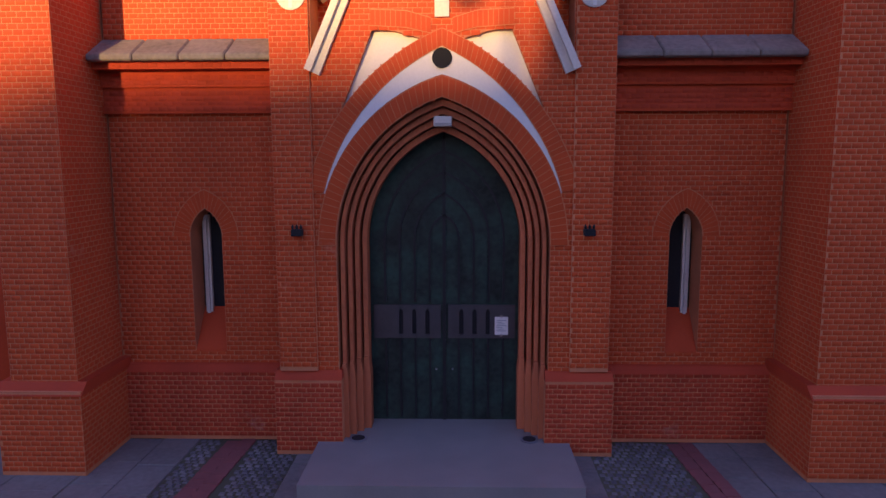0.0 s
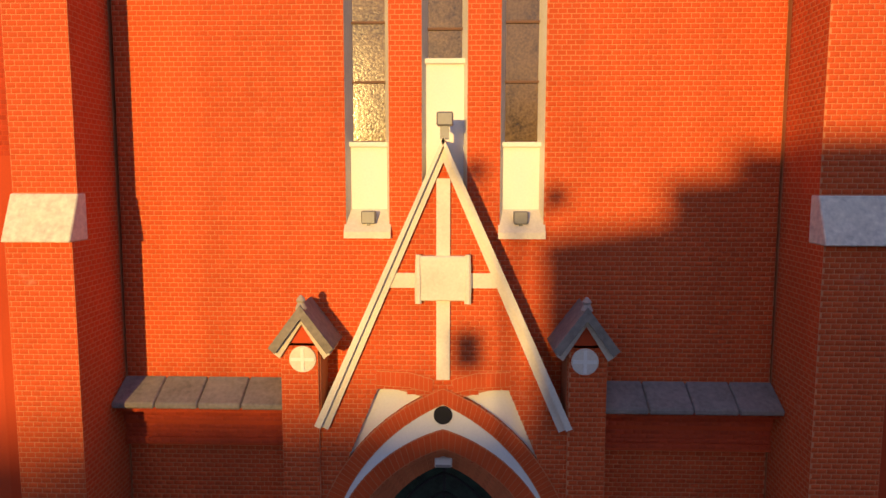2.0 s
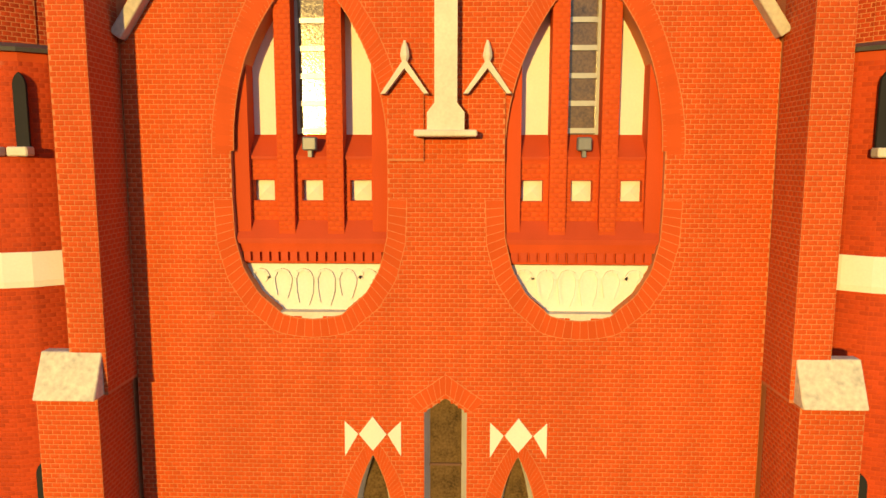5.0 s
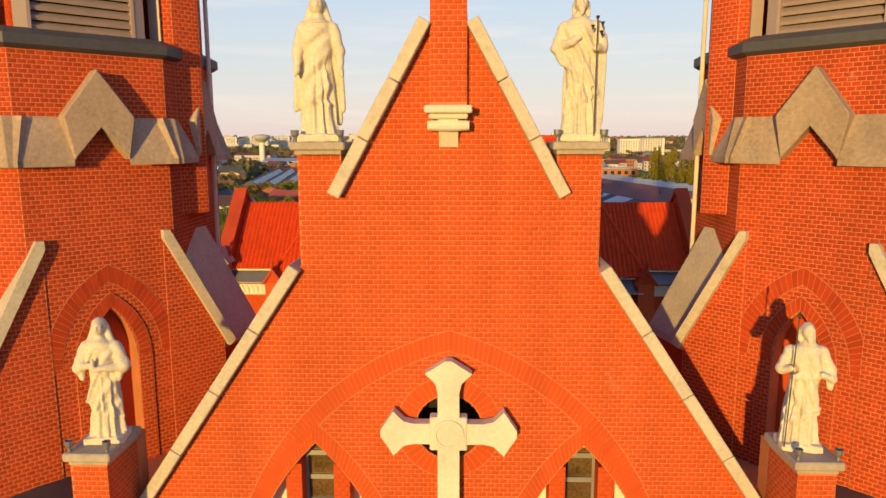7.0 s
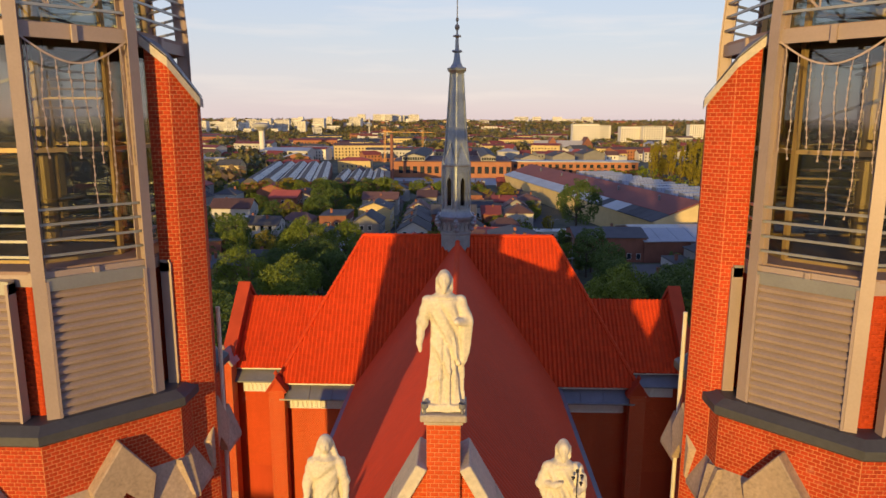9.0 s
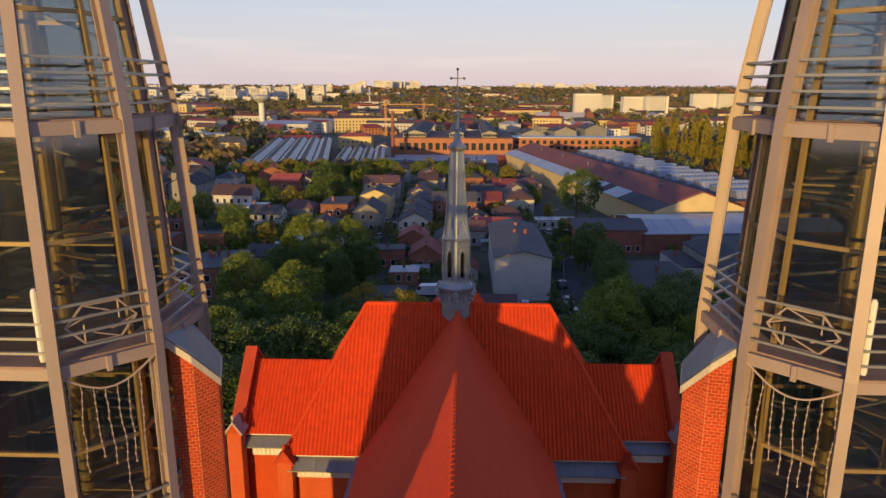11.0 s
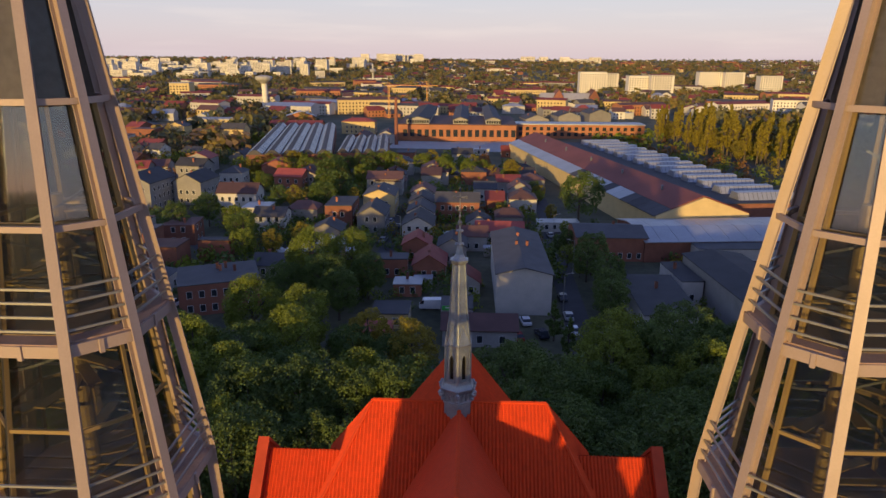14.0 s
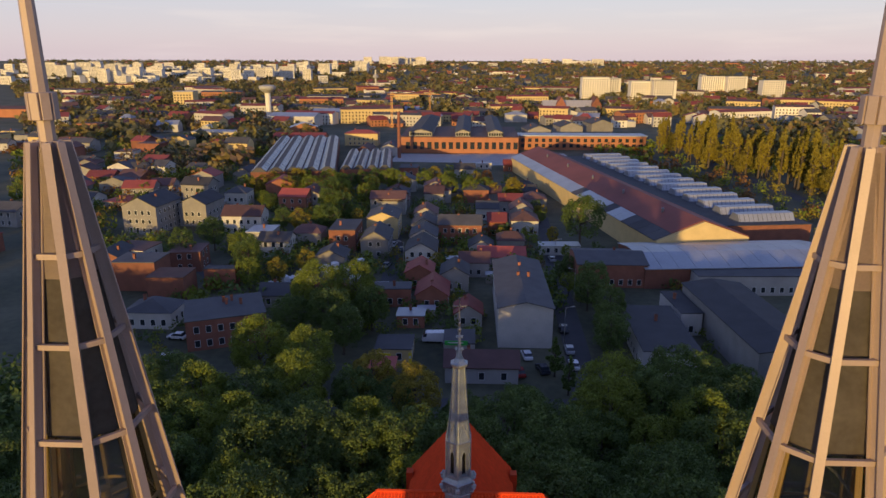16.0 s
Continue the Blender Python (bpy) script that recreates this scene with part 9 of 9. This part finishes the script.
# ---- parked cars, sacks and signs ----
CAR_PAINTS = [material("white_car_paint", (0.62, 0.62, 0.62), 0.25, spread=0.05), material("silver_car_paint", (0.30, 0.31, 0.33), 0.3, 0.5, spread=0.05), material("dark_car_paint", (0.03, 0.035, 0.05), 0.25, spread=0.05), material("red_car_paint", (0.30, 0.03, 0.025), 0.25, spread=0.05)]
RUBBER = material("black_rubber", (0.02, 0.02, 0.02), 0.9)
def car(x, y, rot, paint, words, van=False):
    M = pose(x, y, 0.43, 0, 0, rot)
    Q = M @ Matrix(((0, 1, 0, 0), (1, 0, 0, 0), (0, 0, 1, 0), (0, 0, 0, 1)))
    c = empty("car", None, words, "car", "parked cars")
    bm = bmesh.new()
    if van:
        prism(bm, [(-2.5, 0.3), (2.4, 0.3), (2.5, 0.9), (2.3, 1.2), (1.6, 2.2), (-2.4, 2.3), (-2.5, 0.8)], Q, -0.95, 0.95)
    else:
        prism(bm, [(-2.1, 0.3), (2.0, 0.3), (2.1, 0.7), (1.2, 0.9), (-2.0, 0.95), (-2.15, 0.6)], Q, -0.86, 0.86)
    bmesh.ops.bevel(bm, geom=list(bm.edges), offset=0.08, segments=2, affect="EDGES")
    part("car_body", bm, paint, c)
    bm = bmesh.new()
    if van:
        prism(bm, [(1.5, 1.35), (2.25, 1.3), (1.66, 2.1), (1.4, 2.1)], Q, -0.965, 0.965)
    else:
        prism(bm, [(-1.7, 0.93), (1.0, 0.9), (0.35, 1.42), (-1.2, 1.42)], Q, -0.74, 0.74)
    part("car_glazing", bm, WINDOW_M, c)
    if not van:
        bm = bmesh.new()
        prism(bm, [(-1.25, 1.42), (0.35, 1.42), (0.25, 1.47), (-1.15, 1.47)], Q, -0.68, 0.68)
        part("car_roof", bm, paint, c)
    for a in (-1.3, 1.3):
        for b_ in (-0.78, 0.78):
            bm = bmesh.new()
            lathe(bm, [(0.20, -0.10), (0.32, -0.09), (0.32, 0.09), (0.20, 0.10)], 12, M @ Matrix.Translation((b_, a, 0.32)) @ pose(0, 0, 0, 0, 90))
            part("wheel", bm, RUBBER, c)

car(20.6, 108, 0, CAR_PAINTS[0], "white hatchback parked at the kerb")
car(20.7, 115, 0, CAR_PAINTS[1], "silver hatchback parked at the kerb")
car(21.0, 126, 2, CAR_PAINTS[2], "dark hatchback parked at the kerb")
car(45.5, 96, 70, CAR_PAINTS[0], "white delivery van parked by the trees", True)
car(-6.5, 119, 90, CAR_PAINTS[0], "white delivery van in the yard", True)
car(-60, 118, 80, CAR_PAINTS[0], "white estate car by the brick house")
car(-58, 108, 15, CAR_PAINTS[1], "silver car on the gravel")
for i, (xx, yy) in enumerate(((-22.5, 170), (-23, 192), (-24.5, 205), (-20, 186), (24.5, 178), (12, 112), (10, 104.5), (14.5, 106))):
    car(xx, yy, 3 * i - 8, CAR_PAINTS[(i * 3 + 1) % 4], "small car parked beside the street")
SACK = material("white_bulk_sack", (0.62, 0.64, 0.68), 0.8, spread=0.12, scale=1.5, fine=9)
rnd = random.Random(31)
for i in range(26):
    k = i / 25
    sk_ = empty("bulk_sack", None, "white bulk sack stacked in the yard", "sack", "stacked bulk sacks")
    bm = bmesh.new()
    box(bm, -0.9, 0.9, -0.9, 0.9, 0.4, rnd.uniform(2.0, 4.2), 0.18)
    bmesh.ops.transform(bm, matrix=pose(-49 + 21 * k + rnd.uniform(-1, 1), 151 + 16 * k + rnd.uniform(-1, 1), 0, 0, 0, rnd.uniform(0, 40)), verts=bm.verts)
    part("sack_body", bm, SACK, sk_)
SIGN_G = material("green_shop_sign", (0.04, 0.35, 0.06), 0.5, spread=0.1)
SIGN_Y = material("yellow_shop_sign", (0.70, 0.55, 0.03), 0.5, spread=0.1)
for x0, x1, z0, z1, yy, mt in ((-4.0, 0.5, 3.6, 4.5, 110.2, SIGN_G), (-10.8, -10.2, 0.6, 2.8, 108.1, SIGN_Y), (-16.8, -14.2, 1.0, 2.6, 108.1, SIGN_Y)):
    sg = empty("shop_sign", None, "bright lettered sign board on the shop", "sign", "shop signs")
    bm = bmesh.new()
    box(bm, x0, x1, yy - 0.12, yy - 0.02, z0, z1)
    part("sign_board", bm, mt, sg)
    bm = bmesh.new()
    box(bm, x0 + 0.15 * (x1 - x0), x1 - 0.2 * (x1 - x0), yy - 0.135, yy - 0.12, z0 + 0.45 * (z1 - z0), z0 + 0.7 * (z1 - z0))
    part("letter_bar", bm, FRAME_M, sg)

# ---- trees ----
def leaf_quads(ctr, out, size, rs, wild=0.55):
    """Leaves at ctr whose faces look along out, a little wild."""
    n = len(ctr)
    nrm = out + wild * rs.normal(size=(n, 3))
    nrm /= np.linalg.norm(nrm, axis=1)[:, None]
    a = np.cross(nrm, rs.normal(size=(n, 3)))
    a /= np.linalg.norm(a, axis=1)[:, None]
    b = np.cross(nrm, a)
    s = np.asarray(size).reshape(-1, 1) * rs.uniform(0.6, 1.4, (n, 1))
    v = np.stack([ctr - a * s, ctr + b * s * 0.75, ctr + a * s, ctr - b * s * 0.75], 1).reshape(-1, 3)
    return v

def leaf_mesh(name, v, mat):
    n = len(v) // 4
    me = bpy.data.meshes.new(name)
    me.vertices.add(len(v)); me.vertices.foreach_set("co", v.ravel())
    me.loops.add(4 * n); me.loops.foreach_set("vertex_index", np.arange(4 * n, dtype=np.int32))
    me.polygons.add(n); me.polygons.foreach_set("loop_start", np.arange(n, dtype=np.int32) * 4)
    me.materials.append(mat)
    me.update(calc_edges=True)
    return me

def crown_mesh(name, seed, rx, rz, clumps, leaves, size, mat, pointed_=False):
    rs = np.random.RandomState(seed)
    big = rs.normal(size=(9, 3))
    big /= np.linalg.norm(big, axis=1)[:, None]
    out = []
    for c in range(clumps):
        d = rs.normal(size=3)
        d /= np.linalg.norm(d)
        # a lumpy outline: some sides swell, some fall in
        swell = 0.78 + 0.30 * max(0.0, float((big @ d).max())) ** 6
        r = rs.uniform(0.55, 1.0) ** 0.5 * swell
        ctr = np.array((d[0] * rx * r, d[1] * rx * r, d[2] * rz * r))
        if pointed_:
            t = (ctr[2] / rz + 1) / 2
            ctr[:2] *= 1.15 - t * 0.8
        cr = rs.uniform(0.13, 0.24) * rx
        o = rs.normal(size=(leaves, 3)) + d * 0.5 + np.array((0, 0, 0.35))
        o /= np.linalg.norm(o, axis=1)[:, None]
        out.append(leaf_quads(ctr + o * cr * rs.uniform(0.7, 1.05, (leaves, 1)), o, np.full(leaves, size), rs))
    return leaf_mesh(name, np.concatenate(out), mat)

def tree_kind(seed, h, rx, mat, clumps=90, leaves=34, size=0.30, tall=False, label="", bare=False):
    t = empty("tree", None, label, "tree", "town trees")
    rn = random.Random(seed)
    bm = bmesh.new()
    th = h * 0.5
    prof = [(h * 0.028, 0), (h * 0.02, th * 0.3), (h * 0.015, th), (h * 0.006, h * 0.85)]
    lathe(bm, prof, 8)
    for i in range(7):
        a = rn.uniform(0, 6.28)
        z0 = h * rn.uniform(0.25, 0.6)
        L = rx * rn.uniform(0.6, 0.95)
        p, q = Vector((0, 0, z0)), Vector((math.cos(a) * L, math.sin(a) * L, z0 + L * rn.uniform(0.5, 1.1)))
        m = Matrix.Translation(p) @ (q - p).to_track_quat("Z", "Y").to_matrix().to_4x4()
        lathe(bm, [(h * 0.011, 0), (h * 0.003, (q - p).length)], 6, m)
    part("trunk", bm, BARK, t)
    rz = h * (0.46 if tall else 0.38)
    ob = new("crown", crown_mesh("crown", seed, rx, rz, clumps, leaves, size, mat, tall))
    ob.parent = t
    ob.location = (0, 0, h * (0.53 if tall else 0.60))
    return t

KINDS = [tree_kind(1, 11, 4.2, LEAF[0], 120, 40, 0.17, label="broad dark green leafy tree"),
         tree_kind(2, 12, 4.6, LEAF[0], 120, 40, 0.18, label="broad dark green leafy tree"),
         tree_kind(3, 10, 3.6, LEAF[1], 105, 38, 0.165, label="fresh green spring tree in leaf"),
         tree_kind(4, 9, 3.0, LEAF[2], 90, 36, 0.155, label="yellow-green spring tree in leaf"),
         tree_kind(5, 8, 3.0, LEAF[3], 90, 36, 0.155, label="russet spring tree in leaf"),
         tree_kind(6, 22, 2.6, LEAF[2], 90, 26, 0.36, True, "tall slender poplar in a row"),
         tree_kind(7, 6, 1.4, LEAF[0], 60, 30, 0.15, True, "small dark pointed conifer"),
         tree_kind(11, 12, 4.8, LEAF[0], 230, 90, 0.115, label="broad dense dark green tree"),
         tree_kind(12, 12.5, 5.2, LEAF[0], 240, 90, 0.115, label="broad dense dark green tree"),
         tree_kind(13, 11.5, 4.4, LEAF[1], 220, 84, 0.11, label="broad fresh green spring tree"),
         tree_kind(14, 10.5, 3.2, LEAF[2], 170, 80, 0.10, label="yellow-green spring tree in leaf")]
put = set()
def plant(k, x, y, s=1.0):
    m = pose(x, y, 0.3, 0, 0, (x * 37 + y * 91) % 360) @ Matrix.Scale(s, 4)
    if k not in put:
        put.add(k)
        KINDS[k].matrix_world = m
    else:
        t = copy_thing(KINDS[k], pose(x, y, 0.3, 0, 0, (x * 37 + y * 91) % 360))
        t.scale = (s, s, s)

rnd = random.Random(77)
spots = []
while len(spots) < 78:
    x, y = rnd.uniform(-58, 58), rnd.uniform(47, 84)
    if abs(x) < 9 and y < 58 or any(math.hypot(x - a, y - b) < 5.2 for a, b in spots):
        continue
    spots.append((x, y))
for x, y in spots:
    plant(rnd.choice((7, 8, 7, 9, 7, 8, 9)), x, y, rnd.uniform(0.95, 1.25) * (0.75 if y > 72 and -22 < x < 20 else 1.0))
for i in range(26):
    sx = rnd.choice((-1, 1))
    plant(rnd.choice((7, 8)), sx * rnd.uniform(17, 48), rnd.uniform(22, 46), rnd.uniform(0.8, 1.05))
for x, y, k, s in ((-7.5, 83, 10, 1.2), (-15, 89, 10, 1.1), (-27, 94, 9, 1.15), (-36, 97, 9, 1.2), (-28, 118, 7, 1.0), (-33, 128, 9, 1.25), (-25, 134, 9, 1.1), (-20, 124, 7, 0.85), (-24, 112, 7, 0.9), (-36, 118, 8, 0.8),
                   (28, 112, 0, 0.9), (29, 118, 0, 0.9), (31, 128, 0, 0.9), (28, 138, 0, 0.9), (16.5, 104, 6, 1.3), (18, 97, 6, 1.2), (30, 143, 0, 1.0), (34, 189, 1, 1.5),
                   (42, 98, 2, 0.8), (46, 94, 3, 0.8), (-55, 150, 2, 0.9), (-48, 152, 3, 0.9), (-58, 160, 0, 1.0), (-64, 172, 2, 1.0), (-80, 170, 0, 1.0), (-43, 160, 3, 0.9)):
    plant(k, x, y, s)
for i in range(26):
    x, y = rnd.uniform(-62, -36), rnd.uniform(196, 285)
    plant(rnd.choice((0, 0, 2, 2, 3)), x, y, rnd.uniform(0.7, 1.1))
for i in range(40):
    x, y = rnd.uniform(-95, 22), rnd.uniform(262, 292)
    plant(rnd.choice((2, 3, 4, 2, 3)), x, y, rnd.uniform(0.8, 1.15))
for i in range(76):
    t_ = rnd.random()
    x, y = 117 + 34 * t_ + rnd.uniform(-3, 20), 427 - 160 * t_ + rnd.uniform(-8, 8)
    plant(rnd.choice((5, 5, 5, 10, 3)), x, y, rnd.uniform(0.9, 1.3))
for i in range(26):
    x, y = rnd.uniform(-190, -60), rnd.uniform(140, 330)
    plant(rnd.choice((0, 2, 2, 3, 4)), x, y, rnd.uniform(0.6, 1.0))
for i in range(22):
    x, y = rnd.uniform(-18, 60), rnd.uniform(140, 285)
    plant(rnd.choice((0, 2, 3)), x if x < 24 else 24 + (x - 24) * 0.15, y, rnd.uniform(0.4, 0.7))

# far woods: clumps of foliage, joined
def woods(name, n, mat, seed, y0, y1, spread, r0, r1, keep):
    rs = np.random.RandomState(seed)
    v = []
    count = 0
    while count < n:
        y = rs.uniform(y0, y1)
        x = rs.uniform(-spread, spread) * y
        if not keep(x, y):
            continue
        count += 1
        z = height(x, y)
        r = rs.uniform(r0, r1)
        m = 22 if y > 340 else 60 if y > 90 else 700
        o = rs.normal(size=(m, 3))
        o[:, 2] = np.abs(o[:, 2])
        o /= np.linalg.norm(o, axis=1)[:, None]
        ctr = np.array((x, y, z + r * 0.25)) + o * r * rs.uniform(0.6, 1.1, (m, 1)) * np.array((1, 1, 1.25))
        v.append(leaf_quads(ctr, o, r * (0.32 if y > 340 else 0.16 if y > 90 else 0.055) * np.ones(m), rs))
    tagged(new(name, leaf_mesh(name, np.concatenate(v), mat)), "spring woods and gardens far off", "trees", kind="stuff")

def open_land(x, y):
    if y < 530 and -115 < x < 175:
        return False
    if abs(x + 190) < 8 and y < 640:
        return False
    return noise.noise(Vector((x * 0.006, y * 0.006, 3.0))) > -0.12 or y > 900

def mixed(x, y):
    return open_land(x, y) and noise.noise(Vector((x * 0.01, y * 0.004, 9.0))) > 0.0

def gardens(x, y):
    """Hedges and garden trees between the houses, off the streets and halls."""
    if abs(x + 27) < 9 and y < 296 and abs(x + 20.5 + max(0, y - 181) * 0.13) < 4:
        return False
    if x > 22 and y < 560:
        return False
    if x < -64 and abs((x + 60) + (y - 150) * 0.65) < 7:
        return False
    if -100 < x < -36 and y > 285:
        return False
    return noise.noise(Vector((x * 0.03, y * 0.03, 5.0))) > -0.1

def near_gardens(x, y):
    """Bushes and small trees in the yards behind the church street."""
    if 86 < y < 97 or -20 < x < 30 and y < 118 or x > 60:
        return False
    if abs(x - 22.5) < 4.5 or abs(x - 12) < 7 and y < 152 or abs(x - 38) < 10 and y < 172 or abs(x + 48) < 11 and y < 130:
        return False
    return noise.noise(Vector((x * 0.05, y * 0.05, 8.0))) > -0.15

def shade_belt(x, y):
    """Trees added mostly out of view at both sides, to shade the town behind."""
    return 62 < abs(x) < 170
woods("garden_trees", 150, LEAF[0], 41, 44, 88, 2.2, 6.5, 8.5, shade_belt)
woods("garden_trees", 150, LEAF[0], 21, 96, 190, 0.66, 1.0, 2.6, near_gardens)
woods("garden_trees", 120, LEAF[1], 22, 96, 190, 0.66, 1.0, 2.4, near_gardens)
woods("garden_trees", 50, LEAF[2], 23, 110, 190, 0.66, 0.9, 2.2, near_gardens)
woods("garden_trees", 360, LEAF[0], 11, 135, 330, 0.72, 1.4, 3.4, gardens)
woods("garden_trees", 320, LEAF[1], 12, 135, 330, 0.72, 1.4, 3.2, gardens)
woods("garden_trees", 190, LEAF[2], 13, 150, 330, 0.72, 1.2, 2.8, gardens)
woods("garden_trees", 100, LEAF[3], 14, 150, 330, 0.72, 1.2, 2.6, gardens)
woods("woodland", 3600, WOOD_LEAF[0], 1, 330, 4200, 0.68, 4, 9, open_land)
woods("woodland", 2600, WOOD_LEAF[3], 2, 300, 3600, 0.68, 3.5, 8, mixed)
woods("woodland", 3600, WOOD_LEAF[2], 3, 300, 3200, 0.68, 3.5, 7, mixed)
woods("woodland", 900, WOOD_LEAF[0], 5, 545, 1300, 0.68, 5, 8, open_land)
woods("woodland", 700, WOOD_LEAF[2], 6, 545, 1300, 0.68, 4.5, 7.5, open_land)
woods("woodland", 3600, WOOD_LEAF[1], 4, 300, 3200, 0.68, 3.5, 7, mixed)
def edge_land(x, y):
    """Gardens and park at both sides of the quarter, off the road beside the works."""
    if x > 0:
        return x > 120 - 0.186 * (y - 186) and abs(x - 150 + (y - 100) * 0.06) > 6
    return x < -120 and noise.noise(Vector((x * 0.03, y * 0.03, 2.0))) > -0.2
woods("garden_trees", 420, LEAF[1], 31, 150, 480, 0.72, 1.4, 4.2, edge_land)
woods("garden_trees", 320, LEAF[2], 32, 150, 480, 0.72, 1.4, 3.8, edge_land)
woods("garden_trees", 260, LEAF[3], 33, 190, 480, 0.72, 2.0, 4.2, edge_land)
# ---- brick facings ----
for ob, loops, m, mat, phase in SKINS:
    vv = [v for lp in loops[:1] for u, v in lp]
    rows = brick_rows(loops, min(vv), max(vv), phase)
    if ob == wall_front:
        near = [b for b in rows if 11.2 < b[2] < 12.4 and abs(b[0]) < 2.2][:300]
        left = [b for b in rows if not (11.2 < b[2] < 12.4 and abs(b[0]) < 2.2)] + [b for b in rows if 11.2 < b[2] < 12.4 and abs(b[0]) < 2.2][300:]
        shapes = {}
        for u0, u1, v0, v1 in near:
            key = round(u1 - u0, 3)
            if key not in shapes:
                L, Hh, c = key, v1 - v0, 0.004
                pts = [(0, 0.001, 0), (L, 0.001, 0), (L, 0.002, Hh), (0, 0.002, Hh), (c, -0.002, c), (L - c, -0.002, c), (L - c, -0.002, Hh - c), (c, -0.002, Hh - c)]
                shapes[key] = mesh_from("brick", pts, [(4, 5, 6, 7), (0, 1, 5, 4), (1, 2, 6, 5), (2, 3, 7, 6), (3, 0, 4, 7)], BRICK_ONE)
            br_ = new("brick", shapes[key])
            br_.parent = wall_front
            br_.location = (u0, 0, v0)
        rows = left
    flat = abs(m[1][1]) > 0.97
    brick_skin("brick_facing", rows, m, ob, mat, 0.002 if flat else 0.0007, ch=0.002 if flat else 0.003)
